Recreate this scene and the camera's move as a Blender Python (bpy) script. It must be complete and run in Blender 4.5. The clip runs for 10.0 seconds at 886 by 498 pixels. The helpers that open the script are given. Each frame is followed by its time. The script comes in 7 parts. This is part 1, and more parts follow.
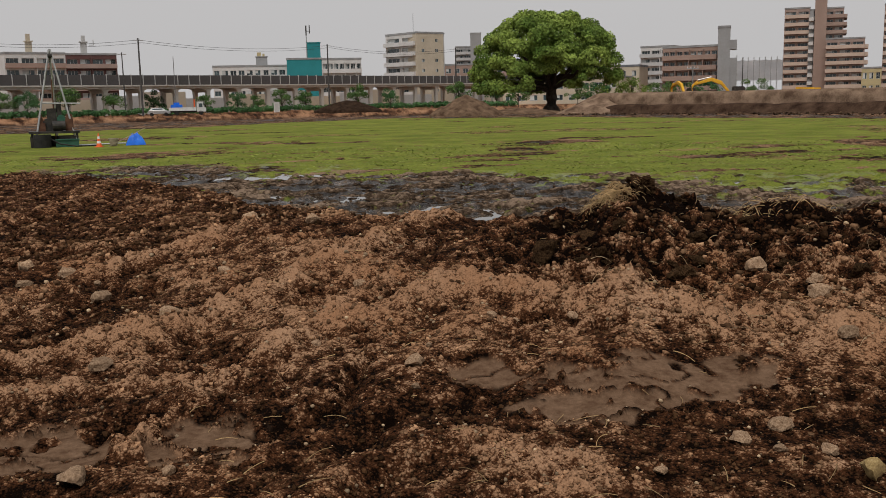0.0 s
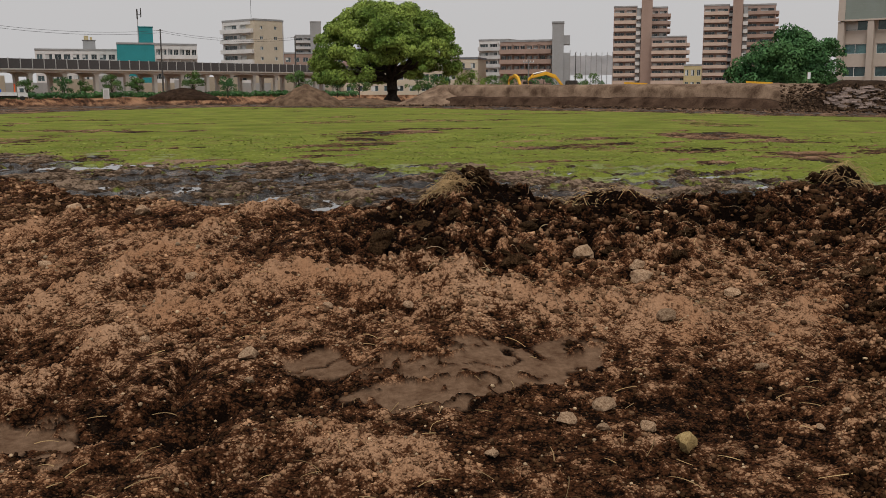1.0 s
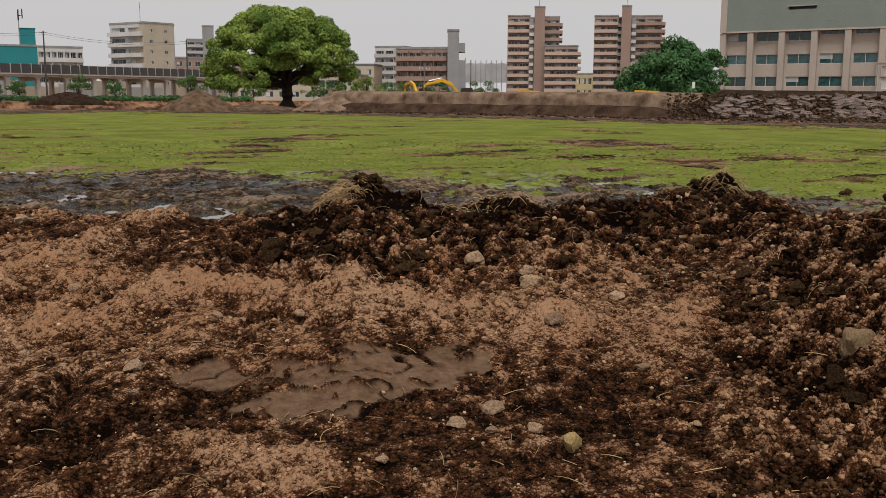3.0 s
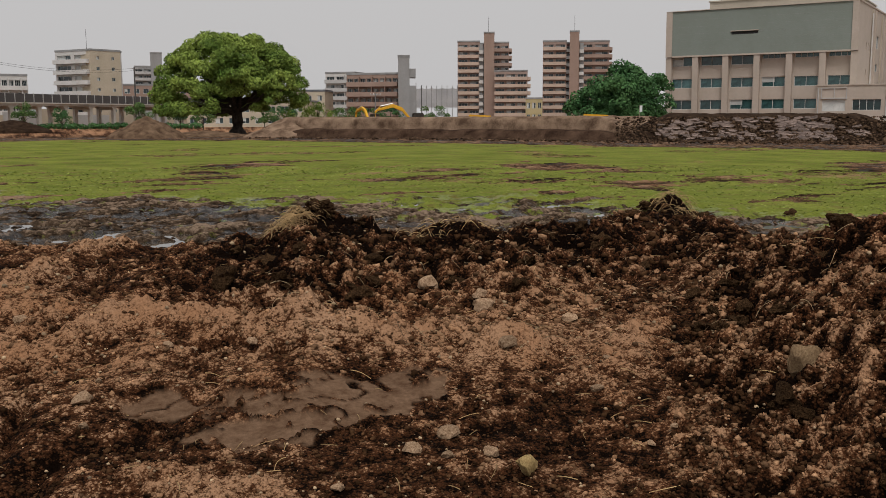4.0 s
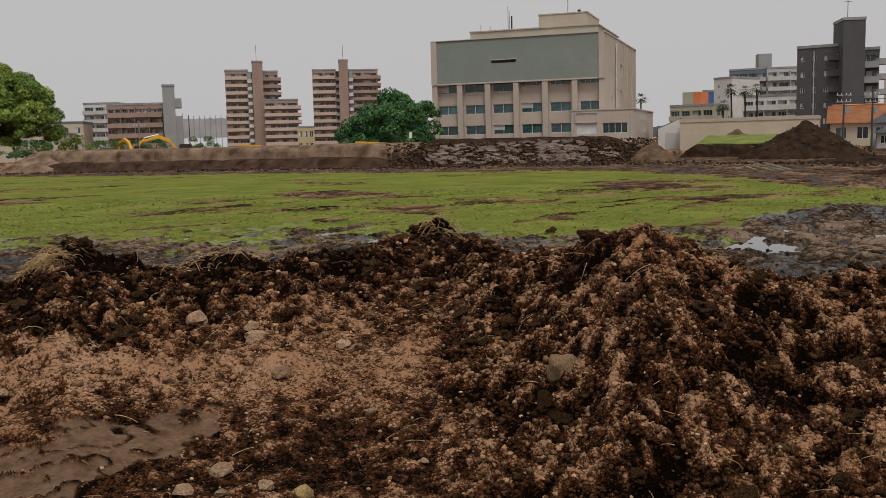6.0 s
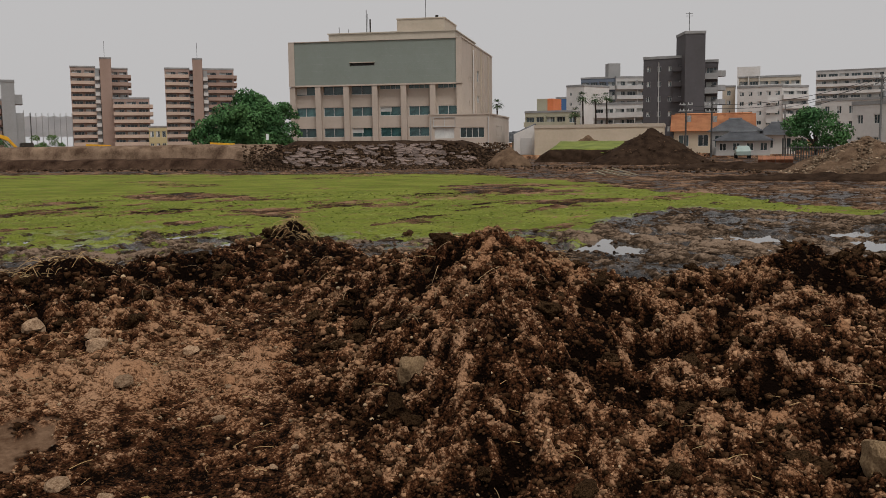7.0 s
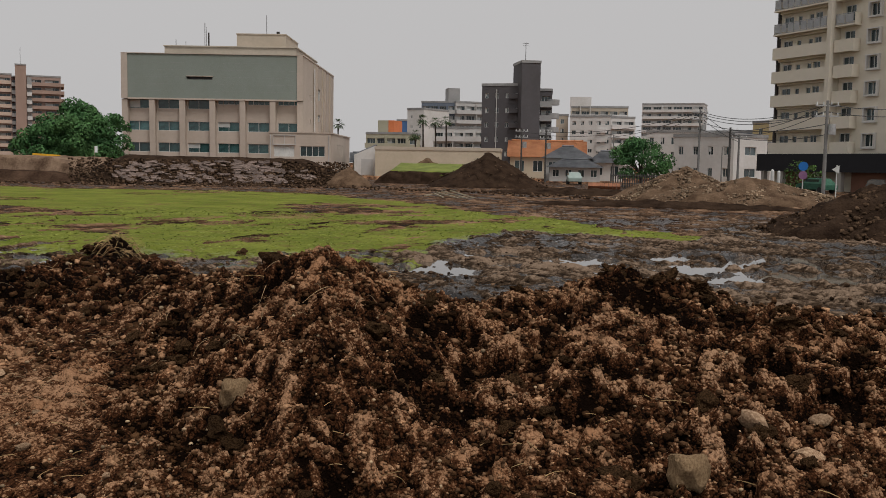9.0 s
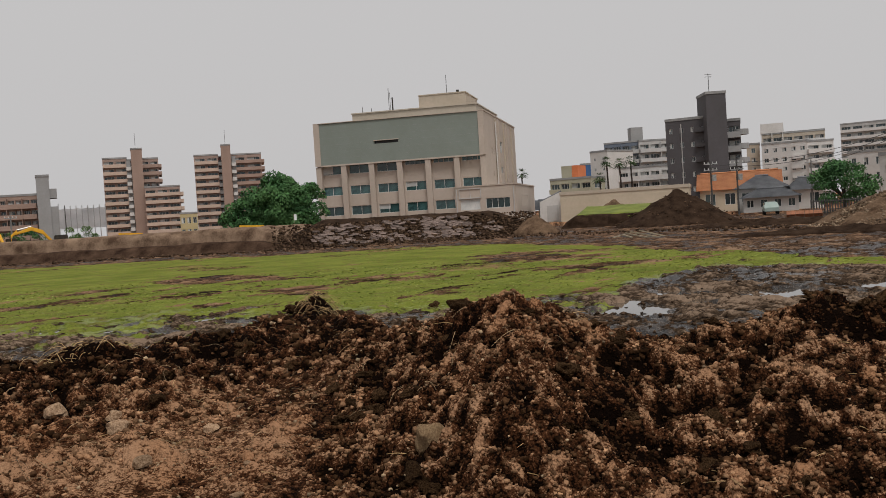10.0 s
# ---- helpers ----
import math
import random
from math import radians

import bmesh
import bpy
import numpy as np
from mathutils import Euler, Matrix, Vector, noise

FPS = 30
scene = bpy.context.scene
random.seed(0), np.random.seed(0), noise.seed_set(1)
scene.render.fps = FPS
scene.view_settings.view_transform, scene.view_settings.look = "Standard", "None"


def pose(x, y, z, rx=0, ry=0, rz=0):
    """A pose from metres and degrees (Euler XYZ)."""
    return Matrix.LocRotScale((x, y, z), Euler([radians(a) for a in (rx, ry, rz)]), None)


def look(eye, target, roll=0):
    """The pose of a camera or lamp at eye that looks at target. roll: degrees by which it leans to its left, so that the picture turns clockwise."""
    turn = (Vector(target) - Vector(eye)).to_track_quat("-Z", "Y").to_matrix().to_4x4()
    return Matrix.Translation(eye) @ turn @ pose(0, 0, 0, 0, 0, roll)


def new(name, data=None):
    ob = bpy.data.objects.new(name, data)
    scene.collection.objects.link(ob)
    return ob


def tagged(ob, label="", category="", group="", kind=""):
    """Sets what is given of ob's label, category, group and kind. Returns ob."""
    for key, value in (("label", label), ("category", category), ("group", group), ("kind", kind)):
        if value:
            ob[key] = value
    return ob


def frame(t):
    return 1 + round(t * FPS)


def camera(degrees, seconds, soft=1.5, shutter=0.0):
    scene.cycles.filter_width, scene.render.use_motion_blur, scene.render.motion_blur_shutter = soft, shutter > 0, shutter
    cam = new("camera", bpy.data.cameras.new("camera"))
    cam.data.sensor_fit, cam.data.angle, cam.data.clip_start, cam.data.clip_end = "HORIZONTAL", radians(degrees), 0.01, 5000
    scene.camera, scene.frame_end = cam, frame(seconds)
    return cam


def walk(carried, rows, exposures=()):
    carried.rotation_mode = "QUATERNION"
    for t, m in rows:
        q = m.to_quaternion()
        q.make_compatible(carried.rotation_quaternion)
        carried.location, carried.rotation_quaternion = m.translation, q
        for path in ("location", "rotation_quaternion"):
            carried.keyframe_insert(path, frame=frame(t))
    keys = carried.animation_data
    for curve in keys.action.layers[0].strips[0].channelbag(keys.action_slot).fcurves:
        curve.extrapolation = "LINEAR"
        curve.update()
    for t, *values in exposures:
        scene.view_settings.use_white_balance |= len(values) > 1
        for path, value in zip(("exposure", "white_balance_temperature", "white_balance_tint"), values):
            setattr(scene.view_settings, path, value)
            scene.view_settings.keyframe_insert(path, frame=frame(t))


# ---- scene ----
cam = camera(50.33, 10.0, soft=0.6)

PATH = [
    (0.0, pose(-0.000, 0.000, 2.200, 80.898, 1.207, 0.000)),
    (0.2, pose(0.018, -0.004, 2.199, 80.698, 1.005, -4.158)),
    (0.5, pose(0.045, -0.009, 2.198, 80.751, 0.429, -7.096)),
    (1.0, pose(0.052, -0.012, 2.200, 80.204, 0.239, -9.500)),
    (1.5, pose(0.063, -0.026, 2.203, 79.958, 0.137, -12.147)),
    (2.0, pose(0.079, -0.045, 2.210, 79.945, -0.080, -14.094)),
    (3.5, pose(0.093, -0.068, 2.214, 81.233, -0.061, -16.718)),
    (4.0, pose(0.093, -0.071, 2.215, 82.079, 0.230, -18.627)),
    (4.5, pose(0.091, -0.068, 2.215, 82.833, 0.489, -21.109)),
    (5.0, pose(0.097, -0.096, 2.215, 83.285, 0.849, -24.308)),
    (5.5, pose(0.122, -0.114, 2.216, 83.455, 1.223, -28.082)),
    (7.0, pose(0.181, -0.190, 2.220, 83.593, 0.676, -40.750)),
    (7.5, pose(0.211, -0.192, 2.208, 83.577, -0.291, -44.488)),
    (8.0, pose(0.230, -0.206, 2.211, 84.181, -0.797, -47.234)),
    (8.5, pose(0.233, -0.218, 2.218, 84.775, -1.128, -48.518)),
    (9.0, pose(0.247, -0.233, 2.218, 84.853, -1.022, -50.340)),
    (9.5, pose(0.279, -0.247, 2.208, 85.263, 0.231, -49.151)),
    (9.8, pose(0.279, -0.264, 2.184, 87.298, 2.819, -43.712)),
    (10.0, pose(0.279, -0.275, 2.167, 88.030, 3.576, -39.081)),
]
walk(cam, PATH, exposures=((0.0, 0.03), (1.0, 0.09), (2.0, 0.25), (3.5, 0.13), (4.2, 0.04), (4.6, 0.0), (9.2, 0.0), (9.8, 0.08), (10.0, 0.09)))

# ---------------- light and sky: an even overcast day ----------------
world = bpy.data.worlds.new("overcast")
scene.world = world
world.use_nodes = True
wn, wl = world.node_tree.nodes, world.node_tree.links
sky = wn.new("ShaderNodeTexSky")
sky.sky_type, sky.sun_disc = "NISHITA", False
sky.sun_elevation, sky.sun_rotation = radians(62), radians(198)
sky.air_density, sky.dust_density = 1.5, 6.0
sat = wn.new("ShaderNodeHueSaturation")
sat.inputs["Saturation"].default_value = 0.10
veil = wn.new("ShaderNodeMix")
veil.data_type = "RGBA"
veil.inputs["Factor"].default_value = 0.93
veil.inputs["B"].default_value = (5.30, 5.20, 5.22, 1)
back = wn["Background"]
back.inputs["Strength"].default_value = 0.10
wl.new(sky.outputs["Color"], sat.inputs["Color"])
wl.new(sat.outputs["Color"], veil.inputs["A"])
wl.new(veil.outputs["Result"], back.inputs["Color"])

sun_data = bpy.data.lights.new("sun", "SUN")
sun_data.energy, sun_data.angle, sun_data.color = 1.9, radians(20), (1.0, 0.97, 0.94)
sun = new("sun", sun_data)
sun.matrix_world = look((-8, -25, 50), (0, 0, 0))


# ---------------- materials ----------------
def material(name, dark, light, scale=3.0, rough=0.85, bump=0.0, bump_scale=40.0, metal=0.0, random_tint=0.0, island=0.0,
             fine=0.35, spec=0.3):
    """Two colours mixed by coarse and fine noise, in metres, with a bump and a tint that varies from piece to piece."""
    m = bpy.data.materials.new(name)
    m.use_nodes = True
    n, l = m.node_tree.nodes, m.node_tree.links
    b = n["Principled BSDF"]
    b.inputs["Roughness"].default_value, b.inputs["Metallic"].default_value = rough, metal
    b.inputs["Specular IOR Level"].default_value = spec
    co = n.new("ShaderNodeTexCoord")
    n1, n2 = n.new("ShaderNodeTexNoise"), n.new("ShaderNodeTexNoise")
    for k, s in ((n1, scale), (n2, scale * 9)):
        k.inputs["Scale"].default_value, k.inputs["Detail"].default_value = s, 6
        l.new(co.outputs["Object"], k.inputs["Vector"])
    add = n.new("ShaderNodeMath")
    add.operation = "MULTIPLY_ADD"
    l.new(n2.outputs["Fac"], add.inputs[0])
    add.inputs[1].default_value = fine
    l.new(n1.outputs["Fac"], add.inputs[2])
    span = n.new("ShaderNodeMapRange")
    span.inputs["From Min"].default_value = 0.35 + fine * 0.35
    span.inputs["From Max"].default_value = 0.65 + fine * 0.65
    l.new(add.outputs[0], span.inputs["Value"])
    mix = n.new("ShaderNodeMix")
    mix.data_type = "RGBA"
    mix.inputs["A"].default_value, mix.inputs["B"].default_value = (*dark, 1), (*light, 1)
    l.new(span.outputs["Result"], mix.inputs["Factor"])
    last = mix.outputs["Result"]
    if random_tint or island:
        src = n.new("ShaderNodeNewGeometry").outputs["Random Per Island"] if island else n.new("ShaderNodeObjectInfo").outputs["Random"]
        amount = island or random_tint
        val = n.new("ShaderNodeMapRange")
        val.inputs["To Min"].default_value, val.inputs["To Max"].default_value = 1 - amount, 1 + amount
        l.new(src, val.inputs["Value"])
        hsv = n.new("ShaderNodeHueSaturation")
        l.new(val.outputs["Result"], hsv.inputs["Value"])
        l.new(last, hsv.inputs["Color"])
        last = hsv.outputs["Color"]
    l.new(last, b.inputs["Base Color"])
    if bump:
        nb = n.new("ShaderNodeTexNoise")
        nb.inputs["Scale"].default_value, nb.inputs["Detail"].default_value = bump_scale, 4
        l.new(co.outputs["Object"], nb.inputs["Vector"])
        bp = n.new("ShaderNodeBump")
        bp.inputs["Strength"].default_value, bp.inputs["Distance"].default_value = bump, 1.0 / bump_scale
        l.new(nb.outputs["Fac"], bp.inputs["Height"])
        l.new(bp.outputs["Normal"], b.inputs["Normal"])
    return m


def wall_paint(name, r, g, b, stain=0.82):
    return material(name, (r * stain, g * stain, b * stain * 0.97), (r, g, b), 0.22, 0.8, 0.15, 6.0, fine=0.5)


CONCRETE = wall_paint("concrete", 0.40, 0.38, 0.35)
VIADUCT = wall_paint("viaduct_concrete", 0.58, 0.55, 0.50, 0.78)
PARAPET = wall_paint("dark_parapet", 0.10, 0.093, 0.092, 0.75)
CREAM = wall_paint("cream_render", 0.56, 0.48, 0.37)
BEIGE = wall_paint("beige_render", 0.50, 0.43, 0.35)
OFFICE = wall_paint("office_concrete", 0.50, 0.425, 0.365, 0.86)
PANEL = wall_paint("grey_green_cladding", 0.235, 0.268, 0.240, 0.9)
WHITE = wall_paint("white_render", 0.66, 0.64, 0.62)
PALE = wall_paint("pale_grey_render", 0.50, 0.49, 0.48)
GREY = wall_paint("grey_render", 0.33, 0.33, 0.33)
DARKGREY = wall_paint("charcoal_tile", 0.098, 0.092, 0.098, 0.8)
REDBROWN = wall_paint("red_brown_tile", 0.36, 0.265, 0.228)
TILEBROWN = wall_paint("brown_tile", 0.36, 0.252, 0.205)
DARKRED = wall_paint("dark_red_tile", 0.13, 0.065, 0.06)
TEAL = wall_paint("teal_paint", 0.03, 0.25, 0.27)
BLUEPAINT = wall_paint("blue_paint", 0.07, 0.15, 0.32)
SLATE = wall_paint("blue_grey_paint", 0.16, 0.19, 0.24)
ORANGE = wall_paint("orange_paint", 0.72, 0.22, 0.09)
OLIVE = wall_paint("olive_cream_render", 0.42, 0.40, 0.30)
YELLOW = wall_paint("yellow_render", 0.52, 0.43, 0.24)
BLACKBAND = wall_paint("black_fascia", 0.018, 0.018, 0.022)
BRICKBASE = wall_paint("brick_base", 0.26, 0.13, 0.09)
ROOFTILE = material("orange_roof_tile", (0.42, 0.17, 0.08), (0.58, 0.27, 0.13), 0.7, 0.8)
GREYTILE = material("grey_roof_tile", (0.10, 0.105, 0.115), (0.19, 0.195, 0.205), 0.7, 0.6)
ROOFING = material("grey_roofing", (0.22, 0.22, 0.22), (0.34, 0.34, 0.33), 0.4, 0.9)
GLASS = material("window_glass", (0.03, 0.045, 0.05), (0.07, 0.10, 0.105), 0.12, 0.08, random_tint=0.6, spec=0.6)
TEALGLASS = material("green_window_glass", (0.012, 0.028, 0.030), (0.065, 0.15, 0.15), 0.3, 0.08, random_tint=0.7, spec=0.6)
CURTAIN = material("white_blind", (0.45, 0.47, 0.46), (0.6, 0.6, 0.58), 0.8, 0.8, random_tint=0.2)
FRAME = material("aluminium_frame", (0.52, 0.52, 0.51), (0.64, 0.64, 0.62), 2.0, 0.5)
RAIL = material("balcony_rail", (0.30, 0.31, 0.33), (0.42, 0.43, 0.44), 2.0, 0.5)
STEEL = material("galvanised_steel", (0.33, 0.33, 0.33), (0.52, 0.52, 0.51), 5.0, 0.45, metal=0.6)
DARKSTEEL = material("dark_machine_steel", (0.02, 0.02, 0.02), (0.07, 0.06, 0.05), 4.0, 0.6, metal=0.3)
RUST = material("rusty_iron", (0.07, 0.03, 0.018), (0.16, 0.08, 0.045), 5.0, 0.8)
POLE = material("concrete_pole", (0.16, 0.155, 0.15), (0.24, 0.235, 0.225), 2.0, 0.85)
DARKPOLE = material("dark_pole", (0.05, 0.048, 0.045), (0.10, 0.095, 0.09), 2.0, 0.8)
CABLE = material("black_cable", (0.03, 0.03, 0.03), (0.05, 0.05, 0.05), 2.0, 0.6)
YELLOWPAINT = material("yellow_machine_paint", (0.55, 0.28, 0.02), (0.78, 0.42, 0.03), 1.5, 0.45, fine=0.6)
RUBBER = material("black_rubber", (0.012, 0.012, 0.012), (0.03, 0.028, 0.026), 4.0, 0.8)
WHITEPAINT = material("white_vehicle_paint", (0.55, 0.56, 0.54), (0.70, 0.71, 0.69), 1.0, 0.55)
GREENPAINT = material("dark_green_paint", (0.02, 0.08, 0.05), (0.045, 0.13, 0.085), 3.0, 0.6)
CARPAINT = material("pale_green_car_paint", (0.26, 0.33, 0.30), (0.34, 0.40, 0.37), 1.0, 0.5)
FADED = material("faded_orange_mesh", (0.20, 0.085, 0.045), (0.36, 0.15, 0.08), 3.0, 0.8)
BLUESHEET = material("blue_tarpaulin", (0.01, 0.10, 0.55), (0.02, 0.20, 0.85), 2.0, 0.45)
CONEORANGE = material("orange_plastic", (0.75, 0.12, 0.03), (0.85, 0.17, 0.05), 4.0, 0.5)
CONEWHITE = material("white_plastic", (0.7, 0.7, 0.7), (0.8, 0.8, 0.8), 4.0, 0.4)
SIGNBLUE = material("blue_sign", (0.02, 0.16, 0.50), (0.03, 0.20, 0.60), 4.0, 0.4)
SIGNPURPLE = material("faded_red_sign", (0.25, 0.12, 0.25), (0.32, 0.17, 0.30), 4.0, 0.4)
NET = material("white_netting", (0.55, 0.56, 0.57), (0.70, 0.70, 0.71), 0.25, 0.8)
WOOD = material("weathered_wood", (0.22, 0.18, 0.12), (0.38, 0.33, 0.24), 6.0, 0.85)
BARK = material("bark", (0.025, 0.019, 0.015), (0.075, 0.058, 0.045), 3.0, 0.95, 0.6, 12.0)
LEAF_CAMPHOR = material("camphor_leaf", (0.065, 0.125, 0.020), (0.265, 0.340, 0.070), 0.25, 0.6, island=0.35, spec=0.12)
LEAF_DARK = material("dark_leaf", (0.032, 0.090, 0.032), (0.085, 0.18, 0.060), 0.3, 0.6, island=0.35, spec=0.12)
LEAF_MID = material("shrub_leaf", (0.05, 0.11, 0.03), (0.12, 0.19, 0.055), 0.4, 0.6, island=0.35, spec=0.12)
PALM_LEAF = material("palm_leaf", (0.035, 0.07, 0.03), (0.08, 0.12, 0.05), 0.6, 0.6, island=0.3, spec=0.12)
STONE = material("field_stone", (0.17, 0.098, 0.055), (0.44, 0.300, 0.190), 6.0, 0.9, 0.5, 50.0, random_tint=0.3, spec=0.08)
YELLOWSTONE = material("ochre_stone", (0.25, 0.16, 0.06), (0.42, 0.30, 0.13), 8.0, 0.85, 0.5, 50.0)
RUBBLE = material("broken_pavement", (0.060, 0.041, 0.034), (0.27, 0.20, 0.168), 1.2, 0.85, 0.4, 12.0, random_tint=0.35)
RUBBLE_STUFF = material("gravel_rubble", (0.075, 0.047, 0.028), (0.34, 0.245, 0.16), 1.0, 0.9, 0.4, 14.0, island=0.45)
CLOD = material("soil_crumb", (0.070, 0.033, 0.016), (0.41, 0.235, 0.130), 3.5, 0.95, 0.8, 60.0, island=0.6, spec=0.02)
BIGCLOD = material("dark_soil_clod", (0.010, 0.0050, 0.0024), (0.115, 0.064, 0.031), 7.0, 0.95, 1.0, 60.0, random_tint=0.3, spec=0.02)
MUDLUMP = material("mud_lump", (0.012, 0.0068, 0.004), (0.135, 0.085, 0.053), 3.0, 0.9, 0.8, 30.0, island=0.5, spec=0.05)
ROOT = material("brown_root", (0.085, 0.052, 0.028), (0.36, 0.25, 0.14), 4.0, 0.9, island=0.5)
BANKDARK = material("dark_cut_earth", (0.022, 0.012, 0.008), (0.095, 0.058, 0.038), 0.8, 0.95, 0.8, 8.0, spec=0.03)
DARKCRUMB = material("dark_soil_crumb", (0.007, 0.0032, 0.0015), (0.10, 0.050, 0.024), 5.0, 0.95, 0.8, 60.0, island=0.6, spec=0.02)
PEBBLE = material("pebble", (0.17, 0.110, 0.062), (0.46, 0.33, 0.20), 9.0, 0.85, island=0.5)
STRAW = material("dry_straw", (0.16, 0.095, 0.040), (0.42, 0.285, 0.135), 4.0, 0.9, island=0.4)
GRASS_BLADE = material("grass_blade", (0.10, 0.132, 0.018), (0.23, 0.258, 0.048), 0.5, 0.7, island=0.35, spec=0.2)
BANKSOIL = material("cut_earth", (0.085, 0.052, 0.034), (0.29, 0.20, 0.137), 0.8, 0.95, 0.8, 8.0, spec=0.03)
DARKSOIL = material("dark_heap_soil", (0.017, 0.010, 0.0065), (0.055, 0.034, 0.022), 1.3, 0.95, 0.9, 8.0, spec=0.03)
BROWNSOIL = material("brown_heap_soil", (0.060, 0.036, 0.022), (0.19, 0.125, 0.08), 1.2, 0.95, 0.9, 8.0, spec=0.03)


def attribute_ground():
    """Soil, wet mud, clay and grass, mixed by what lies where on the ground sheet, with shade between lumps painted in.
    """
    m = bpy.data.materials.new("site_ground")
    m.use_nodes = True
    n, l = m.node_tree.nodes, m.node_tree.links
    b = n["Principled BSDF"]
    b.inputs["Specular IOR Level"].default_value = 0.03
    co = n.new("ShaderNodeTexCoord")

    def noise_node(s, detail=6.0, rough=0.6):
        k = n.new("ShaderNodeTexNoise")
        k.inputs["Scale"].default_value, k.inputs["Detail"].default_value, k.inputs["Roughness"].default_value = s, detail, rough
        l.new(co.outputs["Object"], k.inputs["Vector"])
        return k.outputs["Fac"]

    def attr(name):
        k = n.new("ShaderNodeAttribute")
        k.attribute_name = name
        return k.outputs["Fac"]

    def calc(op, a, c, d=None):
        k = n.new("ShaderNodeMath")
        k.operation = op
        for i, v in enumerate((a, c, d)):
            if v is None:
                continue
            if isinstance(v, (int, float)):
                k.inputs[i].default_value = v
            else:
                l.new(v, k.inputs[i])
        return k.outputs[0]

    def span(v, lo, hi):
        k = n.new("ShaderNodeMapRange")
        k.inputs["From Min"].default_value, k.inputs["From Max"].default_value = lo, hi
        l.new(v, k.inputs["Value"])
        return k.outputs["Result"]

    def mixc(f, a, c):
        k = n.new("ShaderNodeMix")
        k.data_type = "RGBA"
        for key, v in (("Factor", f), ("A", a), ("B", c)):
            if isinstance(v, tuple):
                k.inputs[key].default_value = (*v, 1)
            elif isinstance(v, (int, float)):
                k.inputs[key].default_value = v
            else:
                l.new(v, k.inputs[key])
        return k.outputs["Result"]

    fine, mid, coarse = noise_node(55), noise_node(9), noise_node(1.1)
    dry_lit = calc("ADD", attr("dry_lit"), calc("MULTIPLY_ADD", mid, 0.5, -0.25))
    dry_lit = calc("ADD", dry_lit, calc("MULTIPLY_ADD", fine, 0.36, -0.18))

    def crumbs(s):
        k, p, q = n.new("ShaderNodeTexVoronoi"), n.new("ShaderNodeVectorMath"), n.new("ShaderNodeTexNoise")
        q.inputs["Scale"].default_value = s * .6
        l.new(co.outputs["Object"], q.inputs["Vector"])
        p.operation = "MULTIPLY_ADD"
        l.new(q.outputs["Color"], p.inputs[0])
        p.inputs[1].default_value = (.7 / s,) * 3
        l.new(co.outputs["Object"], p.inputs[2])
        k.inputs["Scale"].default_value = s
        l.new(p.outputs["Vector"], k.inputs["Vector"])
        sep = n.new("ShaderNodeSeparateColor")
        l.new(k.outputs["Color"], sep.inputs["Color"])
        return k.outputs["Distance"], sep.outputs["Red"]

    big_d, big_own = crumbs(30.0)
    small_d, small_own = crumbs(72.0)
    dry_lit = calc("ADD", dry_lit, calc("MULTIPLY_ADD", big_own, 0.26, -0.13))
    dry_lit = calc("ADD", dry_lit, calc("MULTIPLY_ADD", small_own, 0.30, -0.15))
    # shade in the gaps between crumbs, painted into the soil colour
    dry_lit = calc("ADD", dry_lit, calc("MULTIPLY_ADD", small_d, -0.40, 0.17))
    dry_lit = calc("ADD", dry_lit, calc("MULTIPLY_ADD", big_d, -0.38, 0.17))
    soil = mixc(span(dry_lit, 0.0, 0.42), (0.0045, 0.0020, 0.0010), (0.072, 0.0285, 0.0125))
    soil = mixc(span(dry_lit, 0.43, 0.74), soil, mixc(span(coarse, 0.35, 0.65), (0.315, 0.158, 0.080), (0.385, 0.228, 0.134)))
    clay = mixc(span(calc("ADD", calc("MULTIPLY", mid, 0.6), calc("MULTIPLY", noise_node(24), 0.5)), 0.40, 0.75), (0.085, 0.046, 0.026), (0.205, 0.128, 0.080))
    soil = mixc(attr("clay"), soil, clay)
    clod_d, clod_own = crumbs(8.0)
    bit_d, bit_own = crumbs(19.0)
    mud_v = calc("ADD", calc("MULTIPLY", clod_own, 0.34), calc("ADD", calc("MULTIPLY", bit_own, 0.34), calc("MULTIPLY", attr("dry_lit"), 0.95)))
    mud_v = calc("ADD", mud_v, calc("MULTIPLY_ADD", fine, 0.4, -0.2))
    # mud darkened between its clods, shade put into the colour
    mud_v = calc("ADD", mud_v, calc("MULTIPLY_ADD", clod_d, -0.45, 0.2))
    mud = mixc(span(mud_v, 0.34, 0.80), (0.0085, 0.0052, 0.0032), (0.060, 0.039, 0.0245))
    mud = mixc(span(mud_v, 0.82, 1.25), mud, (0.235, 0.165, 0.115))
    soil = mixc(attr("wet"), soil, mud)
    far = noise_node(0.35)
    green = mixc(span(calc("ADD", far, calc("MULTIPLY", mid, 0.6)), 0.55, 1.05), (0.095, 0.123, 0.018), (0.235, 0.258, 0.050))
    green = mixc(span(noise_node(1.3), 0.52, 0.72), green, (0.150, 0.112, 0.042))
    green = mixc(span(noise_node(6.0), 0.62, 0.85), green, (0.050, 0.055, 0.014))
    edge = calc("ADD", attr("grass"), calc("MULTIPLY_ADD", noise_node(3.2), 1.5, -0.75))
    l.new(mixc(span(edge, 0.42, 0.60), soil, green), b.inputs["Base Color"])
    film_wet = span(calc("ADD", calc("MULTIPLY", noise_node(1.7, 4.0), 0.8), calc("ADD", calc("MULTIPLY", noise_node(0.5, 3.0), 0.7), calc("MULTIPLY", attr("dry_lit"), -0.45))), 0.585, 0.66)
    film_wet = calc("MULTIPLY", film_wet, span(attr("wet"), 0.4, 0.8))
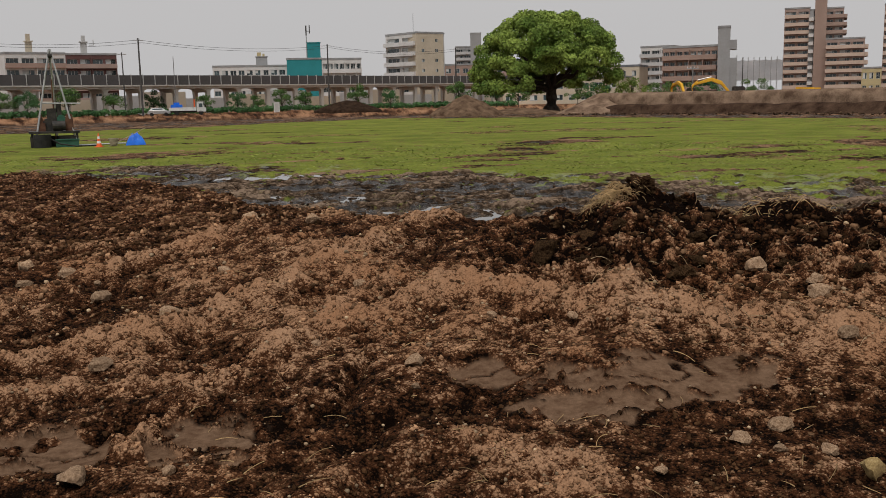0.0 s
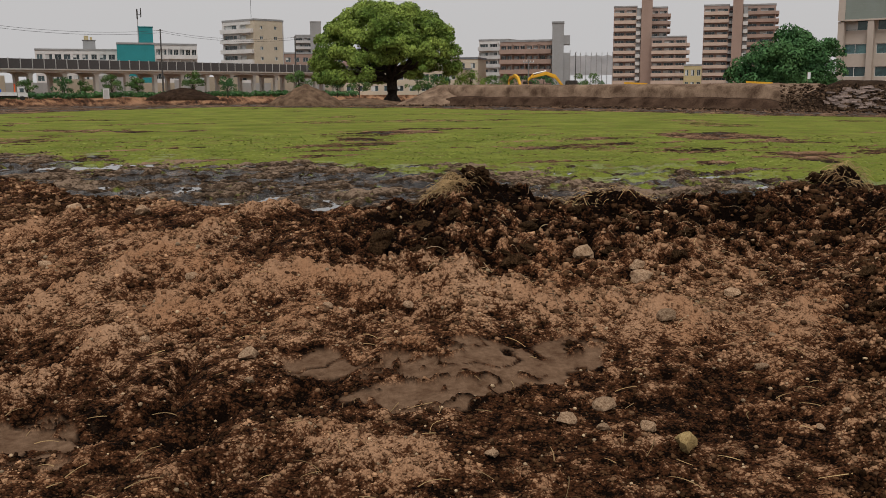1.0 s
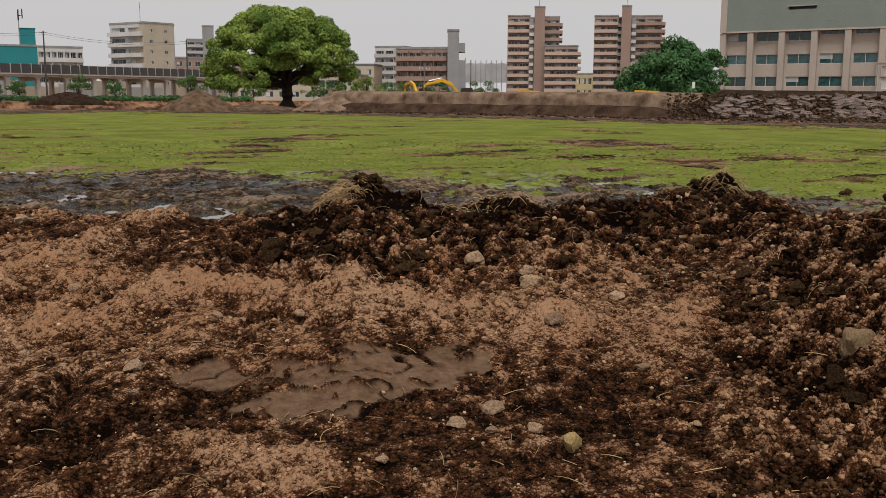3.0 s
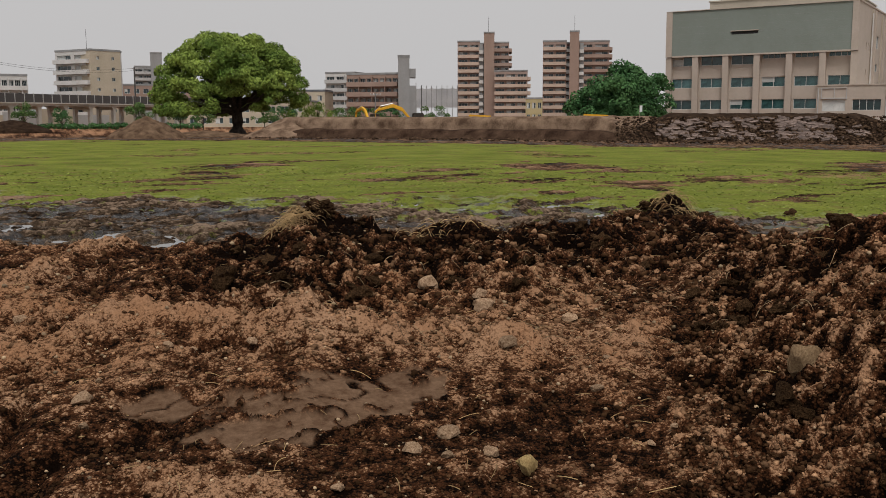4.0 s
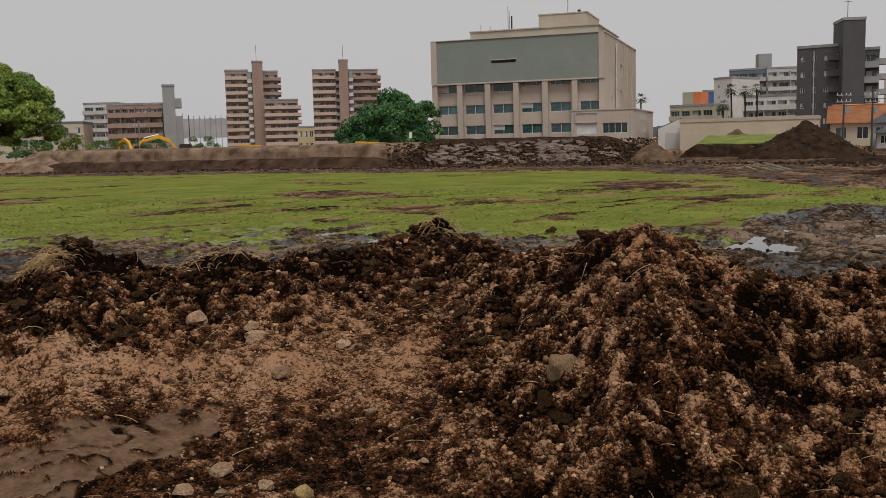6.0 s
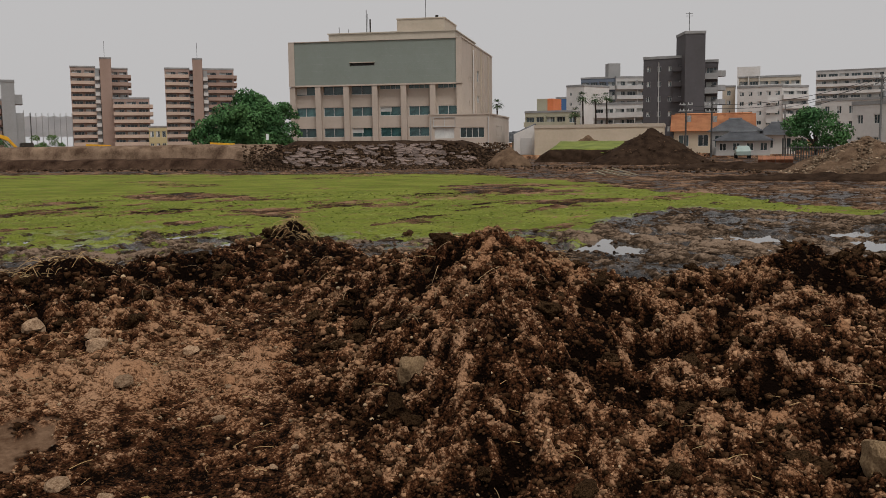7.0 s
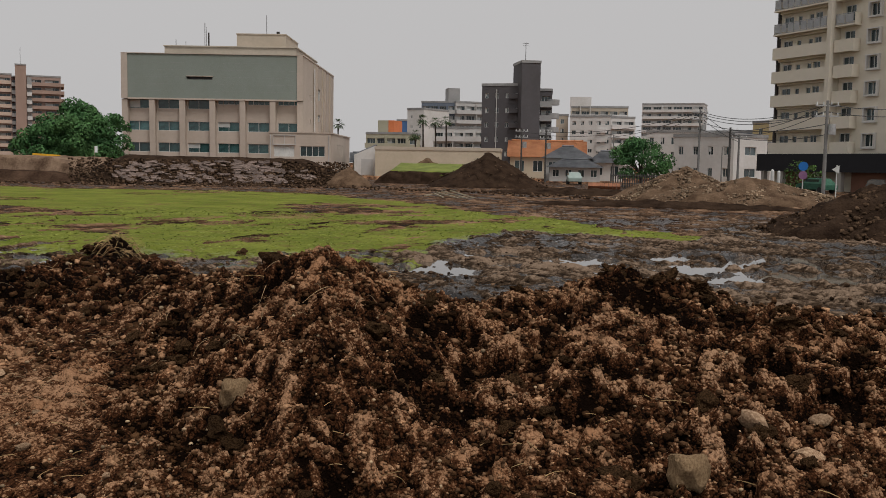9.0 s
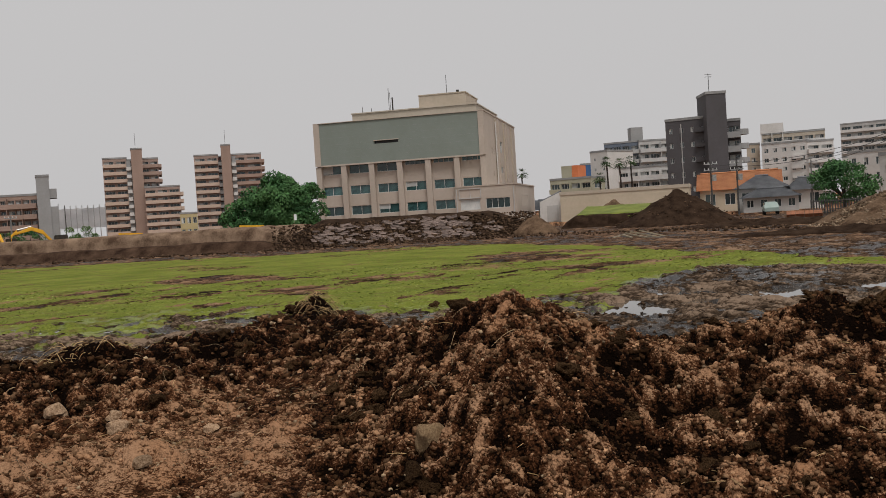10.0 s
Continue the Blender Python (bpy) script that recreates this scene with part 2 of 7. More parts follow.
    r = calc("MULTIPLY_ADD", film_wet, -0.68, 0.95)
    l.new(calc("MULTIPLY_ADD", film_wet, 0.42, 0.03), b.inputs["Specular IOR Level"])
    l.new(calc("MAXIMUM", r, calc("MULTIPLY", attr("grass"), 0.85)), b.inputs["Roughness"])
    bp = n.new("ShaderNodeBump")
    bp.inputs["Strength"].default_value, bp.inputs["Distance"].default_value = 0.9, 0.03
    lumps = calc("ADD", calc("MULTIPLY", big_d, -0.75), calc("MULTIPLY", small_d, -0.40))
    lumps = calc("MULTIPLY", lumps, calc("SUBTRACT", 1.0, calc("MAXIMUM", calc("MULTIPLY", attr("clay"), 0.9), calc("MULTIPLY", attr("wet"), 0.6))))
    churned = calc("MULTIPLY", attr("wet"), calc("ADD", calc("MULTIPLY", clod_d, -2.6), calc("MULTIPLY", bit_d, -1.1)))
    lumps = calc("ADD", lumps, calc("MULTIPLY", churned, calc("SUBTRACT", 1.0, calc("MULTIPLY", film_wet, 0.75))))
    l.new(calc("ADD", lumps, calc("ADD", calc("MULTIPLY", noise_node(110), 0.3), calc("MULTIPLY", noise_node(9), 0.9))), bp.inputs["Height"])
    l.new(bp.outputs["Normal"], b.inputs["Normal"])
    return m


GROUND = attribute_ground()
WATER = material("muddy_water", (0.05, 0.042, 0.034), (0.08, 0.068, 0.055), 0.8, 0.03, spec=0.6)


# ---------------- small tools ----------------
def plan(az, d):
    """A place by its bearing, clockwise from the y axis in degrees, and its distance."""
    return d * math.sin(radians(az)), d * math.cos(radians(az))


def mesh_of(name, bm, *mats, smooth=False):
    me = bpy.data.meshes.new(name)
    bm.normal_update()
    bm.to_mesh(me)
    bm.free()
    for k in mats:
        me.materials.append(k)
    if smooth:
        me.shade_smooth()
    return me


def part(name, bm, mats, parent=None, label="", at=None, smooth=False):
    mats = mats if isinstance(mats, tuple) else (mats,)
    ob = new(name, bm if isinstance(bm, bpy.types.Mesh) else mesh_of(name, bm, *mats, smooth=smooth))
    if parent:
        ob.parent = parent
    if at is not None:
        ob.matrix_basis = at
    return tagged(ob, label)


def thing(name, label, category, m=None, group="", kind=""):
    ob = tagged(new(name), label, category, group, kind)
    if m is not None:
        ob.matrix_basis = m
    return ob


def box(bm, x0, y0, z0, x1, y1, z1, mi=0):
    v = [bm.verts.new((x, y, z)) for z in (z0, z1) for x, y in ((x0, y0), (x1, y0), (x1, y1), (x0, y1))]
    for f in ((3, 2, 1, 0), (4, 5, 6, 7), (0, 1, 5, 4), (1, 2, 6, 5), (2, 3, 7, 6), (3, 0, 4, 7)):
        bm.faces.new([v[i] for i in f]).material_index = mi
    return bm


def boxes(*rows):
    bm = bmesh.new()
    for r in rows:
        box(bm, *r)
    return bm


def tube(bm, points, radii, sides=7, cap=True):
    """A tapered tube along points."""
    rings = []
    for i, p in enumerate(points):
        p = Vector(p)
        a, c = Vector(points[max(i - 1, 0)]), Vector(points[min(i + 1, len(points) - 1)])
        q = (c - a).to_track_quat("Z", "Y")
        rings.append([bm.verts.new(p + q @ Vector((math.cos(k * math.tau / sides), math.sin(k * math.tau / sides), 0)) * radii[i])
                      for k in range(sides)])
    for a, c in zip(rings, rings[1:]):
        for k in range(sides):
            bm.faces.new((a[k], a[(k + 1) % sides], c[(k + 1) % sides], c[k]))
    if cap:
        bm.faces.new(rings[0][::-1])
        bm.faces.new(rings[-1])
    return bm


def bar(p, q, r, sides=6):
    return tube(bmesh.new(), (p, q), (r, r), sides)


def grad_noise(x, y, seed=0):
    """Smooth gradient noise on arrays, about -0.7 to 0.7."""
    xi, yi = np.floor(x).astype(np.int64), np.floor(y).astype(np.int64)
    xf, yf = x - xi, y - yi

    def corner(dx, dy):
        h = ((xi + dx) * 374761393 + (yi + dy) * 668265263 + seed * 974711) & 0xFFFFFFFF
        h = ((h ^ (h >> 13)) * 1274126177) & 0xFFFFFFFF
        a = ((h ^ (h >> 16)) & 0xFFFF) * (math.tau / 65536)
        return np.cos(a) * (xf - dx) + np.sin(a) * (yf - dy)
    u, w = xf ** 3 * (xf * (xf * 6 - 15) + 10), yf ** 3 * (yf * (yf * 6 - 15) + 10)
    return (corner(0, 0) * (1 - u) + corner(1, 0) * u) * (1 - w) + (corner(0, 1) * (1 - u) + corner(1, 1) * u) * w


def layered(x, y, size, octaves=4, seed=0, gain=0.5):
    total, amp = 0, 1.0
    for k in range(octaves):
        total = total + amp * grad_noise(x / size, y / size, seed + k * 7)
        size, amp = size / 2.03, amp * gain
    return total


def cobbles(x, y, size, seed=0, warp=.35):
    """Rounded lumps packed side by side: the dome of the nearest lump (0 in the gaps, 1 on top) and a number of its own."""
    u = x / size + warp * grad_noise(x / size * .7, y / size * .7, seed + 1)
    w = y / size + warp * grad_noise(x / size * .7, y / size * .7, seed + 2)
    xi, yi = np.floor(u).astype(np.int64), np.floor(w).astype(np.int64)
    best, who = np.full(u.shape, 9.0), np.zeros(u.shape)
    for dx in (-1, 0, 1):
        for dy in (-1, 0, 1):
            h = ((xi + dx) * 374761393 + (yi + dy) * 668265263 + seed * 974711) & 0xFFFFFFFF
            h = ((h ^ (h >> 13)) * 1274126177) & 0xFFFFFFFF
            h = h ^ (h >> 16)
            px, py = xi + dx + (h & 1023) / 1023, yi + dy + ((h >> 10) & 1023) / 1023
            own = ((h >> 20) & 1023) / 1023
            d = ((u - px) ** 2 + (w - py) ** 2) / (.55 + .9 * own)
            near = d < best
            best, who = np.where(near, d, best), np.where(near, own, who)
    return np.clip(1 - best * 1.5, 0, 1) ** .6, (who * 7.31) % 1.0


def smooth01(v, lo, hi):
    t = np.clip((v - lo) / (hi - lo), 0, 1)
    return t * t * (3 - 2 * t)


# ---------------- the ground ----------------
CREST_AZ = [-60, -45, -24, -16, -11.5, -1.3, 8, 11, 16, 24, 28, 33, 38, 43, 46, 51, 55, 60, 63, 68, 75, 90, 110]
CREST_D = [26, 26, 23, 16.8, 12.6, 10.6, 10.2, 10.1, 10.4, 10.6, 11.2, 12.0, 10.0, 8.4, 8.0, 8.2, 8.4, 8.8, 9.0, 9.2, 9.4, 10, 10]
CREST_Z = [.6, .6, .72, .80, .84, .80, .84, .98, .86, .86, .84, .95, .95, 1.18, 1.32, 1.10, .92, 1.0, 1.12, .95, .85, .8, .8]
GRASS_AZ = [-90, -45, -16, -6, 7, 15, 27, 38, 44, 50, 51.5, 56, 62, 66, 68, 90]
GRASS_NEAR = [36, 36, 33.5, 30.5, 25.5, 26.5, 24.5, 22.2, 21.8, 23.2, 27, 31.5, 30.2, 28.3, 40, 40]
GRASS_FAR_AZ = [-90, -24, -12, -3, 7, 14, 18, 28, 35, 43, 52, 60, 68, 76, 90]
GRASS_FAR = [82, 85, 95, 108, 98, 86, 84, 72, 69, 65, 45, 35.5, 29.5, 28, 27]
PUDDLES = [(22.0, 8.5, 2.0, .5), (23.6, 5.4, 1.8, .6), (18.6, 7.4, 1.3, .4), (16.6, 13.4, 1.2, .4), (-5.4, 27.0, 1.6, .5), (-3.2, 21.6, 1.2, .4), (.6, 17.3, .7, .5), (17.4, 12.0, 1.0, .5), (18.5, 9.4, 1.2, .6), (5.6, 19.4, .9, .4), (-6.5, 27.9, 1.2, .8), (-4.3, 28.0, 1.3, .9), (-4.4, 22.3, 1.0, .5), (-2.3, 20.8, 1.3, .5), (-0.5, 18.2, 1.0, 1.1),
           (-1.2, 20.6, .6, .5), (7.0, 23.4, .7, .8), (3.6, 20.3, .5, .5), (9.6, 21.0, .8, .6), (12.6, 15.6, 1.1, .5),
           (15.6, 12.3, 1.0, .9), (19.3, 11.3, 1.0, 1.1), (20.0, 8.6, 1.4, 1.0), (20.2, 6.0, 1.6, 1.5), (19.0, 13.4, .9, .6),
           (21.6, 10.2, .9, .8), (10.4, 21.6, 1.6, .5), (15.0, 14.2, .9, .5), (23.5, 7.5, 1.5, .7), (1.0, 18.4, .8, .5)]
BARE = [(17.3, 38.8, 1.3, 5), (19.4, 36.5, 1.2, 6), (15.8, 27.0, 1.8, 2.2), (6.1, 45.2, 2.6, 2), (30.3, 29.9, 3, 3.5), (27.0, 23.0, 3, 2),
        (8.8, 32.1, 1.6, 1), (-11.8, 51.1, 5, 1.3), (3.4, 39.5, 1.6, 1.0), (-19.3, 60, 4, 3.5), (8.2, 48.3, 2.6, 1.6), (-6.6, 48.8, 3.6, 1.0),
        (-14, 40, 4, 2), (34, 34, 3, 3)]
CLAY = [(1.15, 5.55, .62, .36), (0.80, 5.22, .45, .3), (0.2, 5.8, .27, .19), (-1.35, 5.05, .34, .42), (-2.35, 4.95, .55, .36), (1.85, 5.75, .25, .28)]
HUMPS = [(2.05, 10.3, .36, .33), (6.85, 10.9, .46, .36), (7.35, 10.8, .42, .22), (6.35, 10.9, .34, .14), (3.6, 10.2, .5, .12), (8.25, 3.8, .40, .12), (7.72, 3.62, .30, -.26), (2.6, 10.0, .34, .17), (3.75, 9.7, .38, .12), (5.6, 5.7, .9, .10), (1.2, 9.6, .4, .08),
         (4.6, 9.6, .5, .12), (5.6, 9.4, .5, .12), (7.4, 9.6, .6, .05), (9.3, 3.4, .4, .12), (9.8, 2.4, .5, .10)]

# spots below the sods whose cavity shade is painted into the soil: x, y, radius
SOD_SHADE = [(7.75, 3.65, .42), (8.05, 4.0, .3), (7.5, 3.2, .3), (2.3, 9.9, .45), (3.2, 9.6, .5), (6.8, 10.4, .5), (4.4, 9.2, .5), (5.2, 5.6, .22), (3.72, 4.55, .16)]


# low ridges thrown up between the wheel tracks: way points, half width, height
RIDGES = [([(-1.78, 5.06), (-1.45, 5.99), (-1.0, 7.01), (-.45, 8.18)], .16, .07), ([(-3.6, 6.3), (-2.32, 7.0), (-1.45, 8.2), (-.53, 9.71), (.07, 10.9)], .24, .08),
          ([(-.81, 6.93), (.04, 7.6), (.71, 7.25), (1.47, 6.8), (2.37, 6.4), (2.87, 6.07)], .20, .09), ([(-4.6, 7.4), (-3.43, 9.59), (-2.39, 10.73)], .26, .08),
          ([(.02, 4.92), (.36, 4.61), (.6, 4.3)], .24, .03), ([(-4.4, 5.6), (-3.2, 5.7), (-2.3, 5.9), (-1.9, 6.2)], .16, .06), ([(3.0, 5.3), (3.6, 5.9), (4.0, 6.4)], .2, .05)]
HOLLOWS = [([(.52, 6.86), (.87, 6.74)], .055, .13), ([(1.08, 6.44), (1.30, 6.32)], .06, .14), ([(3.55, 5.0), (3.75, 4.9)], .06, .12), ([(4.9, 3.9), (5.1, 3.7)], .08, .14), ([(5.3, 2.9), (5.45, 2.6)], .08, .14)]


def line_field(x, y, rows, warp):
    """Bumps along lines on the plan, and how near each place is to one."""
    height, near = 0 * x, 0 * x
    for pts, w, h in rows:
        best = np.full_like(x, 9.0)
        for (ax, ay), (bx, by) in zip(pts, pts[1:]):
            dx, dy = bx - ax, by - ay
            t = np.clip(((x - ax) * dx + (y - ay) * dy) / (dx * dx + dy * dy), 0, 1)
            best = np.minimum(best, np.hypot(x - ax - t * dx, y - ay - t * dy))
        g = np.exp(-((best + warp) / w) ** 2)
        height, near = np.maximum(height, g * h), np.maximum(near, g)
    return height, near


def ground_masks(x, y):
    r, az = np.hypot(x, y), np.degrees(np.arctan2(x, y))
    rc = np.interp(az, CREST_AZ, CREST_D) + 0.45 * layered(x, y, 2.2, 3, 40)
    zc = np.interp(az, CREST_AZ, CREST_Z)
    heap = np.clip(1 - smooth01(r, rc, rc + 1.6 + 0.08 * rc), 0, 1)
    behind = (np.abs(az) > 100)
    heap = np.where(behind, np.clip(1 - smooth01(r, 14, 18), 0, 1), heap)
    zc = np.where(behind, 0.6, zc)
    wob = layered(x, y, 9, 4, 3) * 6 + layered(x, y, 1.5, 3, 5) * 2.6
    near = np.interp(az, GRASS_AZ, GRASS_NEAR) + wob * np.clip(r / 40, .3, 1.0) * .8
    farr = np.interp(az, GRASS_FAR_AZ, GRASS_FAR) + wob * 0.6
    thin = np.interp(az, [46, 53], [1, .22])
    grass = smooth01(r + 5 * thin * layered(x * .6, y, 1.7, 3, 81), near - 8.0 * thin, near + 3.5 * thin) * (1 - smooth01(r, farr - 3 * thin, farr + 3 * thin))
    streak = layered(x * .22 + y * .1, y - x * .35, 1.6, 4, 77, .6)
    grass = grass * (1 - .62 * smooth01(streak, .18, .34) * (1 - .65 * smooth01(r, 36, 52))) * (1 - .5 * smooth01(layered(x, y, 7, 3, 79), .15, .4))
    for cx, cy, rx, ry in BARE:
        d = np.hypot((x - cx) / rx, (y - cy) / ry) + layered(x, y, 1.8, 3, 9) * 0.9
        grass = grass * (1 - 0.70 * (1 - smooth01(d, .5, 1.2)))
    grass = np.maximum(grass, .24 * (1 - heap) * smooth01(r, rc + 3, rc + 7) * (1 - smooth01(az, 44, 52)) * (1 - smooth01(r, near + 2, near + 6)))
    grass = np.where(r > 130, 0.15 + 0 * r, grass)
    wet = (1 - heap) * (1 - smooth01(r, near - 1, near + 3)) * 1.0
    wet = np.maximum(wet, 0.75 * (1 - heap) * smooth01(az, 48, 58) * (1 - smooth01(r, 44, 56)) * (1 - grass))
    wet = np.maximum(wet, .62 * (1 - heap) * (1 - grass) * (1 - smooth01(r, 120, 135)))
    clay = 0 * x
    for cx, cy, rx, ry in CLAY:
        d = np.hypot((x - cx) / rx, (y - cy) / ry) + layered(x, y, .35, 3, 12) * 0.55
        clay = np.maximum(clay, 1 - smooth01(d, .88, .98))
    crack = smooth01(np.abs(layered(x * .8 + y * .3, y * 1.2, .55, 3, 14)), .012, .05) * smooth01(layered(x, y, .22, 3, 16), -.42, -.25)
    clay = clay * crack
    return r, az, rc, zc, heap, grass, wet, clay


def ground_z(x, y, masks=False):
    """The height of the ground, and what covers it."""
    x, y = np.asarray(x, float), np.asarray(y, float)
    r, az, rc, zc, heap, grass, wet, clay = ground_masks(x, y)
    up = smooth01(r, 3.2, np.maximum(rc - 0.3, 3.5))
    base = heap * (0.30 + (zc - 0.30) * up)
    for cx, cy, s, h in HUMPS:
        base = base + h * np.exp(-((x - cx) ** 2 + (y - cy) ** 2) / (s * s))
    # roughness: the dark ridge of dug clods is coarse, the trodden soil before it finer
    clods = heap * np.clip(smooth01(r, rc - 4.2, rc - 1.6) * smooth01(az, -2, 9) + smooth01(az, 30, 40) * smooth01(r, 4, 5.2), 0, 1)
    ruts = np.abs(np.sin((x * 0.80 - y * 0.60) * 2.9 + 4.2 * layered(x, y, 1.7, 4, 21)))
    calm = (1 - clay) * heap
    lump = layered(x, y, .95, 3, 31)
    ridge = 0.5 - np.abs(layered(x, y, .42, 3, 33, .55))
    crumb = layered(x, y, .16, 3, 37, .6)
    knob = .8 * np.abs(grad_noise(x / .15 + lump, y / .15, 91)) + .75 * np.abs(grad_noise(x / .085, y / .085 + lump, 93)) + .5 * np.abs(grad_noise(x / .048, y / .048, 95)) - .42
    z = base + calm * ((1 - clods) * (0.10 * (ruts - .6) * smooth01(-az, -14, 2) * np.clip(.7 + 1.3 * layered(x, y, 1.3, 2, 22), .1, 1.3) + 0.05 * lump) + clods * (0.14 * lump + 0.24 * (ridge - .28)))
    slope_x, slope_y = x + .10 * lump, y + .10 * layered(x, y, .8, 2, 32)
    dome_a, own_a = cobbles(slope_x, slope_y, .30, 201)
    dome_b, own_b = cobbles(slope_x, slope_y, .135, 202)
    dome_c, own_c = cobbles(slope_x, slope_y, .062, 203)
    loose = smooth01(layered(x, y, .7, 3, 45), -.22, .12)
    pit = clods * smooth01(own_a, .86, .90) * dome_a
    relief = clods * (.10 * dome_a * own_a + .062 * dome_b * own_b + .034 * dome_c - .17 * pit - .05) + (1 - clods) * loose * (.030 * dome_b * smooth01(own_b, .5, 1) + .022 * dome_c * own_c - .012)
    z = z + calm * (relief + crumb * (0.010 + 0.016 * clods) + knob * (0.016 + 0.020 * clods))
    up_r, near_r = line_field(x, y, RIDGES, .22 * layered(x, y, .5, 3, 24))
    down_h, near_h = line_field(x, y, HOLLOWS, .05 * layered(x, y, .2, 2, 26))
    z = z + up_r * calm * (1.15 + 1.0 * crumb) - down_h
    z = z - 0.02 * clay + 0.02 * clay * layered(x, y, .5, 4, 39)
    # the flat field: churned mud near the heap, tracks and low swells
    turn_w = smooth01(az, 34, 52)
    tracks = (1 - turn_w) * layered(x * 0.35 + y * 0.12, y * 1.2 - x * .4, .62, 4, 51, .6) + turn_w * layered((x - .22 * y) * 1.1, y * .26 + x * .05, .60, 4, 53, .6)
    dome_m, own_m = cobbles(x, y, .42, 205, .6)
    churn = smooth01(layered(x, y, 2.4, 3, 55), -.12, .22)
    field = (1 - heap) * (1 - smooth01(r, 60, 140))
    z = z + field * (0.035 + 0.02 * layered(x, y, 14, 2, 57) + wet * (0.15 * tracks + churn * (.11 * dome_m * own_m - .02) + 0.03 * layered(x, y, .30, 3, 59, .65)) + (1 - wet) * (0.03 * layered(x, y, .8, 3, 61)
                     + (1 - grass) * 0.05 * layered(x, y, 1.6, 4, 63)))
    dip = 0 * x
    for cx, cy, rx, ry in PUDDLES:
        d = np.hypot((x - cx) / rx, (y - cy) / ry) + layered(x, y, .8, 3, 67) * 0.9
        dip = np.maximum(dip, 1 - smooth01(d, .55, 1.15))
    z = z - (1 - heap) * dip * 0.15
    if not masks:
        return z
    # soil tone; lumps paler on top, shade of creases, pits and hollows painted in
    dry_lit = 0.33 + 0.50 * lump * (1 - clods) + 0.2 * (ruts - 0.62) * (1 - clods) * smooth01(-az, -20, 0) + .50 * near_r ** 1.6 - .7 * near_h + 0.7 * crumb + .45 * knob + clods * (-0.19 + 0.7 * (ridge - .28) + .40 * (dome_b - .5) + .22 * (dome_a - .5) + .34 * (own_b - .5) - .5 * pit) + (.25 * (own_c - .5) + .26 * (dome_c - .5)) * np.maximum(clods, .7 * loose)
    dry_lit = clods * dry_lit + (1 - clods) * (.395 + .70 * (dry_lit - .40))
    # soil colour lowered to paint the shade beneath the sods
    for cx, cy, rad in SOD_SHADE:
        dry_lit = dry_lit - .42 * np.exp(-((x - cx) ** 2 + (y - cy) ** 2) / rad ** 2)
    dark_belt = clods * smooth01(r, rc - 3.4, rc - 1.2) * (1 - smooth01(az, 36, 44))
    dry_lit = dry_lit + 0.24 * smooth01(r, 5.8, 6.7) * (1 - smooth01(r, rc - 3.2, rc - 1.7)) * smooth01(az, -24, -6) * (1 - smooth01(az, 26, 34))
    dry_lit = dry_lit - 0.24 * dark_belt - 0.03 - 0.02 * smooth01(az, 38, 46) * clods
    dry_lit = np.where(heap < .5, 0.42 + 0.22 * (1 - wet) + 0.35 * layered(x, y, 5, 3, 71) + .9 * tracks * np.maximum(wet, .5) + .5 * layered(x * .3 + y * .1, y - x * .25, 1.2, 4, 73) + churn * (.5 * (own_m - .5) - .2 * dome_m), dry_lit)
    return z, dry_lit, clay, wet, grass


def build_ground():
    az = np.concatenate([np.arange(-29, 79.5, 0.135), np.arange(81, 330, 3.0)])
    rs = [0.02]
    while rs[-1] < 4500:
        r = rs[-1]
        rs.append(r + (0.25 if r < 3.2 else r * (0.0036 if r < 11.5 else 0.0055 if r < 26 else 0.009 if r < 50 else 0.014 if r < 125 else 0.16)))
    rs = np.array(rs)
    a, r = np.meshgrid(np.radians(az), rs)
    x, y = r * np.sin(a), r * np.cos(a)
    z, dry_lit, clay, wet, grass = ground_z(x.ravel(), y.ravel(), True)
    n, k = len(rs), len(az)
    co = np.stack([x.ravel(), y.ravel(), z], 1)
    i = np.arange(n * k).reshape(n, k)
    j = np.roll(i, -1, 1)
    quads = np.stack([i[:-1], i[1:], j[1:], j[:-1]], -1).reshape(-1, 4)
    me = bpy.data.meshes.new("ground")
    me.vertices.add(len(co))
    me.vertices.foreach_set("co", co.ravel())
    me.loops.add(quads.size)
    me.loops.foreach_set("vertex_index", quads.ravel()[::-1].astype(np.int32))
    me.polygons.add(len(quads))
    me.polygons.foreach_set("loop_start", np.arange(0, quads.size, 4, dtype=np.int32))
    me.update(calc_edges=True)
    for key, v in (("dry_lit", dry_lit), ("clay", clay), ("wet", wet), ("grass", grass)):
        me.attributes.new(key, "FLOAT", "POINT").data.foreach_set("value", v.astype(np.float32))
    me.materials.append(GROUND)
    me.shade_smooth()
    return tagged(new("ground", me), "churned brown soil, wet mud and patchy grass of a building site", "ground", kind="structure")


build_ground()
pool = bmesh.new()
ring = [[pool.verts.new((*plan(a, d), -0.006)) for a in range(-32, 84, 4)] for d in (13.2, 20, 34)]
for a, c in zip(ring, ring[1:]):
    for k in range(len(a) - 1):
        pool.faces.new((a[k], a[k + 1], c[k + 1], c[k]))
tagged(part("water", pool, WATER), "shallow muddy rain puddles between the ruts", "puddle", kind="structure")


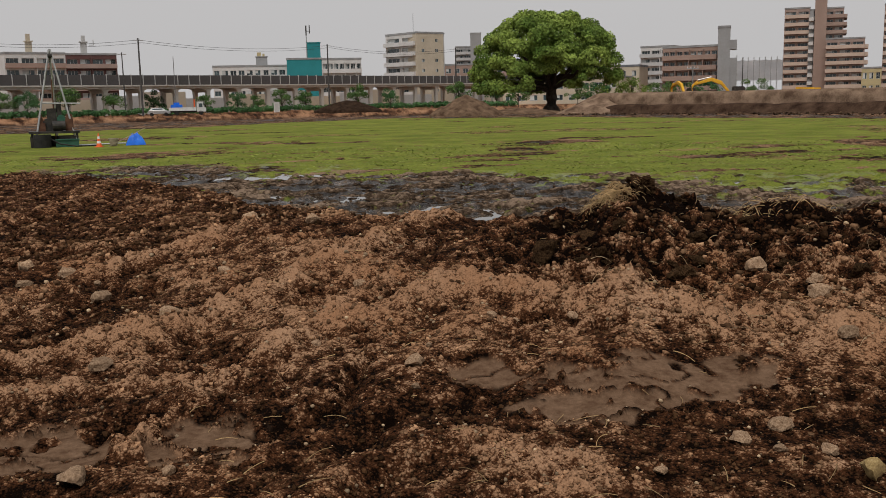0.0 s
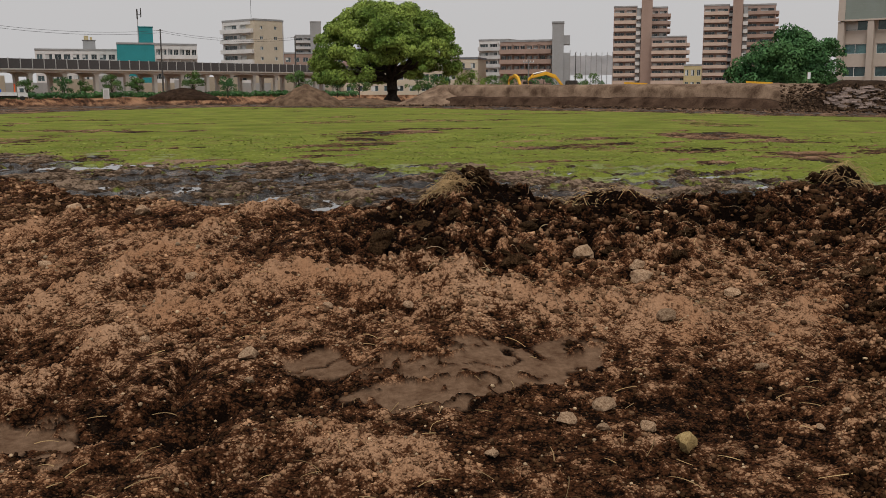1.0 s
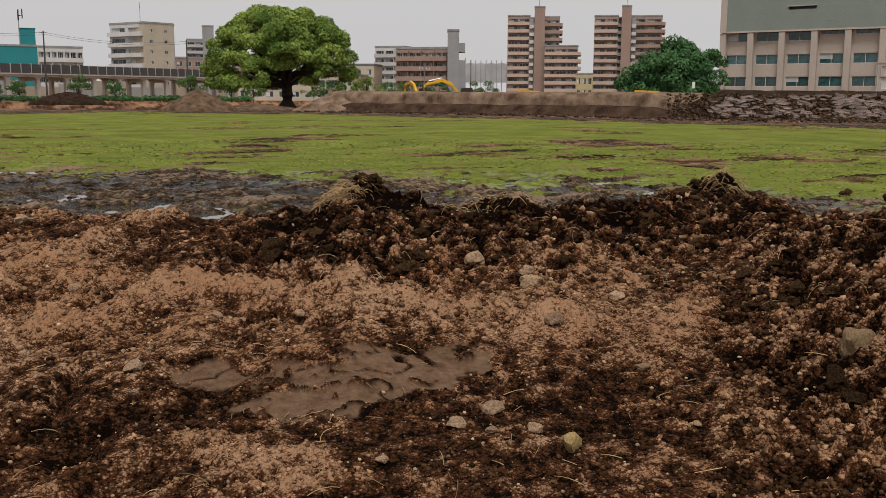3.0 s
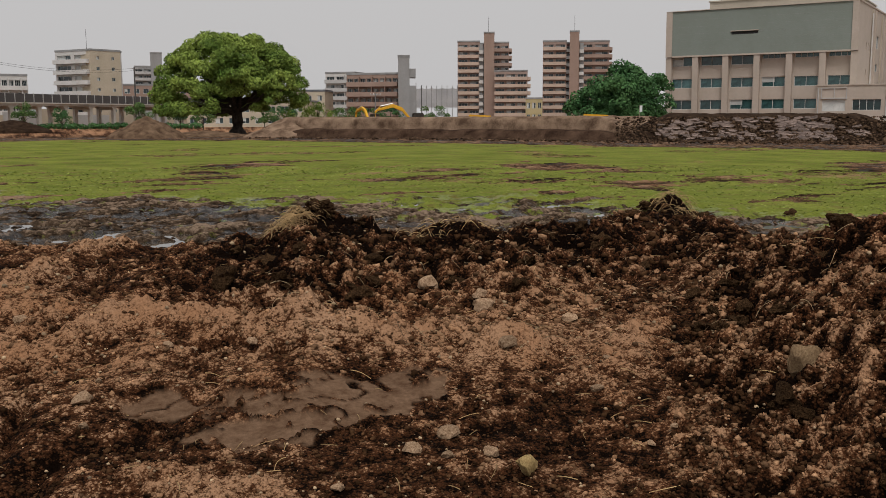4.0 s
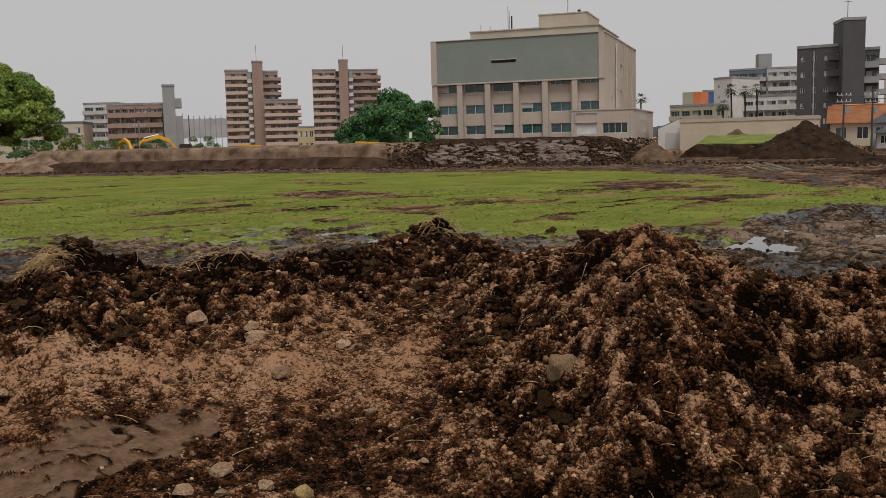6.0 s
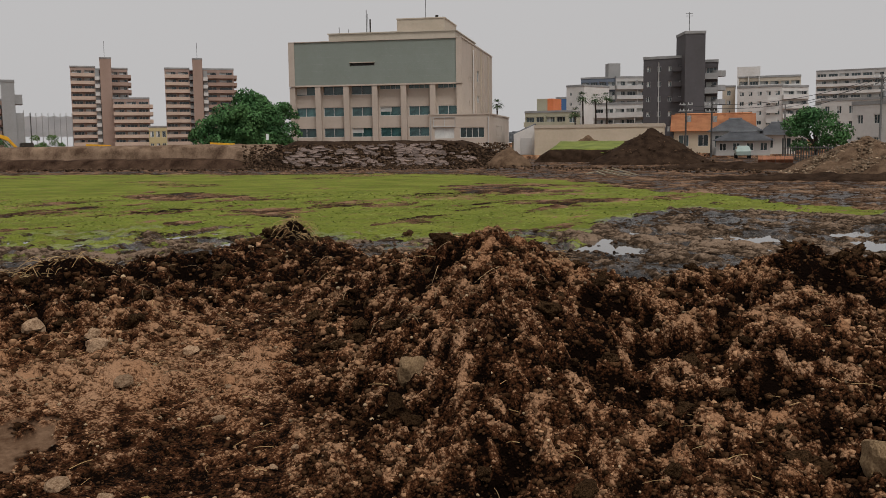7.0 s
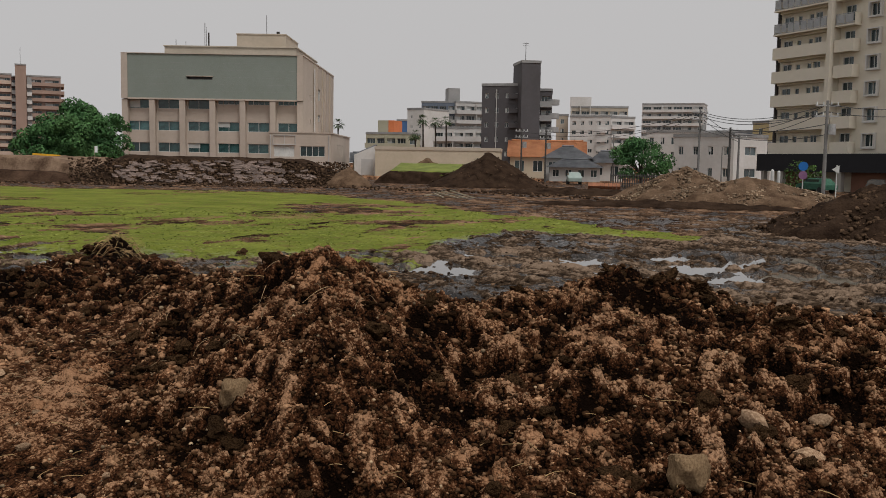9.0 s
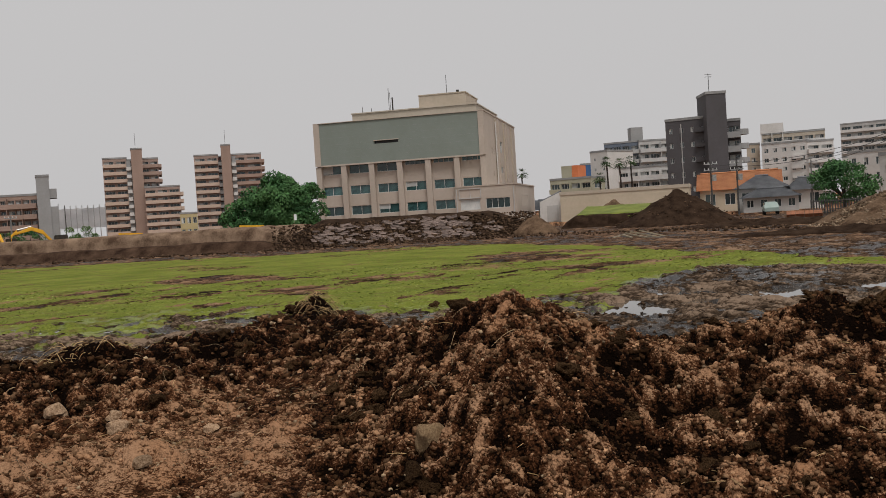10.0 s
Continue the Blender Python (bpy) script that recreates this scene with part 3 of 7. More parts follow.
# ---------------- earth banks and heaps ----------------
def heap(name, label, az, d, rx, ry, h, mat, seed=1, power=1.0, rough=0.12, turn=0.0, size=1.6, sides=72, rings=26):
    """A tipped cone of soil: rx across the line of sight, ry along it."""
    bm = bmesh.new()
    rnd = np.linspace(0, 1, rings + 1)[1:]
    ang = np.linspace(0, math.tau, sides, endpoint=False)
    a, q = np.meshgrid(ang, rnd)
    spread = 1 + 0.16 * layered(np.cos(a) * 1.3 + seed, np.sin(a) * 1.3, 1.0, 3, seed)
    x, y = np.cos(a) * q * rx * spread, np.sin(a) * q * ry * spread
    z = h * (1 - q) ** power + rough * h * layered(x + seed * 7, y, size, 4, seed, .55) * np.minimum(1, 3 * (1 - q) + .15) + 0.05
    z = np.where(q >= .999, -0.15, z)
    top = bm.verts.new((0, 0, h * 1.0))
    rows = [[bm.verts.new((x[i, k], y[i, k], z[i, k])) for k in range(sides)] for i in range(rings)]
    for k in range(sides):
        bm.faces.new((top, rows[0][k], rows[0][(k + 1) % sides]))
        for i in range(rings - 1):
            bm.faces.new((rows[i][k], rows[i + 1][k], rows[i + 1][(k + 1) % sides], rows[i][(k + 1) % sides]))
    px, py = plan(az, d)
    ob = part(name, bm, mat, at=pose(px, py, 0, 0, 0, -az + turn), smooth=True)
    return tagged(ob, label, "soil heap", kind="structure")


def bank(name, label, line, profile, mat, seed=1, rough=0.15, step=0.5, ends=10):
    """Earth lofted along a line on the plan, by a profile of (metres behind the foot, height)."""
    pts = [Vector((*plan(a, d), 0)) for a, d in line]
    path = []
    for p, q in zip(pts, pts[1:]):
        n = max(2, int((q - p).length / step))
        path += [p.lerp(q, k / n) for k in range(n)]
    path.append(pts[-1])
    prof = []
    for (o, h), (o2, h2) in zip(profile, profile[1:]):
        n = max(1, int(math.hypot(o2 - o, h2 - h) / 0.35))
        prof += [(o + (o2 - o) * k / n, h + (h2 - h) * k / n) for k in range(n)]
    prof.append(profile[-1])
    bm, rows = bmesh.new(), []
    side = (pts[-1] - pts[0]).normalized()
    out = Vector((-side.y, side.x, 0))
    total = len(path) - 1
    for i, p in enumerate(path):
        s = i * step
        fade = min(1, i / ends, (total - i) / ends)
        row = []
        for o, h in prof:
            w = float(layered(np.array([s * .8 + seed * 13]), np.array([h * 1.6 + o * .8]), 1.7, 4, seed, .6)[0])
            w2 = float(layered(np.array([s + 5.0]), np.array([seed * 3.0]), 6.0, 2, seed + 3)[0])
            f = fade ** 0.6
            row.append(bm.verts.new(p + out * (o + (w * 4 * rough + w2 * 0.6) * (1 if h > 0 else .4)) + Vector((0, 0, max(h, -.2) * f + (w * rough + w2 * .22) * min(1, max(h, 0))))))
        rows.append(row)
    for a, c in zip(rows, rows[1:]):
        for k in range(len(a) - 1):
            bm.faces.new((a[k], c[k], c[k + 1], a[k + 1]))
    return tagged(part(name, bm, mat, smooth=True), label, "earth bank", kind="structure")


EARTH_LINE = [(6.6, 118), (10, 110), (18.5, 101), (24, 95), (30, 88.5)]
bank("earth_bank_foot", "dark lower ledge of the cut earth bank", EARTH_LINE, [(-1.4, -.2), (0, .12), (.7, .85), (1.2, 1.0), (2.6, 1.02)], BANKDARK, 2, 0.12)
bank("earth_bank", "cut brown earth bank with a level top", EARTH_LINE, [(1.9, .6), (2.05, 1.2), (2.25, 2.0), (2.7, 2.27), (16, 2.3), (20, -.2)], BANKSOIL, 2, 0.07)
bank("dark_earth_bank", "dark moist earth bank strewn with broken slabs", [(28.6, 90), (33, 86.5), (40, 86), (43.5, 87), (45.6, 88)],
     [(-1.5, -.2), (0, .2), (2.4, 1.3), (4.2, 2.2), (5.2, 2.5), (10, 2.4), (14, -.2)], DARKSOIL, 5, 0.16)
bank("grassy_bank", "cut dark bank with grass on its top", [(46.3, 103), (49, 103), (53.5, 101)],
     [(-.5, -.2), (0, .1), (.5, 1.15), (.9, 1.35)], DARKSOIL, 8, 0.10, ends=3)
bank("bank_turf", "short green turf on top of the cut bank", [(46.5, 103.8), (49, 103.8), (53.5, 101.8)],
     [(-.2, 1.0), (.2, 1.38), (6, 2.25), (9, 2.2), (14, -.2)], GRASS_BLADE, 9, 0.06, ends=3)
heap("soil_heap", "low brown soil heap on the turf bank", 49.6, 112, 4.6, 3, 2.95, BROWNSOIL, 3, 1.0)
heap("soil_heap", "steep dark brown soil heap", 53.3, 93, 6.0, 5.0, 3.45, DARKSOIL, 11, 1.05, .07)
heap("soil_heap", "reddish crumbled soil heap at the bank's end", 44.9, 87.5, 2.2, 2.4, 1.75, BROWNSOIL, 13, .8, .2)
heap("soil_heap", "dark soil heap beside the hedge", -5.7, 170, 6.0, 4, 2.15, DARKSOIL, 17, .62, .1)
heap("soil_heap", "light brown tipped soil heap", 1.4, 117, 4.6, 4, 2.55, BROWNSOIL, 19, .85, .1)
heap("soil_heap", "low brown spoil spread under the tree", 4.6, 122, 6.0, 4, .75, BROWNSOIL, 23, .8, .1)
heap("soil_heap", "low brown ramp at the end of the bank", 9.5, 114, 5.5, 4, 2.1, BANKSOIL, 25, .9, .1)
rub_a = heap("rubble_heap", "pale stony rubble heap", 65.0, 67, 5.0, 4.5, 2.3, BROWNSOIL, 29, .95, .12)
rub_b = heap("rubble_heap", "long stony spoil heap with broken stone", 68.6, 62, 6.6, 3.8, 1.65, BROWNSOIL, 31, .75, .2)
heap("soil_heap", "dark heap of broken clods", 77.4, 36, 5.2, 4.2, 2.0, DARKSOIL, 37, .85, .2, size=1.0)
heap("soil_heap", "low dark windrow of mud", 58.5, 74, 7.0, 2.2, .5, DARKSOIL, 41, .6, .4, size=.9)
heap("soil_heap", "low dark windrow of mud", 64.0, 54, 8.0, 1.6, .35, DARKSOIL, 43, .6, .5, size=.9)


GRID_X, GRID_Y, GRID_STEP = -14.0, -1.0, 0.04
gx, gy = np.meshgrid(np.arange(GRID_X, 16, GRID_STEP), np.arange(GRID_Y, 18, GRID_STEP), indexing="ij")
HEIGHTS = ground_z(gx.ravel(), gy.ravel()).reshape(gx.shape)


def soil_z(x, y):
    """The height of the near soil, from a table."""
    return float(HEIGHTS[min(max(int((x - GRID_X) / GRID_STEP + .5), 0), gx.shape[0] - 1), min(max(int((y - GRID_Y) / GRID_STEP + .5), 0), gx.shape[1] - 1)])


# ---------------- stones and clods ----------------
def rock_mesh(name, mat, seed, sub=2, flat=0.7, angular=0.35, smooth=False):
    """A worn stone of radius one."""
    bm = bmesh.new()
    bmesh.ops.create_icosphere(bm, subdivisions=sub, radius=1)
    rnd = random.Random(seed)
    cuts = [(Vector((rnd.gauss(0, 1), rnd.gauss(0, 1), rnd.gauss(0, 1))).normalized(), rnd.uniform(.55, .9)) for _ in range(7)]
    for v in bm.verts:
        for n, d in cuts:
            over = v.co.dot(n) - d
            if over > 0:
                v.co -= n * over * (0.95 if angular > .3 else .6)
        v.co += v.co.normalized() * noise.noise(v.co * 1.7 + Vector((seed, 0, 0))) * angular * .5
        v.co.z *= flat
    return mesh_of(name, bm, mat, smooth=smooth)


def joined(name, protos, places, mat, label, category, kind="stuff"):
    """Many small pieces in one mesh: places are (x, y, z, size, spin, tilt, which)."""
    cos, faces, base = [], [], 0
    for x, y, z, s, spin, tilt, w in places:
        v, f = protos[w % len(protos)]
        c, q = math.cos(spin), math.sin(spin)
        ct, st = math.cos(tilt), math.sin(tilt)
        p = v * s
        px, py, pz = p[:, 0], p[:, 1] * ct - p[:, 2] * st, p[:, 1] * st + p[:, 2] * ct
        cos.append(np.stack([px * c - py * q + x, px * q + py * c + y, pz + z], 1))
        faces.append(f + base)
        base += len(v)
    co, fa = np.concatenate(cos), np.concatenate(faces)
    n = fa.shape[1]
    me = bpy.data.meshes.new(name)
    me.vertices.add(len(co))
    me.vertices.foreach_set("co", co.ravel())
    me.loops.add(fa.size)
    me.loops.foreach_set("vertex_index", fa.ravel().astype(np.int32))
    me.polygons.add(len(fa))
    me.polygons.foreach_set("loop_start", np.arange(0, fa.size, n, dtype=np.int32))
    me.update(calc_edges=True)
    me.materials.append(mat)
    return tagged(new(name, me), label, category, kind=kind)


def proto(me):
    v = np.zeros(len(me.vertices) * 3)
    me.vertices.foreach_get("co", v)
    f = np.zeros(len(me.loops), dtype=np.int32)
    me.loops.foreach_get("vertex_index", f)
    bpy.data.meshes.remove(me)
    return v.reshape(-1, 3), f.reshape(-1, 3)


def clod_mesh(seed, sub=3, torn=0.0):
    """A torn lump of soil: knobs, hollows and crumbs."""
    bm = bmesh.new()
    bmesh.ops.create_icosphere(bm, subdivisions=sub, radius=1)
    for v in bm.verts:
        d, o = v.co.normalized(), Vector((seed * 3.1, seed * 1.7, 0))
        r = .8 + .75 * noise.noise(d * 1.3 + o) + .42 * abs(noise.noise(d * 3.1 + o)) + .28 * abs(noise.noise(d * 6.5 + o)) + .16 * noise.noise(d * 14 + o)
        r += torn * (abs(noise.noise(d * 4.3 + o)) * .9 + abs(noise.noise(d * 11 + o)) * .55 + noise.noise(d * 25 + o) * .22 - .35)
        v.co = d * max(r, .3)
        v.co.z *= .75
    return mesh_of("soil_clod", bm, BIGCLOD)


SMALL = [proto(rock_mesh("small", None, 60 + k, 1, random.uniform(.55, .95), .5)) for k in range(8)]
CHIPS = []
for k in range(9):
    v = np.array([(a, b, c) for c in (-.8, .8) for a, b in ((-1, -1), (1, -1), (1, 1), (-1, 1))]) * .68 + np.random.default_rng(40 + k).normal(0, .27, (8, 3))
    q = ((3, 2, 1, 0), (4, 5, 6, 7), (0, 1, 5, 4), (1, 2, 6, 5), (2, 3, 7, 6), (3, 0, 4, 7))
    CHIPS.append((v, np.array([t for a, b, c, d in q for t in ((a, b, c), (a, c, d))])))
GRAINS = []
for k in range(5):
    v = np.array([(1, 0, 0), (0, 1, 0), (-1, 0, 0), (0, -1, 0), (0, 0, .8), (0, 0, -.6)]) + np.random.default_rng(k).normal(0, .22, (6, 3))
    GRAINS.append((v, np.array([(0, 1, 4), (1, 2, 4), (2, 3, 4), (3, 0, 4), (1, 0, 5), (2, 1, 5), (3, 2, 5), (0, 3, 5)])))
rng = np.random.default_rng(7)


def sow(count, lo, hi, az0, az1, smin, smax, keep, power=2.2, sink=.15, low=-9.0, high=9.0):
    """Pieces sown over the soil, thinning out with distance."""
    r = lo * (hi / lo) ** rng.random(count)
    a = np.radians(rng.uniform(az0, az1, count))
    x, y = r * np.sin(a), r * np.cos(a)
    z, dry_lit, clay, wet, grass = ground_z(x, y, True)
    ok = keep(x, y, r, np.degrees(a), clay, wet, grass)
    s = smin + (smax - smin) * rng.random(count) ** power * np.ones(count)
    s = s * np.clip(r / 6.5, .8, 1.6)
    sp, ti = rng.uniform(0, 6.28, count), rng.uniform(-.6, .6, count)
    return [(x[i], y[i], z[i] + s[i] * (.35 - sink), s[i], sp[i], ti[i], int(i)) for i in np.nonzero(ok & (dry_lit > low) & (dry_lit <= high))[0]]


def crest(az):
    return np.interp(az, CREST_AZ, CREST_D)


near_soil = lambda x, y, r, a, c, w, g: (c < .3) & (r < crest(a) + .8)
ridge_soil = lambda x, y, r, a, c, w, g: (r < crest(a) + .8) & ((a > 34) | (r > crest(a) - 4))
mound = lambda x, y, r, a, c, w, g: (r < crest(a) + .7)
light = sow(22000, 3.3, 13, -28, 40, .006, .021, near_soil, 2.4, low=.44) + sow(21000, 4.2, 10.5, 34, 80, .006, .020, mound, 1.9, low=.42) + sow(9000, 11, 25, -32, -5, .010, .022, near_soil, 2.4, low=.44) + sow(9000, 3.6, 12.5, 10, 80, .010, .029, ridge_soil, 2.6, low=.40)
dark = sow(10000, 3.3, 13, -28, 40, .007, .023, near_soil, 2.4, high=.44) + sow(9000, 4.2, 10.5, 34, 80, .007, .024, mound, 1.9, high=.50) + sow(7000, 11, 25, -32, -5, .010, .024, near_soil, 2.4, high=.42) + sow(9000, 3.6, 12.5, 8, 80, .010, .032, ridge_soil, 2.6, high=.5)
joined("soil_crumbs", CHIPS, light, CLOD, "dry tan crumbs lying over the dug ground", "soil")
joined("dark_soil_crumbs", CHIPS, dark, DARKCRUMB, "moist dark brown crumbs in the dug ground", "soil")
joined("fine_soil", GRAINS, sow(52000, 3.3, 10, -28, 80, .004, .011, near_soil, 1.5, .05, low=.42), CLOD, "fine tan grains of soil", "soil")
joined("fine_dark_soil", GRAINS, sow(24000, 3.3, 10, -28, 80, .004, .012, near_soil, 1.5, .05, high=.40), DARKCRUMB, "fine dark grains of soil", "soil")
joined("pebbles", SMALL, sow(2600, 3.3, 12, -28, 80, .004, .020, lambda x, y, r, a, c, w, g: (c < .6) & (r < crest(a)), 2.2, .05), PEBBLE,
       "small pale pebbles scattered on the soil", "pebbles")
joined("mud_lumps", GRAINS, sow(15000, 12, 44, -30, 80, .007, .042, lambda x, y, r, a, c, w, g: (w > .45) & (r > crest(a) + 1) & (g < .3), 2.6, .3), MUDLUMP,
       "dark lumps of churned mud", "mud")

CLODS = [clod_mesh(200 + k) for k in range(6)]
SODS = [clod_mesh(220 + k, 4, .8) for k in range(4)]
for me in CLODS:
    me.name = "soil_clod"
rnd = random.Random(5)
for k in range(130):
    az = rnd.uniform(6, 80)
    rc = float(crest(az))
    d = rnd.uniform(rc - 4.0, rc + .2) if az > 34 else rnd.uniform(rc - 2.8, rc + .3)
    x, y = plan(az, max(d, 4.6))
    s = rnd.uniform(.035, .07) * (1.4 if rnd.random() < .2 else 1)
    z = soil_z(x, y)
    ob = part("soil_clod", rnd.choice(CLODS), BIGCLOD, at=pose(x, y, z + s * .25, rnd.uniform(-30, 30), rnd.uniform(-30, 30), rnd.uniform(0, 360)))
    ob.scale = (s * rnd.uniform(.9, 1.5), s, s * rnd.uniform(.7, 1.1))
    tagged(ob, "dark moist clod of dug soil on the ridge", "soil clod", "clods of the dug ridge")
for x, y, s in ((5.5, 5.9, .16), (6.0, 5.4, .15), (2.2, 10.3, .15), (9.4, 3.3, .15),
                (9.9, 2.4, .15), (5.15, 6.1, .13), (14.2, 17.4, .22)):
    z = soil_z(x, y)
    ob = part("soil_clod", rnd.choice(CLODS), BIGCLOD, at=pose(x, y, z + s * .3, rnd.uniform(-30, 30), rnd.uniform(-30, 30), rnd.uniform(0, 360)))
    ob.scale = (s * .72, s * .6, s * .55)
    tagged(ob, "large dark clod crowning the dug ridge", "soil clod", "clods of the dug ridge")
for x, y, sx, sy, sz, tip in ((8.25, 3.82, .24, .16, .13, 24), (8.45, 3.5, .17, .13, .10, -10), (8.15, 4.15, .15, .12, .09, 10), (6.80, 10.85, .24, .18, .15, 15), (7.25, 10.75, .22, .16, .12, -12),
                              (6.5, 10.85, .16, .13, .10, 20), (2.15, 10.25, .20, .15, .13, 12), (2.5, 10.2, .15, .12, .09, -15), (5.75, 5.9, .14, .12, .09, 12)):
    ob = part("soil_clod", rnd.choice(SODS), BIGCLOD, at=pose(x, y, soil_z(x, y) - sz * .35, tip, 8, -62 + 40 * tip))
    ob.scale = (sx, sy, sz)
    tagged(ob, "heavy torn sod of dark soil crowning the ridge", "soil clod", "clods of the dug ridge")

LUMP = material("soiled_concrete", (0.20, 0.122, 0.064), (0.46, 0.315, 0.18), 9.0, 0.9, 0.9, 40.0, fine=0.7, spec=0.05)
STONES = [rock_mesh("stone", STONE, 300 + k, 2, .62, .45) for k in range(7)]
OCHRE = rock_mesh("stone", YELLOWSTONE, 320, 2, .65, .4)
CHUNK = rock_mesh("stone", LUMP, 330, 3, .85, .5)
STONE_PLACES = [(-3.17, 8.47, .12), (-2.2, 7.3, .09), (-2.12, 8.85, .08), (-.74, 8.09, .08), (-.22, 5.88, .075), (-.94, 6.53, .045), (-2.4, 6.28, .09),
                (-1.91, 4.54, .1), (-1.43, 4.55, .055), (-2.32, 11.27, .14), (-1.52, 10.71, .12), (-3.93, 9.6, .11), (.33, 6.81, .05), (.5, 6.89, .04),
                (2.55, 7.69, .11), (1.5, 7.26, .05), (2.82, 6.99, .1), (2.62, 6.0, .08), (1.03, 4.4, .05), (1.69, 4.6, .05), (1.92, 4.54, .055),
                (-.2, 5.56, .04), (-.13, 6.18, .03), (1.78, 4.86, .075), (1.52, 4.71, .07), (2.89, 7.27, .09), (2.82, 4.38, .035), (2.98, 4.4, .035),
                (2.89, 5.16, .05), (4.55, 4.99, .04), (5.76, 1.53, .1), (5.87, 1.91, .11), (6.4, 1.68, .09), (2.64, 7.9, .12), (2.79, 6.93, .09),
                (3.81, 5.14, .05), (-4.3, 9.4, .1), (-4.6, 10.2, .12), (-3.4, 9.0, .06), (-2.9, 5.9, .06), (.9, 6.6, .05), (3.4, 6.6, .07), (3.2, 5.6, .04)]
for x, y, s in STONE_PLACES:
    z = soil_z(x, y)
    ob = part("stone", rnd.choice(STONES), STONE, at=pose(x, y, z + s * .28, rnd.uniform(-12, 12), rnd.uniform(-12, 12), rnd.uniform(0, 360)))
    ob.scale = (s, s * rnd.uniform(.65, .95), s * rnd.uniform(.75, 1.05))
    tagged(ob, "pale weathered stone half sunk in the soil", "stone", "loose stones on the soil")
for x, y, s, me, label in ((2.02, 4.28, .075, OCHRE, "rounded ochre stone lying on the soil"), (4.95, 1.9, .14, CHUNK, "large grey-brown concrete lump among the clods"),
                           (3.95, 4.5, .13, CHUNK, "upright grey slab stuck in the soil")):
    z = soil_z(x, y)
    ob = part("stone", me, STONE, at=pose(x, y, z + s * .45, 10, 15, 50))
    ob.scale = (s, s * .85, s * 1.15)
    tagged(ob, label, "stone", "loose stones on the soil")

# broken slabs on the dark bank
SLABS = []
for k in range(6):
    bm = bmesh.new()
    box(bm, -.5, -.35, -.14, .5, .35, .14)
    for v in bm.verts:
        v.co += Vector((rnd.uniform(-.16, .16), rnd.uniform(-.14, .14), rnd.uniform(-.05, .05)))
    bmesh.ops.bevel(bm, geom=bm.edges[:], offset=.03, segments=1, affect="EDGES")
    SLABS.append(mesh_of("broken_slab", bm, RUBBLE))
for k in range(210):
    az = rnd.choice((rnd.uniform(31.5, 43), rnd.uniform(32, 37), rnd.uniform(38, 41)))
    up = rnd.betavariate(1.6, 1.7)
    d = float(np.interp(az, [28.6, 33, 40, 43.5, 45.6], [90, 86.5, 86, 87, 88])) + up * 4.0 - .4
    x, y = plan(az, d)
    ob = part("broken_slab", rnd.choice(SLABS), RUBBLE, at=pose(x, y, up * 2.0 + .1, rnd.uniform(15, 55), rnd.uniform(-12, 12), -az + rnd.uniform(-30, 30)))
    s = rnd.uniform(.25, .85)
    ob.scale = (s * 1.3, s * .7, s * .75)
    tagged(ob, "broken grey pavement slab on the dark bank", "rubble", "broken slabs on the bank")


def heap_gravel(az, d, rx, ry, h, power, count, seed):
    rr = random.Random(seed)
    out = []
    for k in range(count):
        q, a = math.sqrt(rr.random()) * 1.08, rr.uniform(0, math.tau)
        lx, ly = math.cos(a) * q * rx, math.sin(a) * q * ry
        c, s = math.cos(radians(-az)), math.sin(radians(-az))
        px, py = plan(az, d)
        out.append((px + lx * c - ly * s, py + lx * s + ly * c, h * max(0, 1 - q) ** power + .03, rr.uniform(.03, 1.0) ** 2 * .09 + .025, rr.uniform(0, 6), rr.uniform(-.6, .6), k))
    return out


joined("rubble_stones", CHIPS, heap_gravel(65.0, 67, 5.0, 4.5, 2.3, .95, 2600, 1) + heap_gravel(68.6, 62, 6.6, 3.8, 1.65, .75, 2600, 2), RUBBLE_STUFF,
       "pale broken stones covering the spoil heaps", "rubble")
joined("heap_clods", CHIPS, heap_gravel(77.4, 36, 5.2, 4.2, 2.0, .85, 2200, 3) + heap_gravel(53.3, 93, 6.5, 5.4, 3.45, 1.05, 300, 4), MUDLUMP, "dark clods on the soil heaps", "soil")
bits = []
for k in range(900):
    az, d = rnd.uniform(7, 60), rnd.uniform(62, 116)
    foot = float(np.interp(az, [7, 18, 30, 44, 60], [110, 97, 84, 82, 66]))
    d = foot + rnd.gauss(0, 2.2)
    x, y = plan(az, d)
    bits.append((x, y, .1, rnd.uniform(.04, .14), rnd.uniform(0, 6), rnd.uniform(-.5, .5), k))
for k in range(2600):
    az, up = rnd.uniform(29, 45), rnd.random()
    d = float(np.interp(az, [28.6, 33, 40, 43.5, 45.6], [90, 86.5, 86, 87, 88])) + up * 4.6 - .6
    bits.append((*plan(az, d), up * 2.15 + .05, rnd.uniform(.03, .15), rnd.uniform(0, 6), rnd.uniform(-.5, .5), k))
joined("track_clods", CHIPS, bits, MUDLUMP, "dark clods along the foot of the bank", "soil")


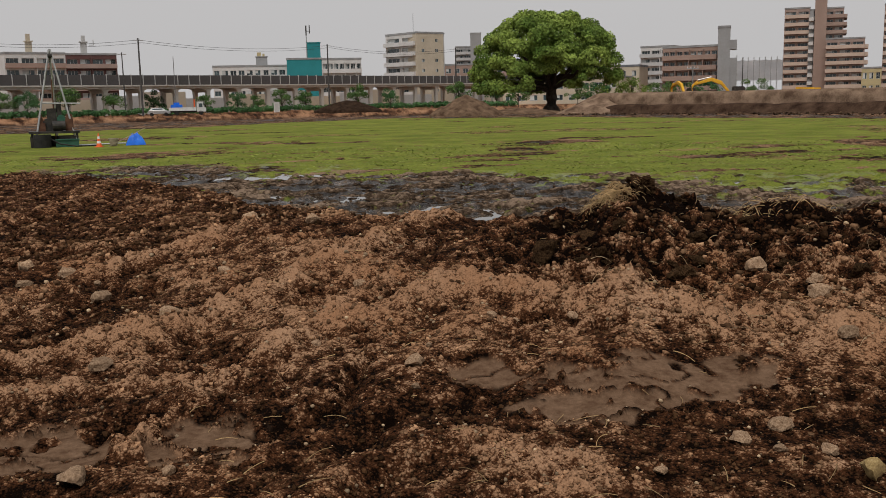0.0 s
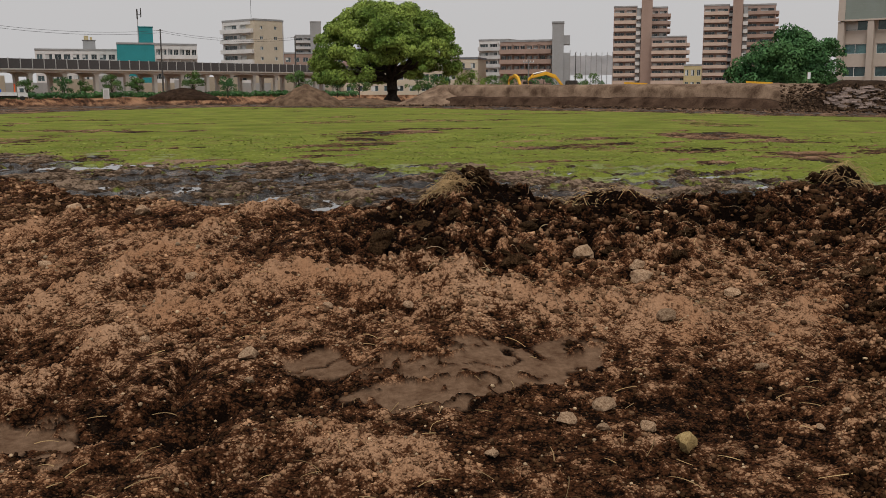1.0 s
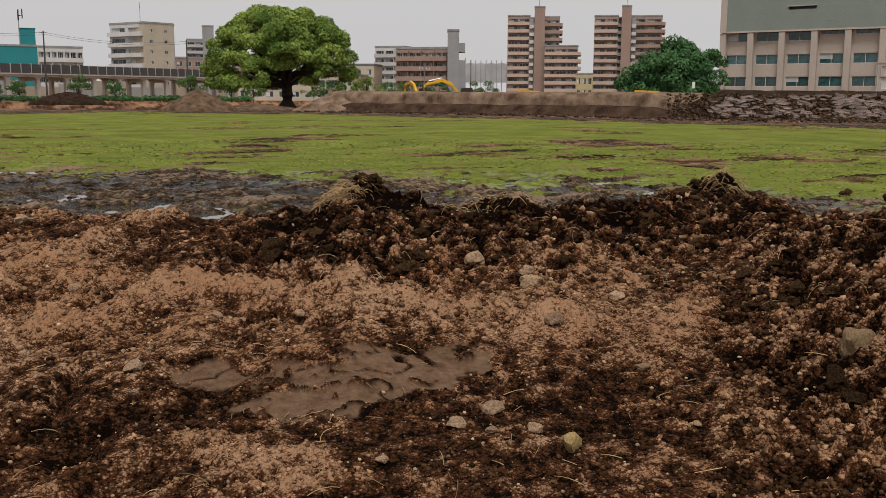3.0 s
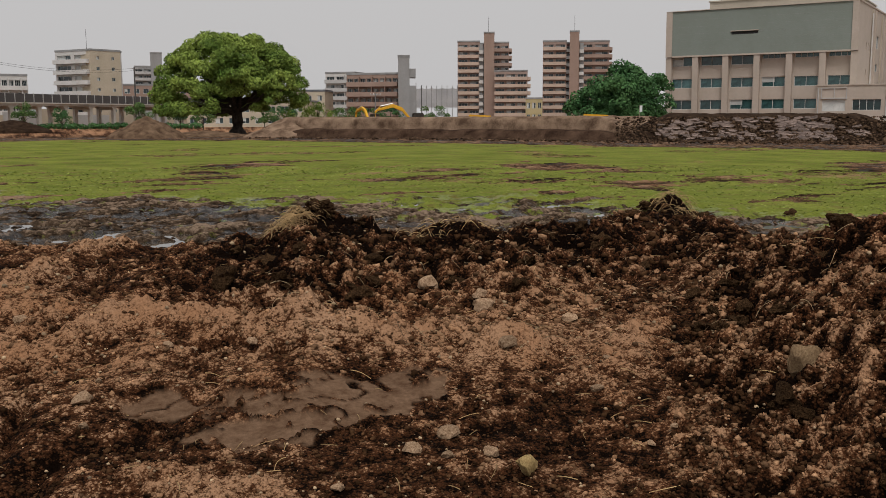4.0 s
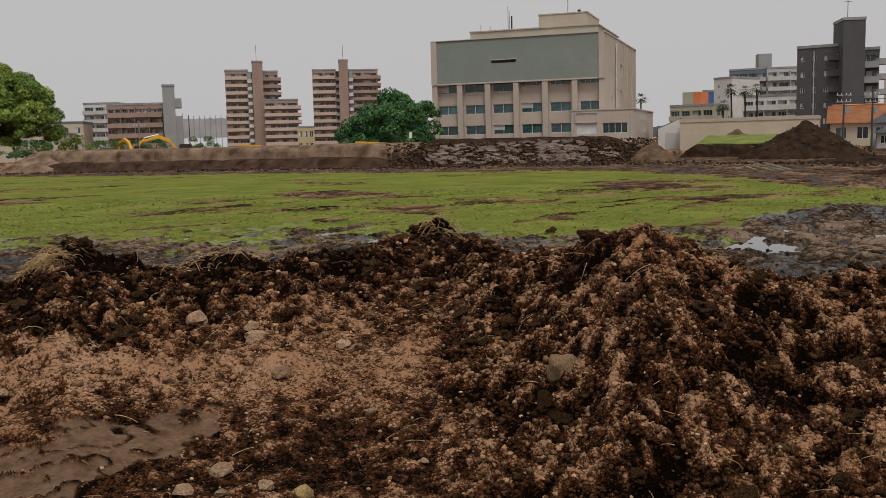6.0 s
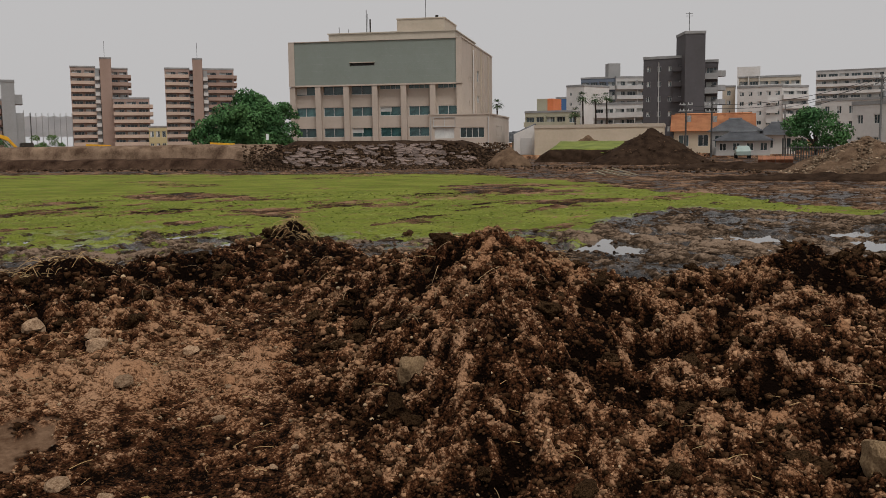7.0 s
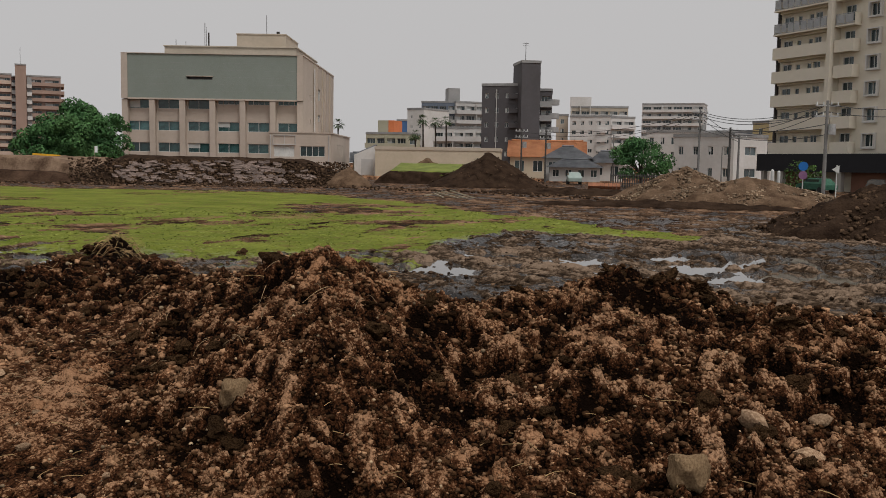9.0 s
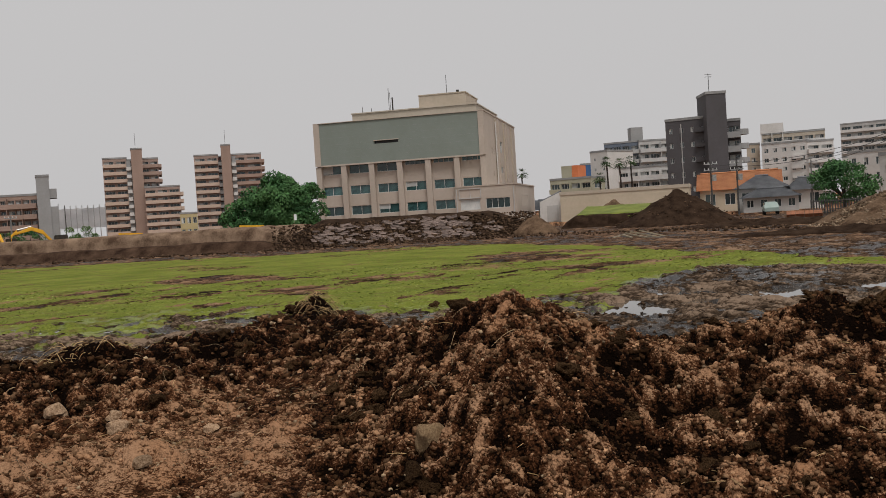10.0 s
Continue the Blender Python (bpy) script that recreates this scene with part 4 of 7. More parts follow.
# ---------------- straw, roots and grass ----------------
def fibres(name, count, place, length, width, mat, label, category, droop=.5, lift=.3, seed=3):
    rr = random.Random(seed)
    cos, faces = [], []
    for _ in range(count):
        x, y, z = place(rr)
        ln, a, e = length * rr.uniform(.4, 1.2), rr.uniform(0, math.tau), rr.uniform(-.1, 1) * lift
        bend = rr.uniform(-1.4, 1.4)
        base = len(cos)
        px, py, pz = x, y, z
        n = 5
        for k in range(n):
            w = width * rr.uniform(.8, 1.1) * (1 - .6 * k / n)
            sx, sy = -math.sin(a) * w, math.cos(a) * w
            cos += [(px - sx, py - sy, pz), (px + sx, py + sy, pz), (px, py, pz + w * 1.4)]
            a += bend / n
            e -= droop / n
            px, py, pz = px + math.cos(a) * ln / n, py + math.sin(a) * ln / n, pz + math.sin(e) * ln / n
        for k in range(n - 1):
            b = base + k * 3
            for i in range(3):
                faces.append((b + i, b + (i + 1) % 3, b + 3 + (i + 1) % 3, b + 3 + i))
    me = bpy.data.meshes.new(name)
    me.from_pydata(cos, [], faces)
    me.materials.append(mat)
    return tagged(new(name, me), label, category, kind="stuff")


def on_soil(lo, hi, az0, az1, up=.015):
    def place(rr):
        az = rr.uniform(az0, az1)
        d = min(lo * (hi / lo) ** rr.random(), float(crest(az)) + .2)
        x, y = plan(az, d)
        return x, y, soil_z(x, y) + up
    return place


def round_spot(cx, cy, s, up):
    def place(rr):
        x, y = rr.gauss(cx, s), rr.gauss(cy, s)
        return x, y, soil_z(x, y) + rr.uniform(.3, 1) * up
    return place


fibres("dry_roots", 280, on_soil(3.6, 10, -22, 78), .22, .0030, STRAW, "dry pale roots and straw on the soil", "roots", .6, .5)
fibres("ridge_roots", 700, on_soil(6.5, 11.5, 8, 50, .02), .20, .0030, ROOT, "matted dry roots hanging from the dug clods", "roots", 1.6, .7, 4)
fibres("straw_tuft", 700, round_spot(1.80, 10.10, .12, .05), .15, .0040, STRAW, "pale dry grass tuft on the ridge", "dry grass", 2.2, 1.2, 5)
fibres("straw_tuft", 260, round_spot(6.95, 10.7, .24, .07), .30, .0045, STRAW, "matted dry grass sod on the ridge", "dry grass", 2.4, 1.0, 6)
fibres("straw_tuft", 160, round_spot(3.6, 10.0, .3, .08), .3, .005, STRAW, "thin dry grass on the ridge", "dry grass", 2.2, 1.0, 7)


def grass_field():
    count = 42000
    r = 17 * (44 / 17) ** rng.random(count)
    a = np.radians(rng.uniform(-30, 76, count))
    x, y = r * np.sin(a), r * np.cos(a)
    z, dry_lit, clay, wet, grass = ground_z(x, y, True)
    ok = (grass + .35 * layered(x, y, 1.2, 3, 83) > .52)
    x, y, z, r = x[ok], y[ok], z[ok], r[ok]
    n = len(x)
    h = rng.uniform(.012, .034, n) * np.clip(r / 30, .8, 1.3)
    w = h * rng.uniform(.6, 1.2, n)
    t = rng.uniform(0, math.pi, n)
    dx, dy = np.cos(t) * w, np.sin(t) * w
    lx, ly = rng.normal(0, 3, n) * h, rng.normal(0, 3, n) * h
    co = np.stack([np.stack([x - dx, y - dy, z], 1), np.stack([x + dx, y + dy, z], 1), np.stack([x + lx - dx * .4, y + ly - dy * .4, z + h], 1), np.stack([x + lx * .5 + dx * .3, y + ly * .5 + dy * .3, z + h * .8], 1)], 1)
    me = bpy.data.meshes.new("grass")
    me.vertices.add(4 * n)
    me.vertices.foreach_set("co", co.ravel())
    f = (np.arange(n) * 4)[:, None] + np.array([0, 1, 3, 0, 3, 2])
    me.loops.add(6 * n)
    me.loops.foreach_set("vertex_index", f.ravel().astype(np.int32))
    me.polygons.add(2 * n)
    me.polygons.foreach_set("loop_start", np.arange(0, 6 * n, 3, dtype=np.int32))
    me.update(calc_edges=True)
    me.materials.append(GRASS_BLADE)
    tagged(new("grass", me), "short patchy green grass on the wet field", "grass", kind="stuff")


grass_field()


# ---------------- trees ----------------
def leaf_cloud(clumps, leaf, density, rr, droop=.25):
    """Leaves as small bent pairs of faces over the shells of many clumps (x, y, z, radius)."""
    centres, normals = [], []
    for cx, cy, cz, cr in clumps:
        n = int(density * cr * cr)
        u = rr.normal(size=(n, 3))
        u /= np.linalg.norm(u, axis=1)[:, None]
        keep = u[:, 2] > -.55
        u = u[keep]
        shell = cr * (0.72 + 0.36 * rr.random(len(u)) ** .7)
        centres.append(np.array([cx, cy, cz]) + u * shell[:, None] * np.array([1, 1, .82]))
        normals.append(u)
    c, nrm = np.concatenate(centres), np.concatenate(normals)
    n = len(c)
    nrm = nrm + rr.normal(scale=.45, size=(n, 3))
    nrm /= np.linalg.norm(nrm, axis=1)[:, None]
    t = np.cross(nrm, rr.normal(size=(n, 3)))
    t /= np.linalg.norm(t, axis=1)[:, None]
    b = np.cross(nrm, t)
    s = leaf * rr.uniform(.6, 1.3, n)[:, None]
    co = np.stack([c - t * s * .5, c + b * s * .34 - nrm * s * .06, c + t * s * .5 - nrm * s * droop * .4, c - b * s * .34 - nrm * s * .06], 1)
    return co.reshape(-1, 3), n


def crown_mesh(name, clumps, leaf, density, mat, seed):
    co, n = leaf_cloud(clumps, leaf, density, np.random.default_rng(seed))
    me = bpy.data.meshes.new(name)
    me.vertices.add(len(co))
    me.vertices.foreach_set("co", co.ravel())
    me.loops.add(4 * n)
    me.loops.foreach_set("vertex_index", np.arange(4 * n, dtype=np.int32))
    me.polygons.add(n)
    me.polygons.foreach_set("loop_start", np.arange(0, 4 * n, 4, dtype=np.int32))
    me.update(calc_edges=True)
    me.materials.append(mat)
    return me


def big_tree():
    """The broad camphor tree that stands alone: a domed crown of heaped clumps on spreading limbs."""
    px, py = plan(6.45, 143)
    t = thing("camphor_tree", "broad old camphor tree with a domed green crown", "tree", pose(px, py, 0, 0, 0, -6.45))
    rr = random.Random(21)
    tips, clumps = [], []
    for k in range(270):
        a, q = rr.uniform(0, math.tau), math.sqrt(rr.random())
        x, y = math.cos(a) * q * 11.3 - .6, math.sin(a) * q * 9.2
        dome = 3.2 + 10.9 * math.sqrt(max(.0, 1 - q ** 2.15))
        low = 2.7 + 1.2 * (x > 4) + 2.0 * (1 - q)
        z = dome - rr.uniform(.2, .9) if k < 150 else rr.uniform(low, max(low + .4, dome - 1.2))
        clumps.append((x, y, max(z, low), rr.uniform(1.0, 1.8) * (1.0 - .2 * q)))
    bm = bmesh.new()
    tube(bm, [(0, 0, -.3), (.05, 0, .5), (.1, 0, 1.6), (0, .1, 3.2), (-.1, .1, 4.6)], [1.55, 1.1, .85, .8, .65], 12)
    part("trunk", bm, BARK, t, "thick dark fissured trunk")
    for k, c in enumerate(rr.sample(clumps, 46)):
        s = Vector((rr.uniform(-.4, .4), rr.uniform(-.3, .3), rr.uniform(2.6, 5.0)))
        e = Vector(c[:3])
        mid = s.lerp(e, .5) + Vector((0, 0, rr.uniform(-1.0, .2)))
        bm = tube(bmesh.new(), [s, s.lerp(mid, .5) + Vector((rr.uniform(-.3, .3), 0, .1)), mid, mid.lerp(e, .6), e], [.27, .22, .17, .10, .04], 6)
        part("limb", bm, BARK, t)
    part("crown", crown_mesh("crown", clumps, .34, 330, LEAF_CAMPHOR, 4), LEAF_CAMPHOR, t, "dense heaped crown of fresh green leaves")


big_tree()


def tree(name, label, az, d, h, w, mat, seed, trunk=.16, clumps=26, leaf=.3, density=95, low=.3, category="tree", group=""):
    px, py = plan(az, d)
    t = thing(name, label, category, pose(px, py, 0, 0, 0, -az), group)
    rr = random.Random(seed)
    cl = []
    for k in range(clumps):
        a, q = rr.uniform(0, math.tau), math.sqrt(rr.random())
        x, y = math.cos(a) * q * w * .42, math.sin(a) * q * w * .42
        topz = h * (low + (1 - low) * math.sqrt(max(.05, 1 - q * q * .85)))
        z = rr.uniform(h * low, topz) if k % 3 else topz - h * .08
        cl.append((x, y, z, rr.uniform(.11, .19) * min(w, h * 1.1)))
    bm = tube(bmesh.new(), [(0, 0, -.1), (0.03 * h, 0, h * .3), (0, .02 * h, h * .75)], [trunk, trunk * .75, trunk * .25], 8)
    part("trunk", bm, BARK, t)
    for c in rr.sample(cl, min(7, len(cl))):
        part("limb", tube(bmesh.new(), [(0, 0, h * .28), (c[0] * .5, c[1] * .5, h * .3 + (c[2] - h * .3) * .6), c[:3]], [trunk * .5, trunk * .35, trunk * .1], 5), BARK, t)
    part("crown", crown_mesh("crown", cl, leaf, density, mat, seed), mat, t)
    return t


tree("tree", "large dark green tree behind the earth bank", 29.3, 138, 9.3, 11.0, LEAF_DARK, 31, .4, 60, .40, 190, .15)
tree("tree", "large dark green tree behind the earth bank", 27.3, 136, 6.2, 6.5, LEAF_DARK, 33, .3, 30, .40, 190, .15)
tree("tree", "dark green tree beside the office building", 31.0, 142, 8.8, 7.0, LEAF_DARK, 35, .3, 30, .40, 190, .15)
tree("tree", "round green tree in a house garden", 62.3, 110, 5.4, 7.4, LEAF_DARK, 37, .2, 46, .28, 230, .22)
tree("tree", "light green young tree behind the bank", 11.2, 150, 4.6, 5.5, LEAF_CAMPHOR, 39, .12, 20, .28, 110, .35)
tree("tree", "light green young tree behind the bank", 9.9, 152, 4.2, 4.5, LEAF_CAMPHOR, 40, .12, 16, .28, 110, .35)
tree("shrub", "clipped green bush beside the apartment block", 71.0, 107, 3.3, 3.0, LEAF_MID, 41, .1, 20, .22, 150, .1, "shrub")
tree("shrub", "green bush beside the apartment block", 72.0, 106, 2.8, 2.6, LEAF_MID, 43, .1, 16, .22, 150, .1, "shrub")
for k, (a, d, h, w) in enumerate(((-3.2, 205, 4.6, 4.2), (-9.6, 205, 4.6, 5.0), (-8.2, 208, 4.8, 4.6), (-12.2, 215, 4.5, 4.6), (-14, 214, 4, 4), (-5.2, 210, 5.6, 5), (-16.9, 222, 5.2, 5.5),
                                  (-19.1, 210, 5, 5.5), (-21.5, 205, 5.6, 6), (-23.6, 200, 4.8, 5.5), (-25.0, 200, 5.0, 5.5), (.9, 215, 5.4, 6.5), (3.2, 200, 5.0, 6), (4.5, 196, 4.4, 5),
                                  (8.0, 186, 5.0, 5), (9.2, 200, 4.8, 6), (12.8, 210, 4.8, 8), (14.0, 214, 4.5, 8), (15.5, 215, 4.6, 7), (18.0, 230, 5.0, 9), (-11, 210, 3.6, 4))):
    tree("tree", "small round street tree near the railway viaduct" if a < 0 else "dark green tree in front of the far buildings", a, d, h, w,
         LEAF_MID if k % 3 else LEAF_DARK, 100 + k, .1, 16, .26, 260, .3, group="trees along the site edge")


def palm(az, d, h, seed):
    px, py = plan(az, d)
    t = thing("palm_tree", "tall fan palm with a shaggy round head", "palm tree", pose(px, py, 0), "palms by the warehouse")
    rr = random.Random(seed)
    part("trunk", tube(bmesh.new(), [(0, 0, -.1), (.1, 0, h * .5), (0, .1, h - .8)], [.28, .2, .17], 8), BARK, t)
    bm = bmesh.new()
    for k in range(46):
        a, e = rr.uniform(0, math.tau), rr.uniform(-.7, 1.3)
        ln = rr.uniform(1.1, 1.7)
        p = Vector((0, .1, h - .8))
        d1 = Vector((math.cos(a) * math.cos(e), math.sin(a) * math.cos(e), math.sin(e)))
        s = Vector((-math.sin(a), math.cos(a), 0))
        tip = p + d1 * ln
        for f in (-.5, -.25, 0, .25, .5):
            q = tip + s * f * 1.3 + Vector((0, 0, -.25 - abs(f) * .5))
            m = p + d1 * ln * .55
            bm.faces.new([bm.verts.new(v) for v in (m - s * .05, m + s * .05, q + s * .05, q - s * .05)])
    part("crown", bm, PALM_LEAF, t)


for az, d, h, sd in ((49.2, 205, 12.4, 1), (49.95, 205, 12.0, 2), (50.6, 205, 12.3, 3), (48.75, 200, 9.0, 4), (44.1, 215, 11.6, 5)):
    palm(az, d, h, sd)

# the clipped hedge along the viaduct
hedge = thing("hedge", "long clipped dark green hedge along the railway", "hedge")
hedge_line = [plan(a, d) for a, d in ((-30, 185), (-20, 196), (-8, 206), (0, 215), (4.5, 222))]
for k, (p, q) in enumerate(zip(hedge_line, hedge_line[1:])):
    p, q = Vector((*p, 0)), Vector((*q, 0))
    n = int((q - p).length / .9)
    cl = [(*(p.lerp(q, i / n) + Vector((random.uniform(-.3, .3), random.uniform(-.3, .3), 0)))[:2], .55 + random.uniform(-.1, .3), .85) for i in range(n)]
    part("hedge_run", crown_mesh("hedge_run", cl, .42, 210, LEAF_DARK, 70 + k), LEAF_DARK, hedge)


# ---------------- buildings ----------------
CACHE = {}


def window_mesh(w, h, mull, glass):
    key = ("w", round(w, 2), round(h, 2), mull, glass.name)
    if key not in CACHE:
        t, bm = min(.07, w * .08), bmesh.new()
        loops = [[bm.verts.new((x, y, z)) for x, z in ((a, a), (w - a, a), (w - a, h - a), (a, h - a))] for a, y in ((0, .05), (0, -.03), (t, -.03), (t, .05))]
        for a, c in zip(loops, loops[1:] + loops[:1]):
            for k in range(4):
                bm.faces.new((a[k], a[(k + 1) % 4], c[(k + 1) % 4], c[k]))
        CACHE[key] = (mesh_of("window", bm, FRAME), mesh_of("pane", boxes((t, .055, t, w - t, .075, h - t)), glass),
                      mesh_of("mullion", boxes((-t * .5, -.025, t, t * .5, .05, h - t)), FRAME))
    return CACHE[key]


def add_window(parent, at, w, h, mull=1, glass=None, blind=0.0):
    f, g, bar_mesh = window_mesh(w, h, mull, glass or GLASS)
    ob = part("window", f, FRAME, parent, at=at)
    for k in range(mull):
        part("mullion", bar_mesh, FRAME, ob, at=pose(w * (k + 1) / (mull + 1), 0, 0))
    part("pane", g, GLASS, ob)
    if blind:
        key = ("b", round(w, 2), round(h, 2), round(blind, 2))
        if key not in CACHE:
            CACHE[key] = mesh_of("blind", boxes((.08, .035, h * (1 - blind), w * .55, .05, h - .07)), CURTAIN)
        part("blind", CACHE[key], CURTAIN, ob)


def facade(bm, m, w, h, holes, depth=.22):
    """A wall face w by h with openings cut through to a reveal. holes: (x0, z0, x1, z1)."""
    xs = sorted({0, w, *(v for q in holes for v in (q[0], q[2]))})
    zs = sorted({0, h, *(v for q in holes for v in (q[1], q[3]))})

    def quad(*p):
        bm.faces.new([bm.verts.new(m @ Vector(v)) for v in p])
    for x0, x1 in zip(xs, xs[1:]):

        for z0, z1 in zip(zs, zs[1:]):
            cx, cz = (x0 + x1) / 2, (z0 + z1) / 2
            solid = not any(q[0] < cx < q[2] and q[1] < cz < q[3] for q in holes)
            if solid:
                quad((x0, 0, z0), (x1, 0, z0), (x1, 0, z1), (x0, 0, z1))
    for x0, z0, x1, z1 in holes:
        quad((x0, 0, z0), (x0, depth, z0), (x1, depth, z0), (x1, 0, z0))
        quad((x0, 0, z1), (x1, 0, z1), (x1, depth, z1), (x0, depth, z1))
        quad((x0, 0, z0), (x0, 0, z1), (x0, depth, z1), (x0, depth, z0))
        quad((x1, 0, z0), (x1, depth, z0), (x1, depth, z1), (x1, 0, z1))
        quad((x0, depth, z0), (x1, depth, z0), (x1, depth, z1), (x0, depth, z1))


def balcony_mesh(w, dep, hp, mat, rail):
    key = ("bal", round(w, 2), dep, hp, mat.name, rail)
    if key not in CACHE:
        bm = boxes((0, -dep, -.16, w, 0, 0))
        if not rail:
            box(bm, 0, -dep, 0, w, -dep + .12, hp)
        box(bm, 0, -dep + .12, 0, .1, 0, hp)
        box(bm, w - .1, -dep + .12, 0, w, 0, hp)
        me = mesh_of("balcony", bm, mat)
        rl = None
        if rail:
            bm = boxes((.1, -dep, hp - .07, w - .1, -dep + .06, hp), (.1, -dep, .04, w - .1, -dep + .06, .1))
            n = max(2, int(w / .9))
            for k in range(n):
                x = .1 + (w - .2) * k / n
                box(bm, x, -dep, .1, x + .05, -dep + .05, hp - .07)
                box(bm, x + .14, -dep + .01, .16, x + (w - .2) / n - .08, -dep + .03, hp - .12)
            rl = mesh_of("railing", bm, RAIL)
        CACHE[key] = (me, rl)
    return CACHE[key]


def building(name, label, category, left, right, depth, h, wall, floors, bays, style="windows", side_bays=0, side_style="windows", band=None, ground=0.0,
             ww=.6, wh=.5, glass=None, side="r", rail=False, pent=(), group="", roof=True, mull=1):
    """A block whose front runs from one bearing and distance to another; depth runs away from it."""
    p, q = Vector((*plan(*left), 0)), Vector((*plan(*right), 0))
    u = (q - p).normalized()
    w = (q - p).length
    t = thing(name, label, category, Matrix.Translation(p) @ pose(0, 0, 0, 0, 0, math.degrees(math.atan2(u.y, u.x))), group)
    rr = random.Random(name + str(left))
    fh = (h - ground - .5) / floors
    bm = bmesh.new()
    back = Matrix.Identity(4)
    faces = [(Matrix.Identity(4), w, bays, style)]
    if side == "r":
        faces.append((Matrix.Translation((w, 0, 0)) @ pose(0, 0, 0, 0, 0, 90), depth, side_bays, side_style))
        plain = [((0, depth, 0), (0, 0, 0))]
    else:
        faces.append((Matrix.Translation((0, depth, 0)) @ pose(0, 0, 0, 0, 0, -90), depth, side_bays, side_style))
        plain = [((w, 0, 0), (w, depth, 0))]
    plain.append(((w, depth, 0), (0, depth, 0)))
    for a, c in plain:
        a, c = Vector(a), Vector(c)
        bm.faces.new([bm.verts.new(v) for v in (a, c, c + Vector((0, 0, h)), a + Vector((0, 0, h)))])
    for m, fw, nb, st in faces:
        holes, made = [], []
        if nb:
            bw = fw / nb
            for f in range(floors):
                z = ground + f * fh
                for k in range(nb):
                    if st == "windows":
                        a, c = bw * ww * (.85 if rr.random() < .2 else 1), fh * wh
                        q0 = (k * bw + (bw - a) / 2, z + fh * .32, k * bw + (bw + a) / 2, z + fh * .32 + c)
                    else:
                        q0 = (k * bw + bw * .10, z + .12, k * bw + bw * .90, z + fh * .80)
                    holes.append(q0)
                    made.append((q0, m))
        facade(bm, m, fw, h, holes, .22 if st == "windows" else .5)
        for q0, mm in made:
            add_window(t, mm @ pose(q0[0], .12 if st == "windows" else .4, q0[1]), q0[2] - q0[0], q0[3] - q0[1], mull if st == "windows" else 2, glass, rr.choice((0, 0, .9, .6)))
        if nb and st == "balcony":
            for f in range(floors):
                me, rl = balcony_mesh(fw * .985, 1.2, 1.1, band or wall, rail)
                ob = part("balcony", me, band or wall, t, at=m @ pose(fw * .0075, -.003, ground + f * fh + .1))
                if rl:
                    part("railing", rl, RAIL, ob)
            for k in range(1, nb):
                if k % 2 == 0:
                    part("party_wall", boxes((k * fw / nb - .08, -1.1, ground + .12, k * fw / nb + .08, -.005, h - .6)), wall, t, at=m)
    part("wall", bm, wall, t)
    part("roof", boxes((-.1, -.1, h, w + .1, depth + .1, h + .12), (-.1, -.1, h + .12, w + .1, .1, h + .55), (w - .1, .1, h + .12, w + .1, depth + .1, h + .55),
                       (-.1, .1, h + .12, .1, depth + .1, h + .55)), ROOFING if roof is True else roof, t)
    for px, py, pw, pd, ph, pm in pent:
        part("roof_house", boxes((px, py, h + .12, px + pw, py + pd, h + ph), (px - .15, py - .15, h + ph, px + pw + .15, py + pd + .15, h + ph + .15)), pm, t)
    return t


def mast(parent, x, y, z, h, arms=3):
    bm = bar((x, y, z), (x, y, z + h), .06)
    for k in range(arms):
        tube(bm, [(x - .7, y, z + h * (.95 - k * .12)), (x + .7, y, z + h * (.95 - k * .12))], [.04, .04], 5)
    part("antenna", bm, DARKSTEEL, parent)


